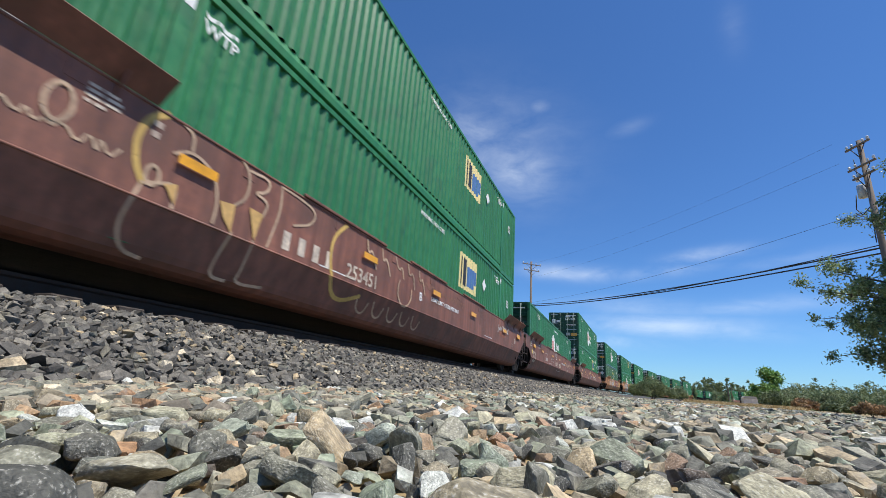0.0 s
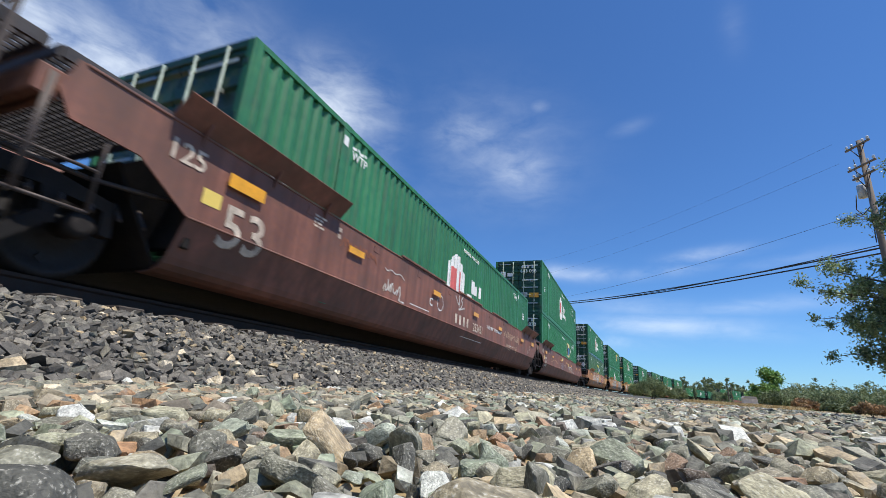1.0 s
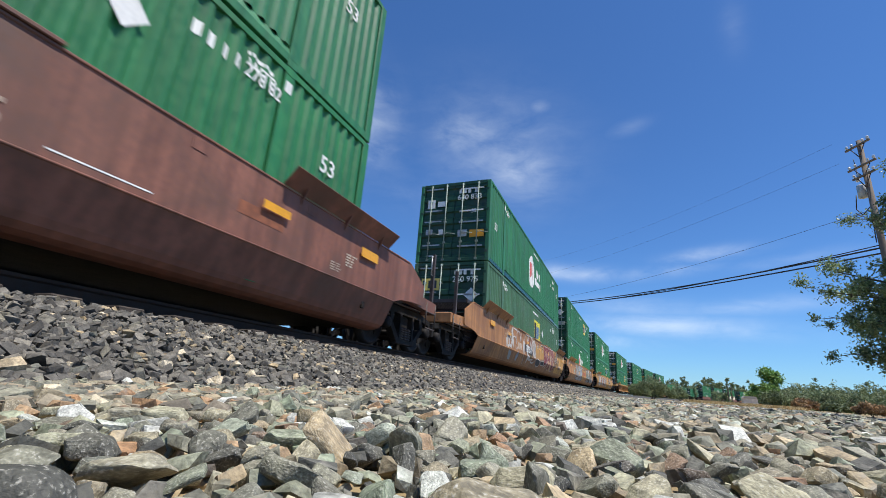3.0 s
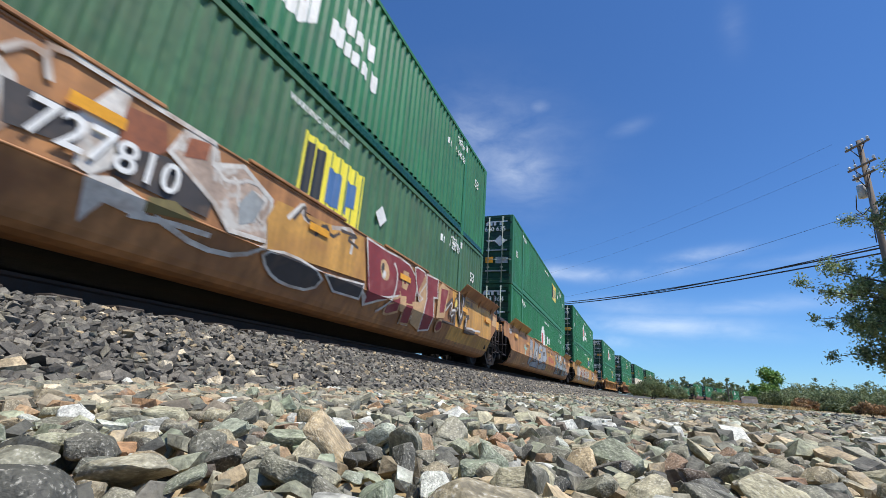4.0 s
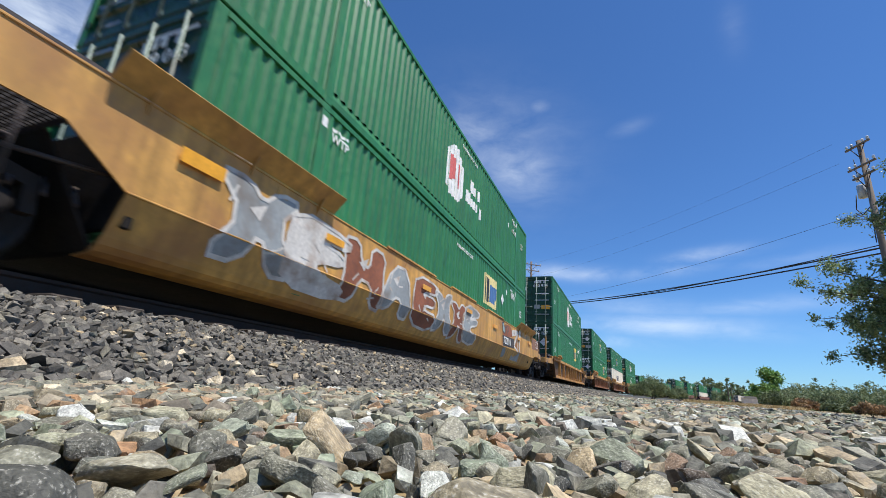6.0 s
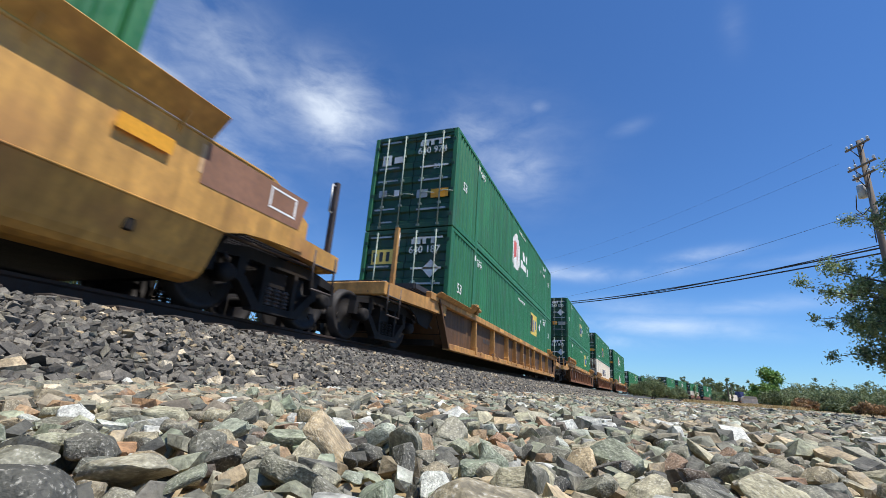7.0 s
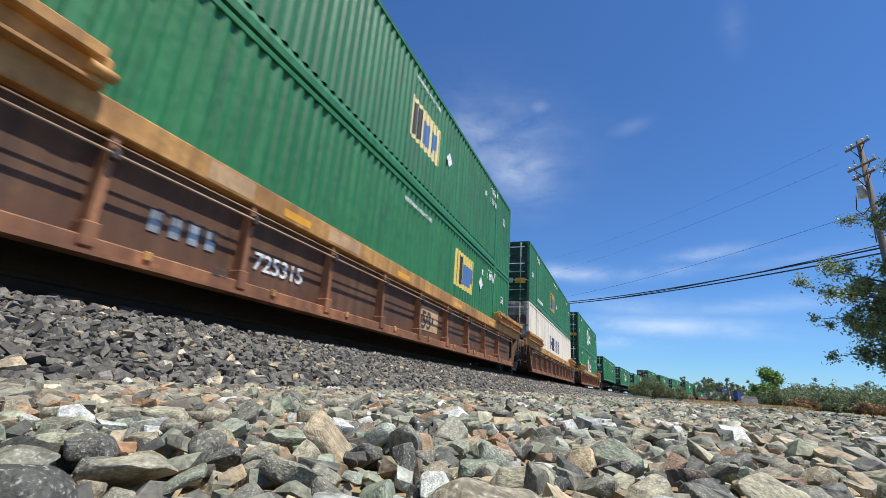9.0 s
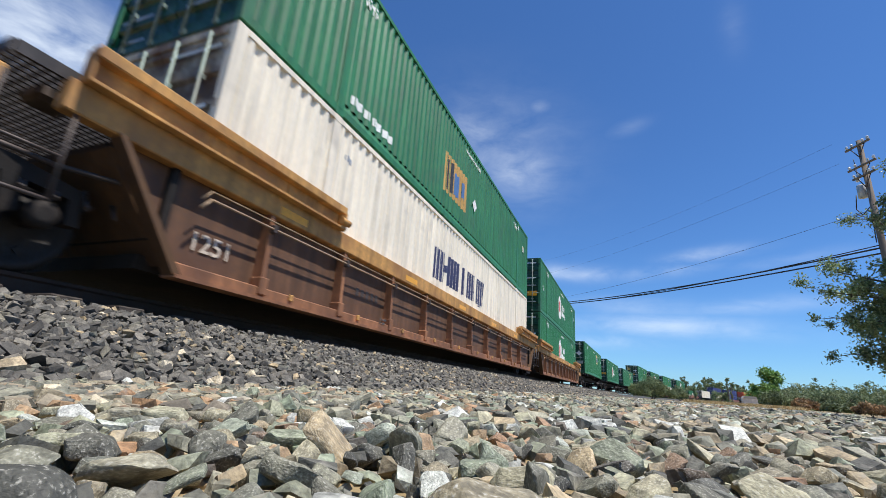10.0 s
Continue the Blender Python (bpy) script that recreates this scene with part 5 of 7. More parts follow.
    line(SPRAY_WHITE, 0.04, [(7.51, 1.36), (7.64, 1.45), (7.82, 1.42)])
    line(SPRAY_WHITE, 0.04, [(8.63, 1.51), (9.0, 1.45)])
    fill(SPRAY_PALE, [(10.06, 1.42), (10.34, 1.48), (10.45, 1.06), (10.2, 0.97)])
    line(SPRAY_LINE, 0.05, [(10.09, 1.4), (10.34, 1.47), (10.31, 1.32), (10.45, 1.06)])
    line(SPRAY_LINE, 0.05, [(10.3, 1.31), (10.37, 1.05)])
    fill(SPRAY_GREY, [(10.24, 0.82), (10.53, 0.88), (10.65, 0.79), (10.81, 0.49), (10.59, 0.38), (10.45, 0.38)])
    fill(SPRAY_RUST, [(10.3, 0.61), (10.61, 0.77), (10.73, 0.57), (10.63, 0.38), (10.43, 0.38)], SPRAY_LINE, 0.04)
    fill(SPRAY_SILVER, [(10.42, 0.38), (10.8, 0.49), (10.96, 0.43), (11.63, 0.57), (11.81, 0.38), (12.4, 0.38), (12.43, 0.38), (10.5, 0.38)])
    fill(SPRAY_TEAL, [(10.36, 1.4), (10.6, 1.41), (10.87, 1.5), (10.97, 1.34), (11.09, 1.24), (11.14, 1.12), (11.34, 0.97), (11.05, 0.78), (11.54, 0.48), (11.36, 0.46), (10.94, 0.72), (10.74, 0.69), (10.56, 1.01), (10.54, 1.21), (10.44, 1.18)], SPRAY_LINE, 0.03)
    fill(SPRAY_WHITE, [(10.38, 1.39), (10.61, 1.4), (10.87, 1.46), (10.93, 1.34), (10.81, 1.33), (10.46, 1.28)])
    fill(SPRAY_GREY, [(10.77, 0.69), (10.98, 0.73), (11.37, 0.48), (11.64, 0.56), (11.36, 0.4), (11.02, 0.41)])
    fill(SPRAY_TAN, [(10.77, 1.13), (10.89, 1.13), (10.94, 0.95), (10.85, 0.92)], SPRAY_LINE, 0.03)
    fill(SPRAY_TAN, [(11.05, 0.73), (11.33, 0.85), (11.43, 0.59), (11.3, 0.56)], SPRAY_LINE, 0.03)
    fill(SPRAY_TEAL, [(11.37, 1.53), (11.73, 1.47), (11.67, 1.15), (12.04, 1.0), (12.18, 0.71), (12.36, 0.38), (11.99, 0.38), (11.93, 0.58), (11.96, 0.8), (11.6, 0.71), (11.43, 0.74), (11.34, 0.94), (11.36, 1.26)], SPRAY_LINE, 0.03)
    fill(SPRAY_PALE, [(11.26, 1.23), (11.28, 1.47), (11.37, 1.51), (11.34, 1.24)], SPRAY_LINE, 0.02)
    fill(SPRAY_TAN, [(11.46, 1.17), (11.59, 1.17), (11.61, 1.02), (11.51, 1.0)], SPRAY_LINE, 0.03)
    fill(SPRAY_RUST, [(11.6, 0.71), (11.93, 0.82), (11.94, 0.43)], SPRAY_LINE, 0.035)
    fill(SPRAY_WHITE, [(11.86, 1.19), (12.02, 1.52), (12.74, 1.53), (12.94, 1.1), (12.66, 1.0), (12.61, 1.18), (12.39, 1.16), (12.26, 0.92), (12.04, 0.94)], SPRAY_LINE, 0.03)
    fill(SPRAY_TAN, [(12.25, 1.21), (12.57, 1.22), (12.57, 1.04), (12.29, 0.99)], SPRAY_LINE, 0.03)
    fill(SPRAY_SILVER, [(12.16, 0.87), (12.95, 1.05), (13.08, 0.71), (12.23, 0.68)], SPRAY_LINE, 0.02)
    fill(SPRAY_BLACK, [(12.24, 0.64), (13.0, 0.72), (13.42, 0.38), (13.06, 0.38), (12.46, 0.38)])
    fill(SPRAY_TEAL, [(13.08, 0.84), (13.31, 1.17), (13.71, 1.4), (13.86, 0.86), (14.14, 0.79), (14.21, 0.38), (13.57, 0.38), (13.45, 0.61)], SPRAY_LINE, 0.03, rounded=1)
    fill(SPRAY_TAN, [(13.35, 0.72), (13.49, 0.79), (13.69, 0.47), (13.61, 0.38)], SPRAY_LINE, 0.03)
    fill(SPRAY_WHITE, [(13.76, 1.56), (14.79, 1.46), (14.9, 0.97), (14.74, 0.45), (14.34, 0.38), (14.49, 0.88), (14.23, 1.28)], SPRAY_LINE, 0.03)
    fill(SPRAY_SILVER, [(13.97, 0.6), (14.5, 0.72), (15.6, 0.71), (16.54, 0.56), (14.2, 0.38)])
    line(SPRAY_LINE, 0.04, [(14.5, 0.72), (14.61, 0.44), (14.76, 0.79)])
    line(SPRAY_LINE, 0.04, [(14.91, 0.42), (15.01, 0.64), (15.59, 0.62), (15.05, 0.46)])
    line(SPRAY_LINE, 0.04, [(12.66, 1.01), (13.23, 1.02)])
    line(SPRAY_LINE, 0.04, [(13.67, 1.54), (13.87, 1.23)])
    line(SPRAY_LINE, 0.025, [(15.42, 1.2), (15.62, 1.2), (15.52, 1.07), (15.79, 1.09)])
    line(SPRAY_LINE, 0.025, [(15.66, 1.31), (15.72, 1.15), (16.02, 1.12)])
    line(SPRAY_LINE, 0.025, [(15.68, 0.99), (16.1, 0.78)])
    line(SPRAY_LINE, 0.025, [(15.83, 1.23), (16.13, 1.3)])
    fill(SPRAY_WHITE, [(14.96, 0.88), (15.1, 0.97), (15.52, 0.73), (15.53, 0.56), (15.15, 0.44)], SPRAY_LINE, 0.03)
    fill(SPRAY_TEAL, [(14.17, 0.76), (14.65, 1.2), (14.9, 1.11), (14.94, 0.87), (14.83, 0.65), (14.93, 0.38), (14.38, 0.38)])
    fill(SPRAY_RUST, [(14.49, 0.53), (14.49, 0.67), (14.72, 0.97), (14.8, 0.86), (14.73, 0.57), (14.6, 0.43)], SPRAY_LINE, 0.04, rounded=1)

def sprayed_5(fill, line):
    fill(SPRAY_RUST, [(11.98, 1.33), (12.41, 1.49), (12.92, 1.51), (13.34, 1.43), (13.35, 1.16), (12.06, 1.05)])
    line(SPRAY_LINE, 0.03, [(12.29, 1.39), (12.48, 1.37), (12.69, 1.49), (12.9, 1.3), (12.64, 1.27), (12.59, 1.1)])
    line(SPRAY_LINE, 0.03, [(12.41, 1.4), (12.69, 1.25), (12.83, 1.4)])
    fill(SPRAY_TEAL, [(11.93, 1.49), (12.11, 1.5), (12.37, 1.26), (12.29, 1.16), (12.02, 1.21)], SPRAY_BLACK, 0.04)
    fill(SPRAY_BLACK, [(12.0, 1.08), (13.71, 1.13), (13.72, 0.79), (12.1, 0.74)])
    fill(SPRAY_GREY, [(12.19, 0.65), (12.44, 0.68), (12.64, 0.57), (12.61, 0.44), (12.3, 0.4)], SPRAY_TEAL, 0.05)
    fill(SPRAY_WHITE, [(13.31, 1.41), (13.86, 1.47), (14.14, 1.5), (14.37, 1.45), (14.27, 0.99), (14.36, 0.68), (14.12, 0.74), (13.7, 0.85), (13.74, 1.05), (14.02, 1.29), (13.35, 1.19)])
    fill(FRESH_BROWN, [(13.79, 0.9), (14.17, 1.23), (14.23, 0.79)])
    fill(SPRAY_WHITE, [(14.4, 1.4), (14.56, 1.56), (14.75, 1.55), (14.78, 1.31), (14.61, 1.12), (14.72, 0.76), (14.55, 0.68)], rounded=1)
    fill(SPRAY_GREY, [(13.61, 0.55), (13.92, 0.49), (14.39, 0.63), (14.61, 0.82), (14.82, 0.38), (14.11, 0.38), (13.58, 0.38)])


def scrawl(c, y0, y1, z, h, mat, seed, w=0.025, loops=9):
    """A handwriting-like sprayed line."""
    r = random.Random(seed)
    pts, n = [], loops * 3
    for i in range(n + 1):
        f = i / n
        reach = h * 0.5 * (0.45 + 0.55 * abs(math.sin(f * 5.3 + seed)))
        pts.append((y0 + (y1 - y0) * f + r.uniform(-.7, .7) * (y1 - y0) / n, z + (reach if i % 2 else -reach) * r.uniform(0.5, 1.0)))
    part("sprayed_line", painted(stroke(flowing(pts, 1), w), side, 0.3, 0.004, FOLD), mat, c, "sprayed scrawl")


def bar_marks(c, y, z, h, n, mat=LETTER, wd=0.6, gap=0.22):
    """Reporting marks as plain bars, one for each character."""
    part("stencil", painted([quad(y + k * h * (wd + gap), y + k * h * (wd + gap) + h * wd, z, z + h) for k in range(n)], side, 0.5), mat, c)


def small_print(c, y, z, seed, rows=4, mat=LETTER, h=0.035, span=0.5):
    r = random.Random(seed)
    ink_bars(c, y, z, [[r.uniform(.04, .13) for _ in range(int(span / 0.17))] for _ in range(rows)], h, mat)


def unit_marks(c, k, kind):
    """What is painted on each car's side."""
    put = lambda text, size, y, z, mat=LETTER, x=FX + 0.005, fold=None: words(text, size, c, mat, (x, y, z), fold=fold)
    if kind == "brown":
        put("53", 0.64, -0.04, 0.585, DIRTY_CREAM, fold=FOLD)
        put("125", 0.29, -0.76, 1.21, DIRTY_CREAM)
        part("notice", painted([quad(-0.30, -0.08, 0.92, 1.08)], side, 0.5), SIGN_YELLOW, c)
        small_print(c, 1.36, 1.43, k + 5, 4, DIRTY_CREAM, 0.028, 0.36)
        small_print(c, 1.9, 1.40, k + 9, 2, DIRTY_CREAM, 0.06, 0.2)
        put("LOAD LIMIT 115700 PER UNIT", 0.13, 8.2 if k == 0 else 9.6, 1.05)
        small_print(c, 15.95, 1.12, k + 21, 5, DIRTY_CREAM, 0.024, 0.4)
        small_print(c, 15.6, 0.92, k + 31, 4, DIRTY_CREAM, 0.02, 0.5)
        num = (5.03, 8.25, 11.0)[k % 3]
        bar_marks(c, num - 1.36, 0.81, 0.23, 4, DIRTY_CREAM, 0.55, 0.7)
        put(("253451", "253451", "253415")[k % 3], 0.31, num, 0.80, DIRTY_CREAM)
        if k:
            part("ring", painted(stroke([(5.9 + 0.17 * math.cos(i * .3142), 1.1 + 0.17 * math.sin(i * .3142)) for i in range(21)], 0.02), side, 0.5), LETTER, c)
        put("C" if k == 1 else "B", 0.24, 5.3 if k == 1 else 7.6, 0.95)
        part("score", painted([quad(4.4, 5.3, 0.80, 0.815), quad(12.2, 13.0, 0.80, 0.815)], side, 0.5), LETTER, c)
        part("patch", painted([quad(13.9, 14.6, 1.0, 1.15)], side, 0.5), SPRAY_RUST, c)
    if k == 0:
        r = random.Random(4)
        ring = lambda y, z, ry, rz, a0=0, a1=21: [(y + ry * math.cos(i * .3142), z + rz * math.sin(i * .3142)) for i in range(a0, a1)]
        curves = [
            [(2.0, 1.57), (1.85, 1.45), (1.79, 1.23), (1.84, 1.0), (1.93, .87)], [(1.93, .86), (1.89, .69), (1.9, .45), (2.02, .29), (2.2, .27)],
            [(1.93, .86), (2.05, .91), (2.24, .98), (2.24, .75)], [(2.14, 1.25), (2.28, 1.35), (2.46, 1.32), (2.61, 1.22), (2.69, .98), (2.68, .77)],
            [(2.18, 1.56), (2.28, 1.52), (2.3, 1.36)], [(2.89, 1.56), (3.02, 1.45), (3.03, 1.18), (2.9, 1.05)],
            [(3.0, 1.5), (3.32, 1.53), (3.29, 1.35), (3.1, 1.29), (3.35, 1.26), (3.29, 1.07)], [(2.92, .75), (2.89, .42), (2.92, .28), (3.12, .28)],
            [(3.23, .75), (3.26, .42), (3.24, .28), (3.64, .32)], [(3.51, 1.54), (3.55, 1.23), (3.44, .76)],
            [(3.51, 1.54), (3.85, 1.53), (4.19, 1.48), (4.14, 1.27), (3.81, 1.15)], [(4.92, 1.56), (4.64, 1.31), (4.6, .96), (4.77, .55), (5.08, .43), (5.53, .6)]]
        curves += [ring(2.0, .96, .06, .09), ring(1.22, 1.18, .09, .15), ring(6.95, .98, .28, .28, 8, 22)]
        for j in range(5):
            y = 5.5 + j * 0.5
            curves.append([(y, 1.52), (y + r.uniform(.05, .15), 1.3), (y + r.uniform(.15, .3), 1.42), (y + .35, 1.15 + r.uniform(-.1, .1))])
            curves.append([(y, .6), (y + .08, .4), (y + .3, .36), (y + .36, .55)])
        for j, pts in enumerate(curves):
            wide = 0.06 if j in (0, 11) else 0.032
            part("sprayed_line", painted(stroke(flowing(pts), wide), side, 0.3, 0.004 + .0008 * (j % 8), FOLD), SPRAY_PEACH if j in (0, 11) else SPRAY_PALE, c, "sprayed cream outline")
        fills = ([(2.12, .93), (2.24, .98), (2.25, .78)], [(2.71, 1.02), (2.9, 1.05), (2.91, .74), (2.78, .87)], [(3.09, 1.1), (3.29, 1.09), (3.23, .75)])
        for f in fills:
            part("sprayed_fill", painted([f], side, 0.05, 0.012, FOLD), SPRAY_TAN, c, "ochre sprayed fill")
        scrawl(c, 0.75, 1.7, 1.0, 0.16, SPRAY_PALE, 13, 0.022, 5)
        scrawl(c, 7.6, 10.4, 1.3, 0.3, SPRAY_PRIMER, 3, 0.025, 8)
        scrawl(c, 13.7, 15.0, 1.25, 0.40, SPRAY_WHITE, 8, 0.03, 7)
    elif k == 1:
        _, line = sprayer(c)
        line(SPRAY_WHITE, 0.03, [(3.36, 0.84), (3.33, 0.89), (3.42, 0.98), (3.4, 0.84), (3.5, 0.9), (3.47, 1.1), (3.53, 0.82), (3.58, 1.04), (3.61, 0.81), (3.63, 1.08), (3.73, 0.82), (3.85, 0.98), (3.83, 0.82), (3.93, 1.08), (3.97, 0.82), (3.91, 0.77), (4.13, 0.76)])
        line(SPRAY_WHITE, 0.035, [(6.86, 1.45), (7.11, 1.22), (7.07, 1.59), (7.14, 1.24)])
        line(SPRAY_WHITE, 0.035, [(7.36, 1.53), (7.23, 1.4), (7.37, 1.39), (7.25, 1.22), (7.04, 1.14), (7.5, 1.26)])
        line(SPRAY_WHITE, 0.015, [(3.34, 1.23), (3.42, 1.19), (3.57, 1.26), (3.71, 1.2), (3.91, 1.26), (4.07, 1.18)])
        line(LETTER, 0.014, [(7.51, 0.56), (9.27, 0.57)])
        scrawl(c, 2.0, 3.0, 1.3, 0.25, SPRAY_RUST, 11, 0.03, 6)
        scrawl(c, 11.6, 13.9, 1.15, 0.5, SPRAY_PALE, 6, 0.03, 8)
        scrawl(c, 11.9, 13.6, 0.75, 0.4, SPRAY_PALE, 16, 0.025, 7)
    elif k == 2:
        scrawl(c, 1.8, 5.4, 1.05, 0.3, SPRAY_CREAM, 5, 0.02, 1)
        letters(c, 6.0, 7.0, 2, [SPRAY_RUST, BROWN], SPRAY_BLUE, 31, 0.75, 1.5, 0.03, 2)
        part("sprayed_fill", painted([quad(6.2, 6.7, 1.25, 1.42), quad(9.2, 9.5, 1.1, 1.25)], side, 0.05, 0.02, FOLD), SIGN_YELLOW, c)
    elif k == 3:
        sprayed_3(*sprayer(c))
        put("727810", 0.40, 5.2, 0.86, LETTER, FX + 0.034)
        bar_marks(c, 3.85, 0.86, 0.24, 4, DIRTY_CREAM, 0.5, 0.3)
        part("repaint", painted([quad(13.6, CL + 0.6, 0.40, 1.545)], side, 0.5, 0.002, FOLD), YELLOW, c, "patch of cleaner yellow paint")
    elif k == 4:
        put("1251", 0.22, -0.9, 1.27)
        sprayed_4(*sprayer(c))
    elif k == 5:
        letters(c, 0.5, 5.0, 4, [SPRAY_GREY, SPRAY_WHITE, SPRAY_RUST], SPRAY_WHITE, 41, 0.4, 1.45, 0.05, 1)
        letters(c, 5.2, 9.2, 4, [SPRAY_RUST, SPRAY_GREY], SPRAY_WHITE, 42, 0.4, 1.4, 0.05, 1)
        sprayed_5(*sprayer(c))
        put("727810", 0.33, 12.14, 0.82, LETTER, FX + 0.016)
    if kind == "yellow":
        part("notice", painted([quad(CL + 0.7, CL + 1.2, 1.2, 1.5)], side, 0.5), SPRAY_CREAM, c)
        small_print(c, 14.6, 1.45, k + 3, 4, SPRAY_BLACK)
        part("sprayed_fill", painted([quad(CL + 1.2, CL + 1.5, 1.15, 1.4)], side, 0.5), ORANGE, c)
        if k == 5:
            part("primer_patch", painted([[(CL + 0.75, 1.10), (CL + 2.2, 1.12), (CL + 2.3, 1.54), (CL + 0.75, 1.54)]], side, 0.5, 0.005), SPRAY_PRIMER, c, "brown primer patch")
            part("stencil_frame", painted([quad(CL + 1.65, CL + 2.1, 1.46, 1.485), quad(CL + 1.65, CL + 2.1, 1.22, 1.245), quad(CL + 1.65, CL + 1.68, 1.25, 1.455), quad(CL + 2.07, CL + 2.1, 1.25, 1.455)], side, 0.5, 0.008), LETTER, c)
    if k in (6, 7, 8, 9):
        web = FX - 0.135
        small_print(c, 3.6, 0.33, k, 2, SPRAY_BLACK)
        for y, z in ((3.0, 0.62), (8.8, 0.62), (11.9, 0.6)):
            part("stencil", painted([quad(y + j * .15, y + .08 + j * .15, z, z + .13) for j in range(5)], lambda q: web, 0.5), SPRAY_BLACK if k == 6 else STEEL_WORN, c)
    if k == 7:
        put("725315", 0.29, 4.2, 0.50, LETTER, FX - 0.13)
        part("stencil", painted([quad(2.95 + j * .2, 3.06 + j * .2, 0.52, 0.72) for j in range(4)], lambda q: FX - 0.135, 0.5), GALV, c)
        put("53", 0.52, 8.85, 0.48, SPRAY_BLACK, FX - 0.128)
        part("patch", painted([quad(8.8, 9.75, 0.44, 0.94)], lambda q: FX - 0.137, 0.5), SPRAY_CREAM, c)
        part("patch", painted([quad(3.3, 3.9, 1.19, 1.39), quad(5.3, 6.1, 1.2, 1.38)], side, 0.5, 0.004), SPRAY_CREAM, c)
    if k == 8:
        put("1251", 0.27, 0.02, 0.48, DIRTY_CREAM, FX - 0.13)


# ---- the train ----
def build_train():
    K = kit()
    looks = {"brown": (BROWN, "brown smooth-sided well car with worn paint and chalky scrawls"),
             "yellow": (YELLOW, "yellow smooth-sided well car covered in sprayed paint"),
             "ribbed": (RUSTY, "rust-stained yellow well car with upright side ribs"),
             "piped": (RUSTY, "rust-stained yellow ribbed well car with a brake pipe")}
    for k, (s0, kind, loads, near_c, far_c) in enumerate(UNITS):
        spin = k < 10
        base = BASE
        at = len(SPINNERS)
        if kind in ("brown", "yellow"):
            paint = {3: ORANGE_CAR, 4: PEACH_CAR}.get(k, looks[kind][0])
            c = smooth_car(paint, YELLOW if k == 4 else paint, near_c, far_c, looks[kind][1], spin)
        elif kind == "flat":
            c, base = flat_car(STEEL_SHADED, "dark low spine car under a single container"), FLAT_BASE
        else:
            c = chord_car(looks[kind][0], near_c, far_c, looks[kind][1], spin, kind == "piped")
        if k < 10:
            unit_marks(c, k, kind)
        rides(c, s0)
        for j, b in enumerate(loads):
            box_on = copy_thing(K[b], Matrix.Identity(4))
            if k == 3 and j == 1:
                # bottom rails in a darker, glossier green
                for ob in box_on.children:
                    if ob.name.startswith("bottom_rail"):
                        ob.material_slots[0].link = 'OBJECT'
                        ob.material_slots[0].material = GREEN_RAIL
            if k in SERIALS:
                mark_serial(box_on, SERIALS[k][j], "sign" in b or "yellow" in b)
            rides(box_on, s0, base + j * CH)
    for pattern in list(K.values()):
        for ob in [*pattern.children_recursive, pattern]:
            bpy.data.objects.remove(ob)


build_train()


# ---- ground, ballast, rails ----
SOIL = material("dry_grass_ground", (0.30, 0.22, 0.11), 0.9, vary=0.35, scale=0.15, fine=6, bump=0.4, dirt=(0.16, 0.14, 0.07), dirt_at=(0.5, 0.7), dirt_scale=0.06, bump_dist=0.05)
# bed below the ballast stones, coloured dark as the shade in their gaps
GRIT_SHADED = material("gap_shaded_ballast_grit", (0.055, 0.054, 0.052), 0.9, vary=0.4, scale=3, fine=35, bump=0.6, bump_dist=0.03)
STONE_MIX = [(0.0, (0.068, 0.067, 0.056)), (0.12, (0.116, 0.112, 0.089)), (0.22, (0.232, 0.225, 0.162)), (0.33, (0.193, 0.226, 0.154)), (0.43, (0.368, 0.339, 0.225)), (0.50, (0.205, 0.168, 0.108)), (0.57, (0.442, 0.345, 0.206)), (0.63, (0.149, 0.152, 0.120)),
             (0.72, (0.314, 0.289, 0.205)), (0.79, (0.096, 0.094, 0.081)), (0.85, (0.370, 0.211, 0.108)), (0.90, (0.242, 0.270, 0.183)), (0.95, (0.570, 0.570, 0.514)), (1.0, (0.135, 0.134, 0.108))]
BANK_MIX = [(0.0, (0.057, 0.051, 0.043)), (0.3, (0.106, 0.096, 0.080)), (0.5, (0.169, 0.151, 0.122)), (0.65, (0.094, 0.086, 0.073)), (0.8, (0.206, 0.183, 0.144)), (0.92, (0.125, 0.122, 0.096)), (0.965, (0.350, 0.255, 0.139)), (1.0, (0.563, 0.486, 0.349))]
STONE_ONE = material("mixed_stone", (0.2, 0.2, 0.2), 0.7, vary=0.42, scale=2.2, fine=9, bump=0.55, random_by="object", ramp=STONE_MIX, bump_dist=0.004, dirt=(0.46, 0.44, 0.38), dirt_at=(0.57, 0.74), dirt_scale=9.0)
STONE_ALL = material("mixed_gravel", (0.2, 0.2, 0.2), 0.7, vary=0.52, scale=30, fine=160, bump=0.6, random_by="island", ramp=STONE_MIX, bump_dist=0.004, dirt=(0.36, 0.33, 0.27), dirt_at=(0.58, 0.76), dirt_scale=22)
BANK_ALL = material("grey_ballast", (0.12, 0.12, 0.12), 0.75, vary=0.5, scale=25, fine=140, bump=0.5, random_by="island", ramp=BANK_MIX, bump_dist=0.004)


TOE_MIX = [(0.0, (0.121, 0.108, 0.088)), (0.2, (0.297, 0.237, 0.160)), (0.4, (0.187, 0.187, 0.143)), (0.58, (0.363, 0.297, 0.193)), (0.68, (0.396, 0.220, 0.105)), (0.78, (0.220, 0.226, 0.171)), (0.9, (0.550, 0.473, 0.330)), (1.0, (0.154, 0.149, 0.127))]
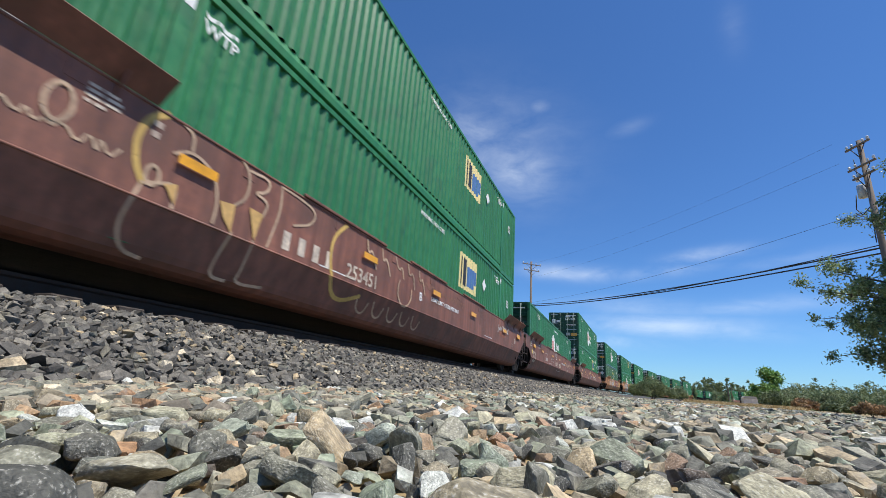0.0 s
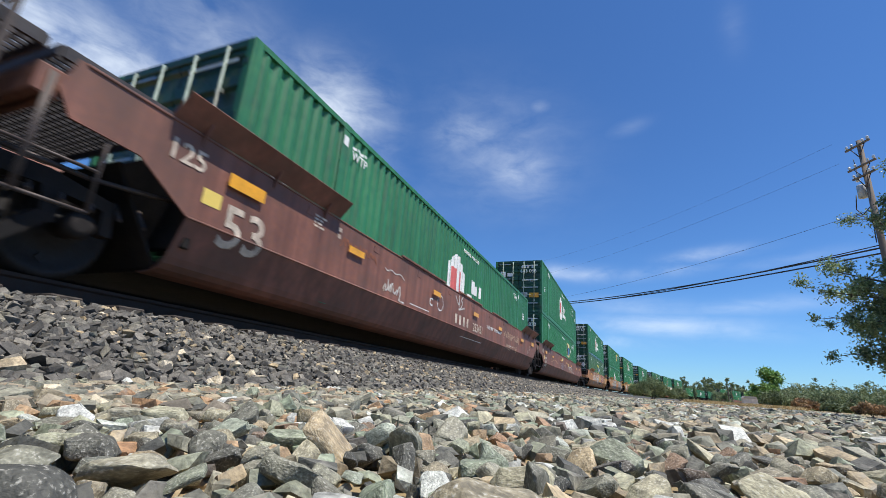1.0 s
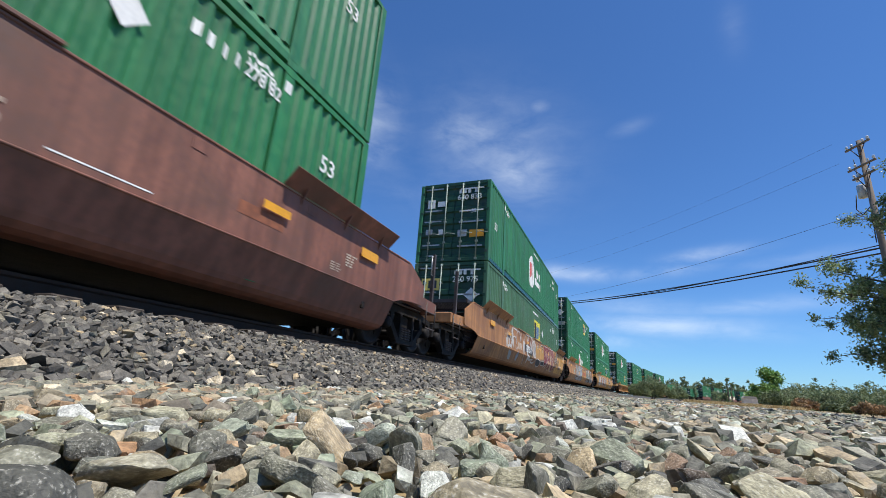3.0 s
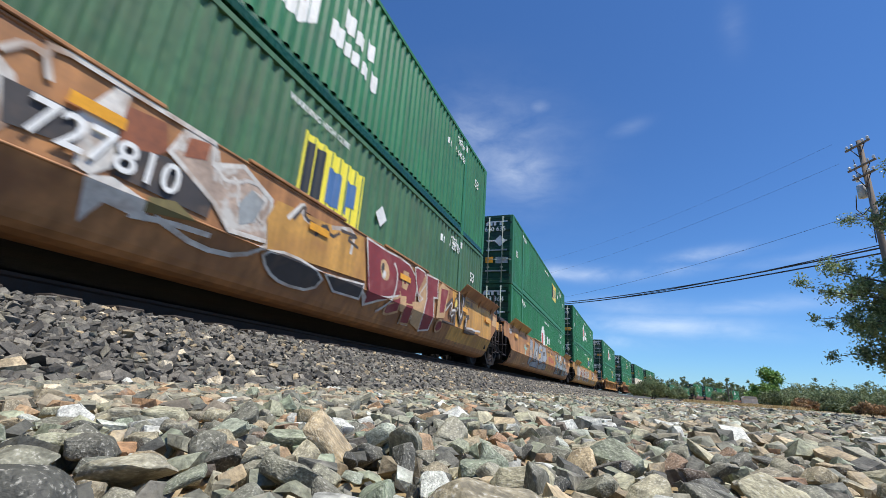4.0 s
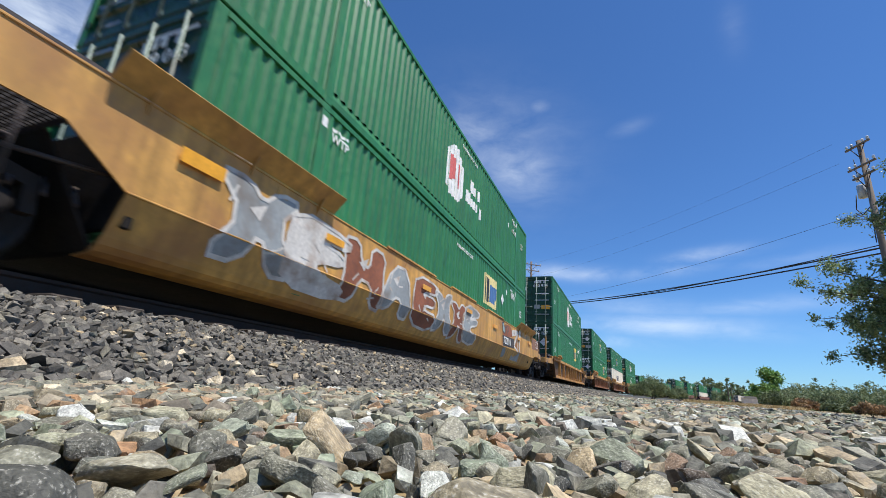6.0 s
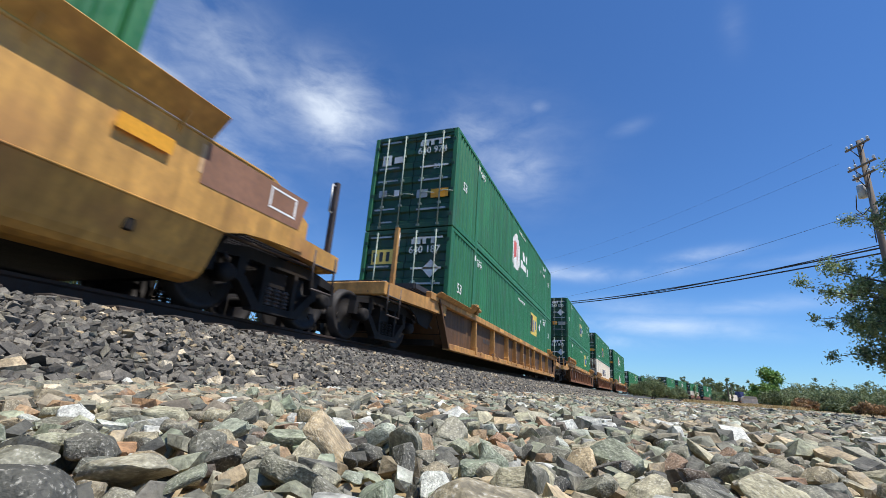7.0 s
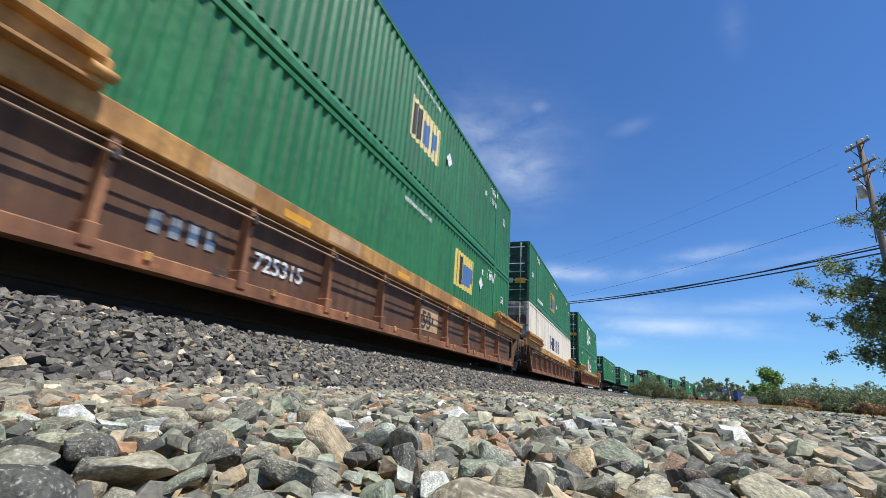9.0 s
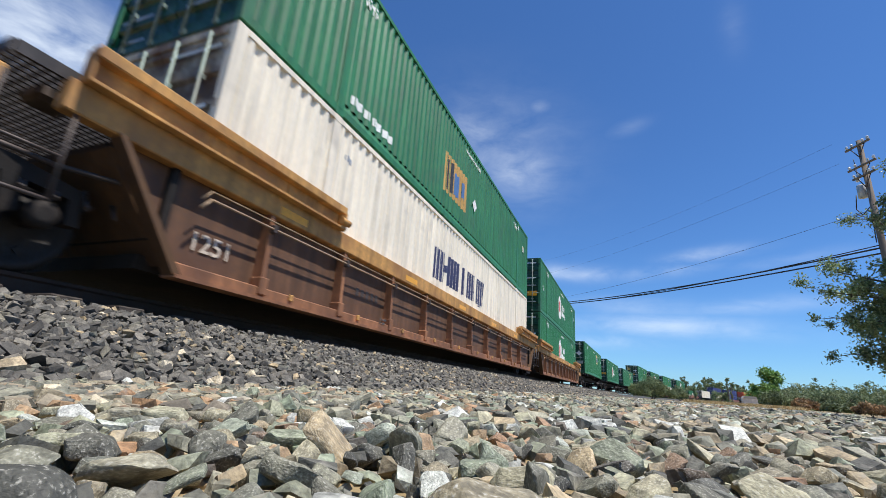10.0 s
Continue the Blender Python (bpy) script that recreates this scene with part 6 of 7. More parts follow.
TOE_ALL = material("tan_fines", (0.3, 0.25, 0.18), 0.8, vary=0.35, scale=30, fine=160, bump=0.5, random_by="island", ramp=TOE_MIX, bump_dist=0.004)


def make_ground():
    rings = [0.0, 1, 2, 4, 7, 12, 20, 32, 50, 80, 130, 220, 400, 800, 1600, 3000]
    bm = bmesh.new()
    n = 72
    prev = [bm.verts.new((0, 0, -0.012))]
    for r in rings[1:]:
        cur = []
        for i in range(n):
            a = 2 * math.pi * i / n
            x, y = r * math.cos(a), r * math.sin(a)
            bump = 0.0 if r < 14 else 0.35 * noise.noise((x * 0.02, y * 0.02, 0)) * min((r - 14) / 60, 1)
            cur.append(bm.verts.new((x, y, -0.012 + min(bump, 0.15) - (0.1 if r > 14 else 0))))
        for i in range(n):
            j = (i + 1) % n
            if len(prev) == 1:
                bm.faces.new((prev[0], cur[i], cur[j]))
            else:
                bm.faces.new((prev[i], cur[i], cur[j], prev[j]))
        prev = cur
    g = part("ground", bm, SOIL, None)
    return tagged(g, "dry yellow grass and gravel ground", "ground", kind="structure")


TOE, CREST = 3.35, 1.62
CREST_Z = -0.265                               # below the rail top


def bank_height(u):
    """Height over the rail top of the ballast's face u metres from the line's centre."""
    f = min(max((TOE - abs(u)) / (TOE - CREST), 0.0), 1.0)
    low = -ZR - 0.02
    return low + (CREST_Z - low) * (f ** 1.05)


def sweep(name, outline, s_list, mat):
    bm = bmesh.new()
    prev = None
    for s in s_list:
        cur = [bm.verts.new(track(s, u, z)) for u, z in outline]
        if prev:
            for i in range(len(outline) - 1):
                bm.faces.new((prev[i], prev[i + 1], cur[i + 1], cur[i]))
        else:
            bm.faces.new(cur)
        prev = cur
    bm.faces.new(prev[::-1])
    bmesh.ops.recalc_face_normals(bm, faces=bm.faces)
    return part(name, bm, mat, None)


LINE_S = [-30 + 5 * k for k in range(126)]


def make_line():
    us = [-4.2, -CREST, -0.6, 0.6, CREST, 2.0, 2.5, 3.0, TOE, TOE + 0.1]
    out = [(-4.2, -0.78)] + [(u, bank_height(u) - 0.03) for u in us[1:-1]] + [(TOE + 0.1, -0.78), (-4.2, -0.78)]
    tagged(sweep("ballast_bank", out, LINE_S, GRIT_SHADED), "dark crushed stone ballast bank under the track", "ballast", kind="structure")
    for sg in (-1, 1):
        c = sg * 0.754
        prof = [(-0.07, -0.17), (0.07, -0.17), (0.07, -0.155), (0.012, -0.135), (0.012, -0.045), (0.036, -0.03), (0.036, 0.0), (-0.036, 0.0), (-0.036, -0.03), (-0.012, -0.045), (-0.012, -0.135), (-0.07, -0.155), (-0.07, -0.17)]
        tagged(sweep("rail", [(c + a, b - 0.001) for a, b in prof], LINE_S, RAIL_RUST_SHADED), "rusty steel rail with a worn head", "rail", kind="structure")
    me = mesh_of(a_box(-1.3, 1.3, -0.11, 0.11, -0.34, -0.165, bev=0.01), "tie")
    ties = tagged(new("ties"), "dark timber ties under the rails", "ties", kind="structure")
    wood = material("creosoted_tie", (0.055, 0.042, 0.033), 0.85, vary=0.35, scale=5, fine=40, bump=0.4, stretch=(0.3, 3, 3))
    for k in range(140):
        s = -2 + k * 0.5
        t = part("tie", me, wood, ties)
        p = track(s)
        t.matrix_world = pose(p.x, p.y, p.z, 0, 0, heading(s))


def stone_mesh(seed, n, flat):
    """A crushed stone: a skewed block with broken corners."""
    r = random.Random(seed)
    bm = bmesh.new()
    sx, sy = r.uniform(-.35, .35), r.uniform(-.35, .35)
    wy = r.uniform(0.6, 0.95)
    top = r.uniform(0.65, 1.05)
    for x in (-1, 1):
        for y in (-1, 1):
            for z in (-1, 1):
                k = top if z > 0 else 1.0
                px, py, pz = x * k * r.uniform(.6, 1.05), y * wy * k * r.uniform(.6, 1.05), z * flat * r.uniform(.55, 1.1)
                if n > 12 or r.random() < 0.3:      # break the corner into two
                    bm.verts.new((px * 0.98 + sx * pz, py * 0.72 + sy * pz, pz))
                    bm.verts.new((px * 0.72 + sx * pz, py * 0.98 + sy * pz, pz * 0.82))
                else:
                    bm.verts.new((px + sx * pz, py + sy * pz, pz))
    for _ in range(n // 4):
        v = Vector((r.gauss(0, 1), r.gauss(0, 1), r.gauss(0, 1))).normalized()
        bm.verts.new((v.x * 1.02, v.y * wy * 1.02, v.z * flat * 1.02))
    res = bmesh.ops.convex_hull(bm, input=bm.verts)
    bmesh.ops.delete(bm, geom=[g for g in res["geom_interior"] if isinstance(g, bmesh.types.BMVert)], context='VERTS')
    bmesh.ops.triangulate(bm, faces=bm.faces)
    if n > 12:
        bmesh.ops.dissolve_limit(bm, angle_limit=radians(17), verts=bm.verts, edges=bm.edges)
        bmesh.ops.bevel(bm, geom=bm.edges[:], offset=0.07, segments=1, affect='EDGES')
        bmesh.ops.triangulate(bm, faces=bm.faces)
        # broken, uneven faces on the nearest stones
        bmesh.ops.subdivide_edges(bm, edges=bm.edges[:], cuts=1, use_grid_fill=True)
        for v in bm.verts:
            d = noise.noise_vector(v.co * 1.7 + Vector((seed, 0, 0))) * 0.13 + noise.noise_vector(v.co * 4.5 + Vector((0, seed, 0))) * 0.06
            v.co += d
        bmesh.ops.smooth_vert(bm, verts=bm.verts, factor=0.30, use_axis_x=True, use_axis_y=True, use_axis_z=True)
        bmesh.ops.triangulate(bm, faces=bm.faces)
        for f in bm.faces:
            f.smooth = True
        for e in bm.edges:
            e.smooth = e.calc_face_angle(0.0) < radians(24)
    me = mesh_of(bm, "stone")
    co = np.zeros(len(me.vertices) * 3)
    me.vertices.foreach_get("co", co)
    tri = np.zeros(len(me.polygons) * 3, int)
    me.polygons.foreach_get("vertices", tri)
    return me, co.reshape(-1, 3), tri.reshape(-1, 3)


def joined(name, coords, tris, mat, label, category):
    me = bpy.data.meshes.new(name)
    co, tr = np.concatenate(coords), np.concatenate(tris)
    me.vertices.add(len(co))
    me.vertices.foreach_set("co", co.ravel())
    me.loops.add(tr.size)
    me.loops.foreach_set("vertex_index", tr.ravel())
    me.polygons.add(len(tr))
    me.polygons.foreach_set("loop_start", np.arange(0, tr.size, 3))
    me.polygons.foreach_set("use_smooth", np.zeros(len(tr), bool))
    me.update(calc_edges=True)
    me.materials.append(mat)
    return tagged(new(name, me), label, category, kind="stuff")


def scatter(name, places, shapes, mat, label, category, seed, tilt=0.45, flat=1.0):
    """places: rows of x, y, z, half size, lean. One mesh of many stones."""
    r = np.random.RandomState(seed)
    coords, tris, base = [], [], 0
    for x, y, z, h, lean in places:
        _, co, tr = shapes[r.randint(len(shapes))]
        a, b, c = r.uniform(0, 6.283), r.normal(0, tilt) + lean, r.normal(0, tilt)
        ca, sa, cb, sb, cc, sc = math.cos(a), math.sin(a), math.cos(b), math.sin(b), math.cos(c), math.sin(c)
        m = np.array([[ca, -sa, 0], [sa, ca, 0], [0, 0, 1]]).T @ np.array([[1, 0, 0], [0, cc, sc], [0, -sc, cc]]) @ np.array([[cb, 0, -sb], [0, 1, 0], [sb, 0, cb]])
        coords.append((co * (h, h * r.uniform(0.75, 1.1), h * flat * r.uniform(0.7, 1.15))) @ m + (x, y, z))
        tris.append(tr + base)
        base += len(co)
    return joined(name, coords, tris, mat, label, category)


def lateral(x, y):
    """Distance from the line's centre, towards the camera's side, and place along it."""
    if y < YC:
        return x - XC, y
    dx, dy = XC + RC - x, y - YC
    return RC - math.hypot(dx, dy), YC + RC * math.atan2(dy, dx)


def make_stones():
    r = np.random.RandomState(3)
    fine = [stone_mesh(100 + k, 16, 0.60) for k in range(40)]
    rough = [stone_mesh(200 + k, 12, 0.55) for k in range(40)]
    # the nearest stones, each its own piece
    bed = tagged(new("gravel_bed"), "loose mixed grey, green and tan stones", "gravel", kind="structure")
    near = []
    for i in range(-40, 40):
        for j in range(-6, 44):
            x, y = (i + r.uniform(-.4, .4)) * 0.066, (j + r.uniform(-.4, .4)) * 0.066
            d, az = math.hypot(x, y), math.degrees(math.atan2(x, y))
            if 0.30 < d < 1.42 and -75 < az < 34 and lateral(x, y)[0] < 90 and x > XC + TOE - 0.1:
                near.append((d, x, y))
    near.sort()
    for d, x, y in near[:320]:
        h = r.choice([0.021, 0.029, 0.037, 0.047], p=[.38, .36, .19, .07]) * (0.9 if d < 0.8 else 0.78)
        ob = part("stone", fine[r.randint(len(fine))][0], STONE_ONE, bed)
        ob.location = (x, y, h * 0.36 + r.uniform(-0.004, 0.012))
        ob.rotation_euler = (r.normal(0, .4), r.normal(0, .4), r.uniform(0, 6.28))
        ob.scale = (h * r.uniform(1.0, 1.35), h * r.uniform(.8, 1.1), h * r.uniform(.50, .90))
    edge = near[min(320, len(near)) - 1][0]
    # mixed gravel further out, filling stones between
    P = []

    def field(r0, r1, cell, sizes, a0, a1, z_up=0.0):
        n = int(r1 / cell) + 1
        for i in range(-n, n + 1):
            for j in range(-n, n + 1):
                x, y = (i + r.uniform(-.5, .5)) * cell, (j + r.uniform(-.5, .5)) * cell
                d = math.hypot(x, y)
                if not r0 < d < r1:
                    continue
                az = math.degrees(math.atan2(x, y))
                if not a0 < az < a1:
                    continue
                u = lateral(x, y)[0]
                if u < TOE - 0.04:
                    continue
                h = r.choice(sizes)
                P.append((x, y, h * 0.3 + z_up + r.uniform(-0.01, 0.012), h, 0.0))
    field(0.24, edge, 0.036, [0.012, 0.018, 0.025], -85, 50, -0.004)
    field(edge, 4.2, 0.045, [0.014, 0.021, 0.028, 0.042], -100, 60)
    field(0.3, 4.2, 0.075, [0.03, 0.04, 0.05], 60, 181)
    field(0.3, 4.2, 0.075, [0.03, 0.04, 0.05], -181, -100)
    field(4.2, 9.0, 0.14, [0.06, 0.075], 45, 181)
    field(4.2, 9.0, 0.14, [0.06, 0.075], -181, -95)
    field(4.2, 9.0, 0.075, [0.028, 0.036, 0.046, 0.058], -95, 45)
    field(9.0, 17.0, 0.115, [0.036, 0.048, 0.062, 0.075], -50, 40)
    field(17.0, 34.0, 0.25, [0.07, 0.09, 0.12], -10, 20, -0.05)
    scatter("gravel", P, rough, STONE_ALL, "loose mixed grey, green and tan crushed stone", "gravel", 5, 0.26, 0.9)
    # tan fines and chips that have gathered along the bank's toe
    F = []
    for _ in range(8000):
        s = r.uniform(0.0, 4.0) ** 2
        u = TOE - 0.05 + abs(r.normal(0.45, 0.40))
        h = r.choice([0.012, 0.017, 0.024, 0.032]) * (1 + s * 0.03)
        if math.hypot(XC + u, s) > 1.2:
            F.append((XC + u, s, max(ZR + bank_height(u), 0.0) + h * 0.25 + r.uniform(0.0, 0.02), h, 0.0))
    scatter("stone_chips", F, rough, TOE_ALL, "tan and rust-coloured stone chips at the ballast toe", "gravel", 9, 0.22, 0.75)
    # the bank's grey ballast
    B = []

    def bank(s0, s1, cell, sizes):
        s = s0
        while s < s1:
            u = 1.35
            while u < TOE + 0.22:
                uu, ss = u + r.uniform(-.5, .5) * cell, s + r.uniform(-.5, .5) * cell
                h = r.choice(sizes)
                p = track(ss, uu, bank_height(uu) + h * 0.22 + r.uniform(-0.012, 0.02))
                B.append((p.x, p.y, p.z, h, 0.0))
                u += cell
            s += cell
    bank(0.2, 9.0, 0.042, [0.012, 0.017, 0.022, 0.028, 0.036, 0.044])
    bank(9.0, 22.0, 0.060, [0.020, 0.028, 0.038, 0.048])
    bank(22.0, 70.0, 0.15, [0.07, 0.085, 0.10])
    bank(-4.0, 0.2, 0.09, [0.045, 0.055, 0.065])
    bank(-14.0, -4.0, 0.13, [0.06, 0.075, 0.09])
    scatter("ballast", B, rough, BANK_ALL, "dark grey crushed stone ballast on the bank", "ballast", 6)


make_ground()
make_line()


# ---- plants ----
LEAF_OAK = material("oak_leaf", (0.112, 0.173, 0.057), 0.38, vary=0.4, scale=1.5, fine=8, bump=0.0, random_by="island", ramp=[(0, (0.105, 0.155, 0.075)), (0.5, (0.205, 0.275, 0.125)), (1, (0.36, 0.41, 0.22))], translucent=0.3)
LEAF_BUSH = material("bush_leaf", (0.130, 0.169, 0.067), 0.6, vary=0.35, scale=0.8, fine=6, bump=0.0, random_by="island", ramp=[(0, (0.086, 0.124, 0.057)), (0.5, (0.151, 0.198, 0.087)), (1, (0.259, 0.293, 0.135))], translucent=0.2)
LEAF_BRIGHT = material("bright_leaf", (0.153, 0.272, 0.051), 0.55, vary=0.35, scale=0.8, fine=6, bump=0.0, random_by="island", ramp=[(0, (0.085, 0.170, 0.043)), (0.5, (0.170, 0.306, 0.068)), (1, (0.289, 0.425, 0.119))], translucent=0.3)
LEAF_DRY = material("dry_brush", (0.325, 0.195, 0.091), 0.8, vary=0.35, scale=0.8, fine=6, bump=0.0, random_by="island", ramp=[(0, (0.169, 0.130, 0.065)), (0.6, (0.338, 0.208, 0.098)), (1, (0.468, 0.286, 0.156))], translucent=0.2)
STRAW = material("dry_straw", (0.42, 0.31, 0.14), 0.8, vary=0.3, scale=0.8, fine=6, bump=0.0, random_by="island", ramp=[(0, (0.28, 0.20, 0.09)), (0.6, (0.44, 0.33, 0.16)), (1, (0.55, 0.45, 0.25))], translucent=0.2)
BARK = material("grey_bark", (0.12, 0.10, 0.08), 0.9, vary=0.4, scale=6, fine=40, bump=0.5, stretch=(1, 1, 0.3))


def leaf_cloud(centres, radii, count, size, seed, shell=0.5, squash=1.0):
    """Leaf blades scattered through blobs: arrays of verts and triangles."""
    r = np.random.RandomState(seed)
    centres, radii = np.array(centres, float), np.array(radii, float)
    pick = r.choice(len(centres), count, p=radii ** 2 / (radii ** 2).sum())
    d = r.normal(size=(count, 3))
    d /= np.linalg.norm(d, axis=1)[:, None]
    rad = radii[pick] * (shell + (1 - shell) * r.uniform(size=count)) * (0.75 + 0.5 * r.uniform(size=count))
    d[:, 2] *= squash
    p = centres[pick] + d * rad[:, None]
    ax = r.normal(size=(count, 3))
    ax /= np.linalg.norm(ax, axis=1)[:, None]
    bx = np.cross(ax, r.normal(size=(count, 3)))
    bx /= np.linalg.norm(bx, axis=1)[:, None]
    nz = np.cross(ax, bx)
    s = size * (0.6 + 0.8 * r.uniform(size=count))[:, None]
    v = np.stack([p - ax * s, p + bx * s * 0.42 + nz * s * 0.15, p + ax * s, p - bx * s * 0.42 + nz * s * 0.15], 1).reshape(-1, 3)
    k = np.arange(count)[:, None] * 4
    t = np.concatenate([k + [0, 1, 2], k + [0, 2, 3]], 1).reshape(-1, 3)
    return v, t


def cloud_part(name, v, t, mat, parent, label=""):
    me = bpy.data.meshes.new(name)
    me.from_pydata(v.tolist(), [], t.tolist())
    return part(name, me, mat, parent, label)


def limb(bm, pts, r0, r1, n=7):
    m = len(pts) - 1
    rings = []
    for i, p in enumerate(pts):
        p = Vector(p)
        d = (Vector(pts[min(i + 1, m)]) - Vector(pts[max(i - 1, 0)])).normalized()
        q = d.to_track_quat("Z", "Y").to_matrix()
        r = r0 + (r1 - r0) * i / m
        rings.append([bm.verts.new(p + q @ Vector((r * math.cos(2 * math.pi * k / n), r * math.sin(2 * math.pi * k / n), 0))) for k in range(n)])
    for a, b in zip(rings, rings[1:]):
        for k in range(n):
            j = (k + 1) % n
            bm.faces.new((a[k], a[j], b[j], b[k])).smooth = True
    bm.faces.new(rings[-1])
    return bm


def make_oak():
    """Small oak beside the gravel, its trunk just out of sight."""
    tree = thing("oak_tree", "small oak with sparse dark green leaves beside the gravel", "tree")
    base = Vector((4.75, 9.0, 0.0))
    left, fwd = Vector((-0.906, 0.423, 0)), Vector((0.423, 0.906, 0))
    part("trunk", limb(bmesh.new(), [base + Vector((0, 0, -0.1)), base + left * 0.05 + Vector((0, 0, 1.0)), base + left * -0.06 + Vector((0, 0, 2.1)), base + Vector((0.1, 0.1, 3.4)), base + Vector((0.15, 0.2, 4.6))], 0.13, 0.04), BARK, tree)
    r = random.Random(12)
    # lateral reach, height and depth of each bough's tip, and its fullness
    tips = [(1.98, 2.20, 0.1, .7), (1.62, 2.42, -.3, .9), (1.30, 2.25, .2, 1.3), (0.95, 2.45, 0, 1.5), (0.6, 2.2, .3, 1.7), (0.7, 2.7, -.2, 1.1), (1.35, 3.55, .1, .5), (1.0, 3.48, -.2, .7), (0.62, 3.3, .2, .9), (1.55, 1.72, .1, .7), (1.2, 1.62, -.2, 1.0),
            (0.85, 1.85, .2, 1.3), (0.55, 1.6, 0, 1.5), (1.45, 1.08, 0.1, .8), (1.15, 1.16, .3, 1.1), (0.8, 1.0, -.1, 1.3), (0.5, 1.15, .2, 1.5), (0.6, 0.62, 0, .8), (0.35, 0.75, .2, 1.0), (-.3, 2.4, .4, 2), (-.9, 2.9, -.3, 2), (-.5, 3.8, .3, 2), (.1, 4.4, 0, 2), (-.8, 1.7, .2, 1.8), (.2, 3.0, .5, 1.7), (-.2, 4.9, .2, 1.6),
            (1.25, 2.0, .25, 1.1), (0.98, 2.12, -.25, 1.3), (0.72, 1.95, .1, 1.6), (0.9, 1.42, .15, 1.2), (0.62, 1.35, -.2, 1.5), (0.38, 1.9, .2, 1.8), (0.36, 2.45, -.1, 1.7), (0.3, 1.3, .1, 1.6), (0.42, 0.9, -.15, 1.2), (0.3, 2.85, .1, 1.3)]
    for a, z, b, full in tips:
        if a > 0.4 and z > 2.0:
            a = a - 0.32 if z < 3 else a - 0.42
        tip = base + left * a + fwd * b + Vector((0, 0, z))
        root = base + Vector((0, 0, max(z * 0.72, 0.5)))
        mid = (root + tip) / 2 + Vector((r.uniform(-.1, .1), r.uniform(-.1, .1), r.uniform(0, .15)))
        bm = limb(bmesh.new(), [root, mid, tip], 0.028, 0.006, 6)
        cs, rs = [], []
        for k in range(6):
            f = 0.45 + 0.6 * k / 5
            p = root.lerp(tip, f) + Vector((r.uniform(-.16, .16), r.uniform(-.16, .16), r.uniform(-.13, .13)))
            limb(bm, [root.lerp(tip, f * 0.9), p], 0.006, 0.003, 4)
            cs.append(p)
            rs.append(r.uniform(0.10, 0.27))
        part("bough", bm, BARK, tree)
        v, t = leaf_cloud([tuple(c) for c in cs], rs, int(1350 * full), 0.030, int(a * 100 + z * 1000) % 9999, 0.1)
        cloud_part("foliage", v, t, LEAF_OAK, tree)


def make_bush(x, y, w, d, h, mat, label, count, size, seed, name="bush"):
    b = thing(name, label, "bush", "bushes beside the line")
    r = random.Random(seed)
    cs, rs = [], []
    for k in range(16):
        a = r.uniform(0, 6.28)
        f = r.uniform(0, 1) ** 0.6
        cx, cy = x + math.cos(a) * f * w * 0.4, y + math.sin(a) * f * d * 0.4
        hh = h * (1 - 0.55 * f * f) * r.uniform(0.6, 0.95)
        cs.append((cx, cy, hh * 0.62))
        rs.append(hh * 0.42)
    v, t = leaf_cloud(cs, rs, count, size, seed, 0.55)
    v[:, 2] = np.maximum(v[:, 2], -0.1)
    cloud_part("foliage", v, t, mat, b)
    bm = bmesh.new()
    for k in range(7):
        a = k * 0.9
        limb(bm, [(x, y, -0.2), (x + math.cos(a) * w * 0.12, y + math.sin(a) * d * 0.12, h * 0.3), (x + math.cos(a) * w * 0.28, y + math.sin(a) * d * 0.28, h * 0.62)], 0.03 * h / 2, 0.008, 5)
    part("stem", bm, BARK, b)
    return b


def make_tree(x, y, h, w, mat, label, count, size, seed, low=0.3):
    tr = thing("tree", label, "tree", "trees behind the line")
    r = random.Random(seed)
    top = Vector((x + r.uniform(-.3, .3), y, h * 0.8))
    bm = limb(bmesh.new(), [(x, y, -0.3), (x + r.uniform(-.1, .1) * w, y, h * 0.35), top], 0.028 * h, 0.008 * h, 7)
    part("trunk", bm, BARK, tr)
    cs, rs = [], []
    for k in range(18):
        a, f = r.uniform(0, 6.28), r.uniform(0, 1) ** 0.6
        z = h * r.uniform(low, 0.92)
        g = 0.15 + 0.85 * math.sqrt(max(1 - ((z / h - low) / (1 - low)) ** 2, 0.0))
        c = (x + math.cos(a) * f * w * 0.42 * g, y + math.sin(a) * f * w * 0.42 * g, z)
        cs.append(c)
        rs.append(w * r.uniform(0.10, 0.19))
        part("bough", limb(bmesh.new(), [(x, y, max(z - 0.25 * h, 0.2 * h)), c], 0.008 * h, 0.002 * h, 5), BARK, tr)
    v, t = leaf_cloud(cs, rs, count, size, seed, 0.4)
    cloud_part("foliage", v, t, mat, tr)
    return tr


def polar(az, d):
    return math.sin(radians(az)) * d, math.cos(radians(az)) * d


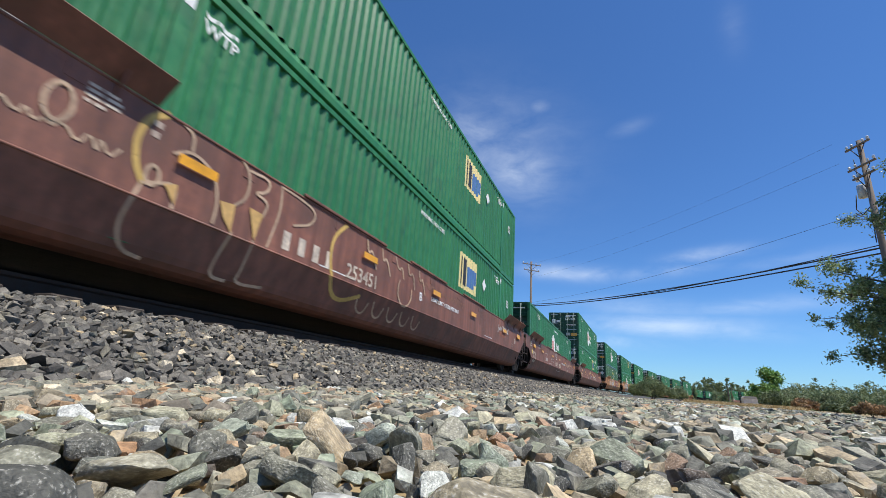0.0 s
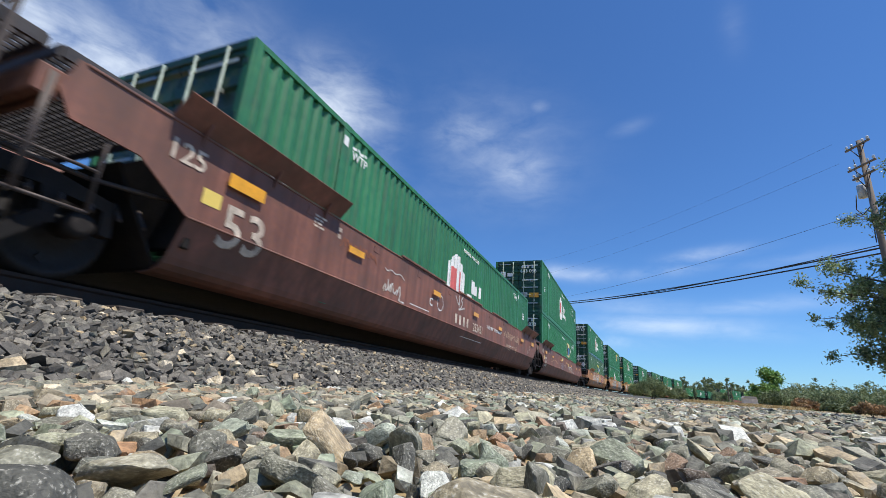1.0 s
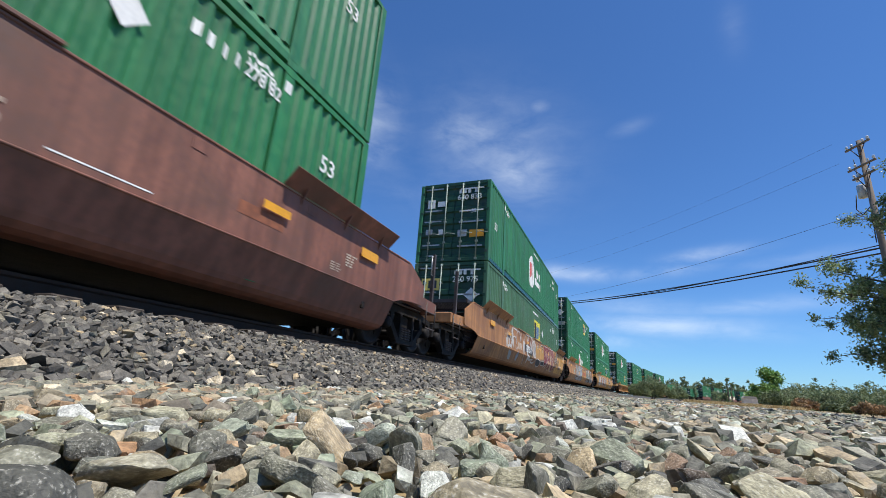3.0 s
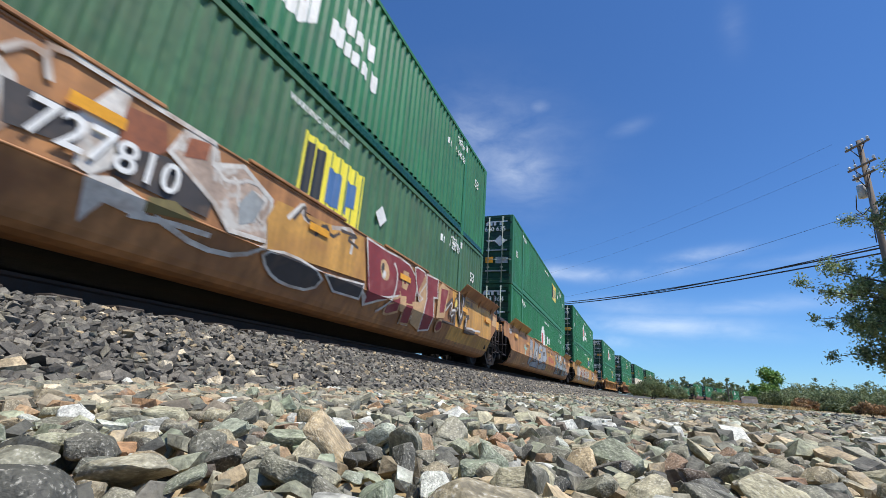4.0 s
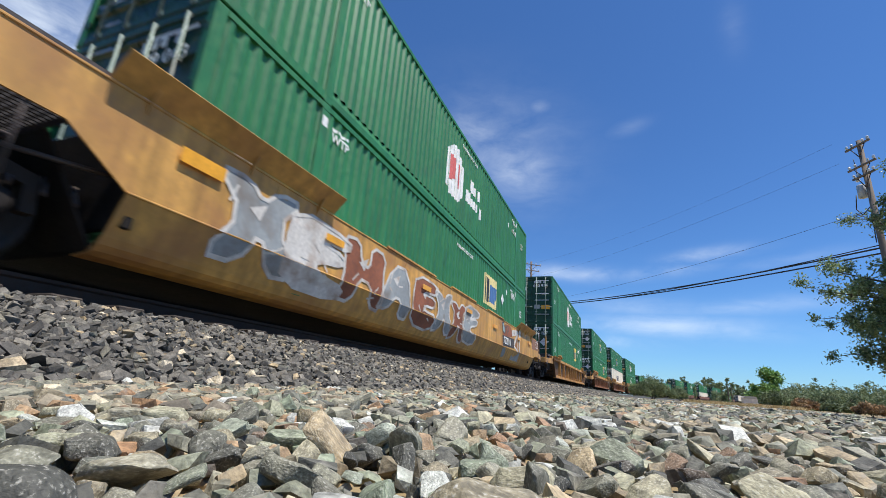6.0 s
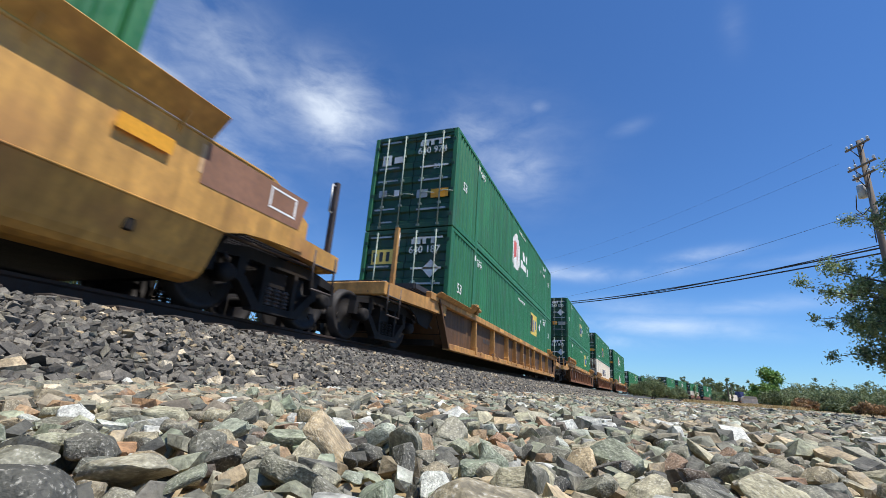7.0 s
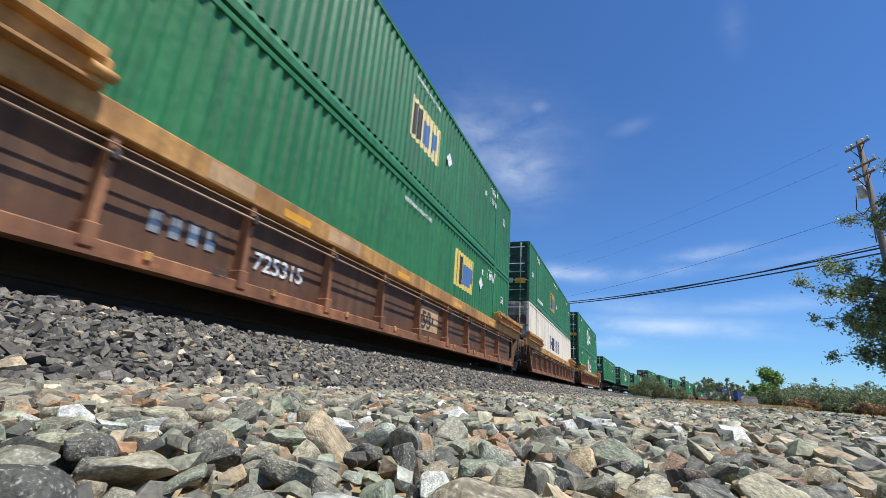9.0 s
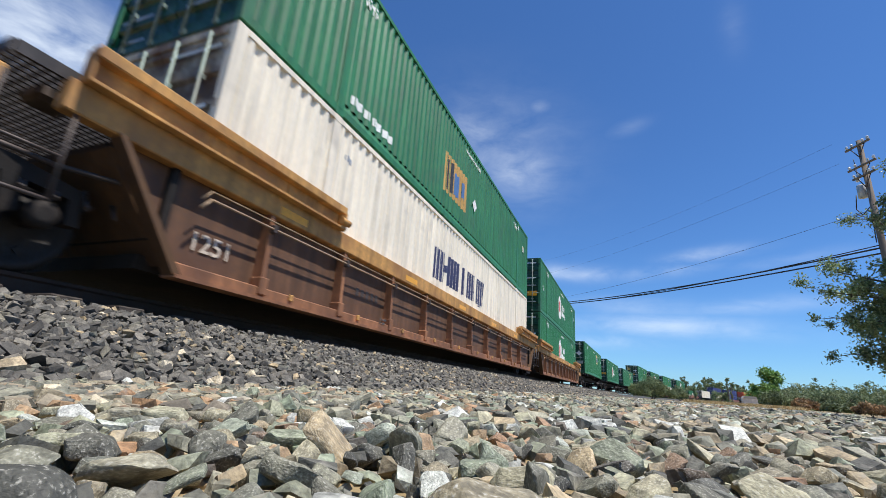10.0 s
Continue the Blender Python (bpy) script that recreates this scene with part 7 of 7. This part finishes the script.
def make_plants():
    make_oak()
    x, y = polar(2.7, 74)
    make_bush(x, y, 7.6, 6.0, 3.6, LEAF_BUSH, "round grey-green bush beside the ballast", 7500, 0.13, 3)
    x, y = polar(5.4, 84)
    make_bush(x, y, 3.0, 3.0, 2.6, LEAF_BUSH, "small grey-green bush in dry grass", 2200, 0.13, 33)
    x, y = polar(13.1, 92)
    make_tree(x, y, 6.2, 6.4, LEAF_BRIGHT, "bright green young tree among bushes", 6500, 0.20, 21, 0.05)
    for k, (az, d, w, h, m) in enumerate([(13.9, 80, 5.2, 3.4, LEAF_BUSH), (15.6, 88, 6, 3.9, LEAF_BUSH), (17.2, 84, 6, 3.4, LEAF_BUSH), (18.6, 78, 6, 2.9, LEAF_BUSH), (20.0, 80, 6, 2.9, LEAF_BUSH), (21.6, 76, 6, 2.6, LEAF_BUSH), (23.2, 78, 6, 2.7, LEAF_BUSH), (25, 78, 6, 2.8, LEAF_BUSH),
                                           (16.2, 66, 3.4, 1.6, LEAF_DRY), (20.9, 60, 3.6, 1.5, LEAF_DRY), (22.3, 50, 3.2, 1.3, LEAF_DRY), (23.4, 46, 2.6, 1.2, LEAF_DRY), (18.4, 62, 3.4, 1.3, LEAF_BUSH), (24.6, 52, 3.4, 1.5, LEAF_BUSH)]):
        x, y = polar(az, d)
        make_bush(x, y, w, w * 0.8, h, m, "rust-brown dry brush in the grass" if m is LEAF_DRY else "dense grey-green brush behind the gravel", 2600, 0.14, 60 + k)
    # dark trees before the far end of the curve, two of them slim cypresses
    for k, (az, d, h, w) in enumerate([(6.7, 210, 6.6, 4.0), (8.9, 215, 5.2, 6.5), (9.6, 205, 5.0, 5.0), (9.95, 200, 9.6, 1.3), (10.25, 203, 8.6, 1.2)]):
        x, y = polar(az, d)
        make_tree(x, y, h, w, LEAF_OAK, "slim dark cypress behind the field" if w < 2 else "dark green tree behind the dry field", 3600, 0.16, 140 + k, 0.08)
    # woods beyond the curve
    r = random.Random(8)
    cs, rs = [], []
    for k in range(190):
        az = 1.5 + 32 * k / 190
        d = r.uniform(390, 470)
        x, y = polar(az + r.uniform(-.3, .3), d)
        h = r.uniform(13, 19) * (1.2 if r.random() < 0.15 else 0.9)
        for j in range(5):
            cs.append((x + r.uniform(-5, 5), y + r.uniform(-3, 3), h * (0.12 + 0.2 * j)))
            rs.append(r.uniform(2.6, 4.4) * (1.15 - 0.17 * j))
    v, t = leaf_cloud(cs, rs, 130000, 0.8, 77, 0.25)
    ob = cloud_part("far_woods", v, t, LEAF_BUSH, None)
    tagged(ob, "low dark green woods along the horizon", "woods", kind="stuff")
    cs, rs = [], []
    for k in range(60):
        az = 14 + 16 * k / 60
        x, y = polar(az, r.uniform(120, 150))
        h = r.uniform(4.6, 7.4)
        for j in range(3):
            cs.append((x + r.uniform(-2, 2), y + r.uniform(-2, 2), h * (0.25 + 0.25 * j)))
            rs.append(r.uniform(1.0, 1.9) * (1.1 - 0.2 * j))
    v, t = leaf_cloud(cs, rs, 16000, 0.28, 78, 0.5)
    tagged(cloud_part("tree_belt", v, t, LEAF_BUSH, None), "belt of green trees and brush behind the field", "woods", kind="stuff")
    # trees on the far side of the line
    for k, (az, d, h) in enumerate([(-60.5, 34, 12.2), (-56, 37, 12.6), (-64.5, 40, 10), (-50, 44, 10.5), (-44.5, 48, 9.0), (-69, 44, 7), (-39, 55, 8.0), (-33, 62, 7.0)]):
        x, y = polar(az, d)
        make_tree(x, y, h, h * 0.62, LEAF_OAK if k % 2 else LEAF_BUSH, "leafy tree beyond the railway line", 3400, 0.22, 90 + k)
    # dry grass tufts
    rr = np.random.RandomState(5)
    n = 16000
    az, d = np.radians(rr.uniform(6, 16, n)), rr.uniform(48, 94, n)
    p = np.stack([np.sin(az) * d, np.cos(az) * d, np.full(n, -0.12)], 1)
    ln = rr.uniform(0.18, 0.5, n)[:, None]
    tip = p + np.concatenate([rr.normal(0, .34, (n, 2)), ln], 1)
    sd = np.stack([np.cos(az), -np.sin(az), az * 0], 1) * 0.045
    v = np.stack([p - sd, p + sd, tip], 1).reshape(-1, 3)
    t = np.arange(n * 3).reshape(-1, 3)
    tagged(cloud_part("dry_grass", v, t, STRAW, None), "dry straw-yellow grass in the field", "grass", kind="stuff")


# ---- poles and wires ----
POLE_WOOD = material("weathered_pole", (0.17, 0.135, 0.105), 0.9, vary=0.3, scale=3, fine=40, bump=0.4, stretch=(2, 2, 0.2))
PORCELAIN = material("pale_insulator", (0.62, 0.63, 0.62), 0.25, vary=0.05, scale=8, fine=30, bump=0.0)
TANK = material("grey_transformer", (0.42, 0.44, 0.45), 0.5, vary=0.1, scale=3, fine=20, bump=0.05)
CABLE = material("black_cable", (0.02, 0.02, 0.022), 0.6, vary=0.2, scale=3, fine=20, bump=0.0)


def make_pole(x, y, h, arms, turn, tank, label):
    p = thing("utility_pole", label, "utility pole", "poles that carry the wires")
    part("shaft", limb(bmesh.new(), [(0, 0, -0.4), (0, 0, h * 0.5), (0, 0, h)], 0.145, 0.095, 12), POLE_WOOD, p)
    for z, half in arms:
        arm = part("crossarm", a_box(-half, half, -0.15, -0.08, z - 0.04, z + 0.04, bev=0.01), POLE_WOOD, p)
        for xx in (-half + 0.08, -half * 0.45, half * 0.45, half - 0.08):
            part("insulator", turned_up((xx, -0.11, z + 0.06)), PORCELAIN, arm)
        part("brace", pipe(bmesh.new(), [(-half * 0.55, -0.11, z - 0.05), (0, -0.13, z - 0.55), (half * 0.55, -0.11, z - 0.05)], 0.018, 6), STEEL_WORN, p)
    if tank:
        bm = bmesh.new()
        wheel(bm, 0, 0, 0, [(0, 0.05), (0.02, 0.16), (0.56, 0.16), (0.60, 0.12), (0.63, 0.04)], 16)
        for v in bm.verts:
            v.co = (v.co.y - 0.32, v.co.z, v.co.x + h - 2.55)
        bmesh.ops.recalc_face_normals(bm, faces=bm.faces)
        tk = part("transformer", bm, TANK, p, "grey pole-top transformer can")
        part("bushing", turned_up((-0.40, 0, h - 1.77), 1.6), PORCELAIN, tk)
        part("lead", pipe(bmesh.new(), [(-0.40, 0, h - 1.6), (-0.36, 0, h - 1.1), (-0.3, -0.1, h - 0.75)], 0.014, 6), CABLE, p)
        part("lead", pipe(bmesh.new(), [(-0.6, 0, h - 2.3), (-0.72, 0, h - 2.9), (-0.5, 0, h - 3.25), (-0.12, 0, h - 3.0), (-0.1, -0.12, h - 4.6)], 0.02, 6), CABLE, p)
    p.matrix_world = pose(x, y, -0.05, 0, 0, turn)
    return p


def turned_up(at, k=1.0):
    bm = bmesh.new()
    wheel(bm, 0, 0, 0, [(0, 0.02), (0.03, 0.055), (0.06, 0.035), (0.09, 0.06), (0.13, 0.04), (0.15, 0.015)], 10)
    for v in bm.verts:
        v.co = (at[0] + v.co.y * k, at[1] + v.co.z * k, at[2] + v.co.x * k)
    bmesh.ops.recalc_face_normals(bm, faces=bm.faces)
    return bm


def wire(a, b, sag, r, label):
    a, b = Vector(a), Vector(b)
    pts = [a.lerp(b, k / 24) - Vector((0, 0, sag * 4 * (k / 24) * (1 - k / 24))) for k in range(25)]
    ob = part("wire", limb(bmesh.new(), pts, r, r, 6), CABLE, None)
    return tagged(ob, label, "wire", "wires between the poles")


def make_poles():
    ax, ay = polar(24.0, 24.0)
    bx, by = polar(-11.05, 46.0)
    make_pole(ax, ay, 11.4, [(11.15, 0.55), (10.2, 0.62), (9.75, 0.5)], -66, True, "weathered wooden utility pole with crossarms and transformer")
    make_pole(bx, by, 13.2, [(12.85, 1.1), (12.2, 0.9)], 40, False, "weathered wooden utility pole beyond the railway")
    for k in range(2):
        wire((ax - 0.1, ay, 6.50 - 0.22 * k), (bx, by, 8.55 - 0.18 * k), 0.45 - 0.05 * k, 0.034, "thick black cable slung over the railway")
    wire((ax - 0.1, ay, 6.62), (bx, by, 8.42), 0.55, 0.02, "thick black cable slung over the railway")
    wire((ax - 0.1, ay, 8.15), (bx, by, 8.75), 0.5, 0.008, "thin black wire slung over the railway")
    wire((ax - 0.9, ay - 0.2, 10.25), (bx, by, 11.4), 0.5, 0.004, "thin black wire slung over the railway")
    wire((ax - 1.0, ay - 0.2, 11.2), (bx, by, 12.9), 0.6, 0.0035, "thin black wire slung over the railway")


def make_shed():
    x, y = polar(11.75, 88)
    s = thing("shed", "small pale shed in the dry field", "shed")
    # pale wall, base raised further to stand for sun on its near face
    pale = material("sunlit_pale_shed_wall", (0.78, 0.72, 0.63), 0.8, vary=0.15, scale=1, fine=10, bump=0.1, streak=0.2)
    part("wall", a_box(x - 0.95, x + 0.95, y - 0.8, y + 0.8, -0.3, 1.15), pale, s)
    part("roof", a_prism([(x - 1.05, 1.152), (x + 1.05, 1.152), (x + 0.75, 1.5), (x - 0.75, 1.5)], y - 0.9, y + 0.9), material("shed_roof", (0.40, 0.36, 0.31), 0.7, vary=0.2, scale=1, fine=10, bump=0.1), s)


make_poles()
make_shed()
make_plants()
make_stones()


# ---- what moves: the train, and the wheels of its nearer cars ----
def motions():
    for ob, s0, z in MOVERS:
        rows = []
        for k in range(41):
            s = s0 - run(k * 0.25)
            p = track(s, 0, z)
            rows.append((k * 0.25, pose(p.x, p.y, p.z, 0, 0, heading(s))))
        walk(ob, rows)
    for ws, y in SPINNERS:
        walk(ws, [(k / 30, pose(0, y, WR, math.degrees(run(k / 30) / WR), 0, 0)) for k in range(301)])


motions()
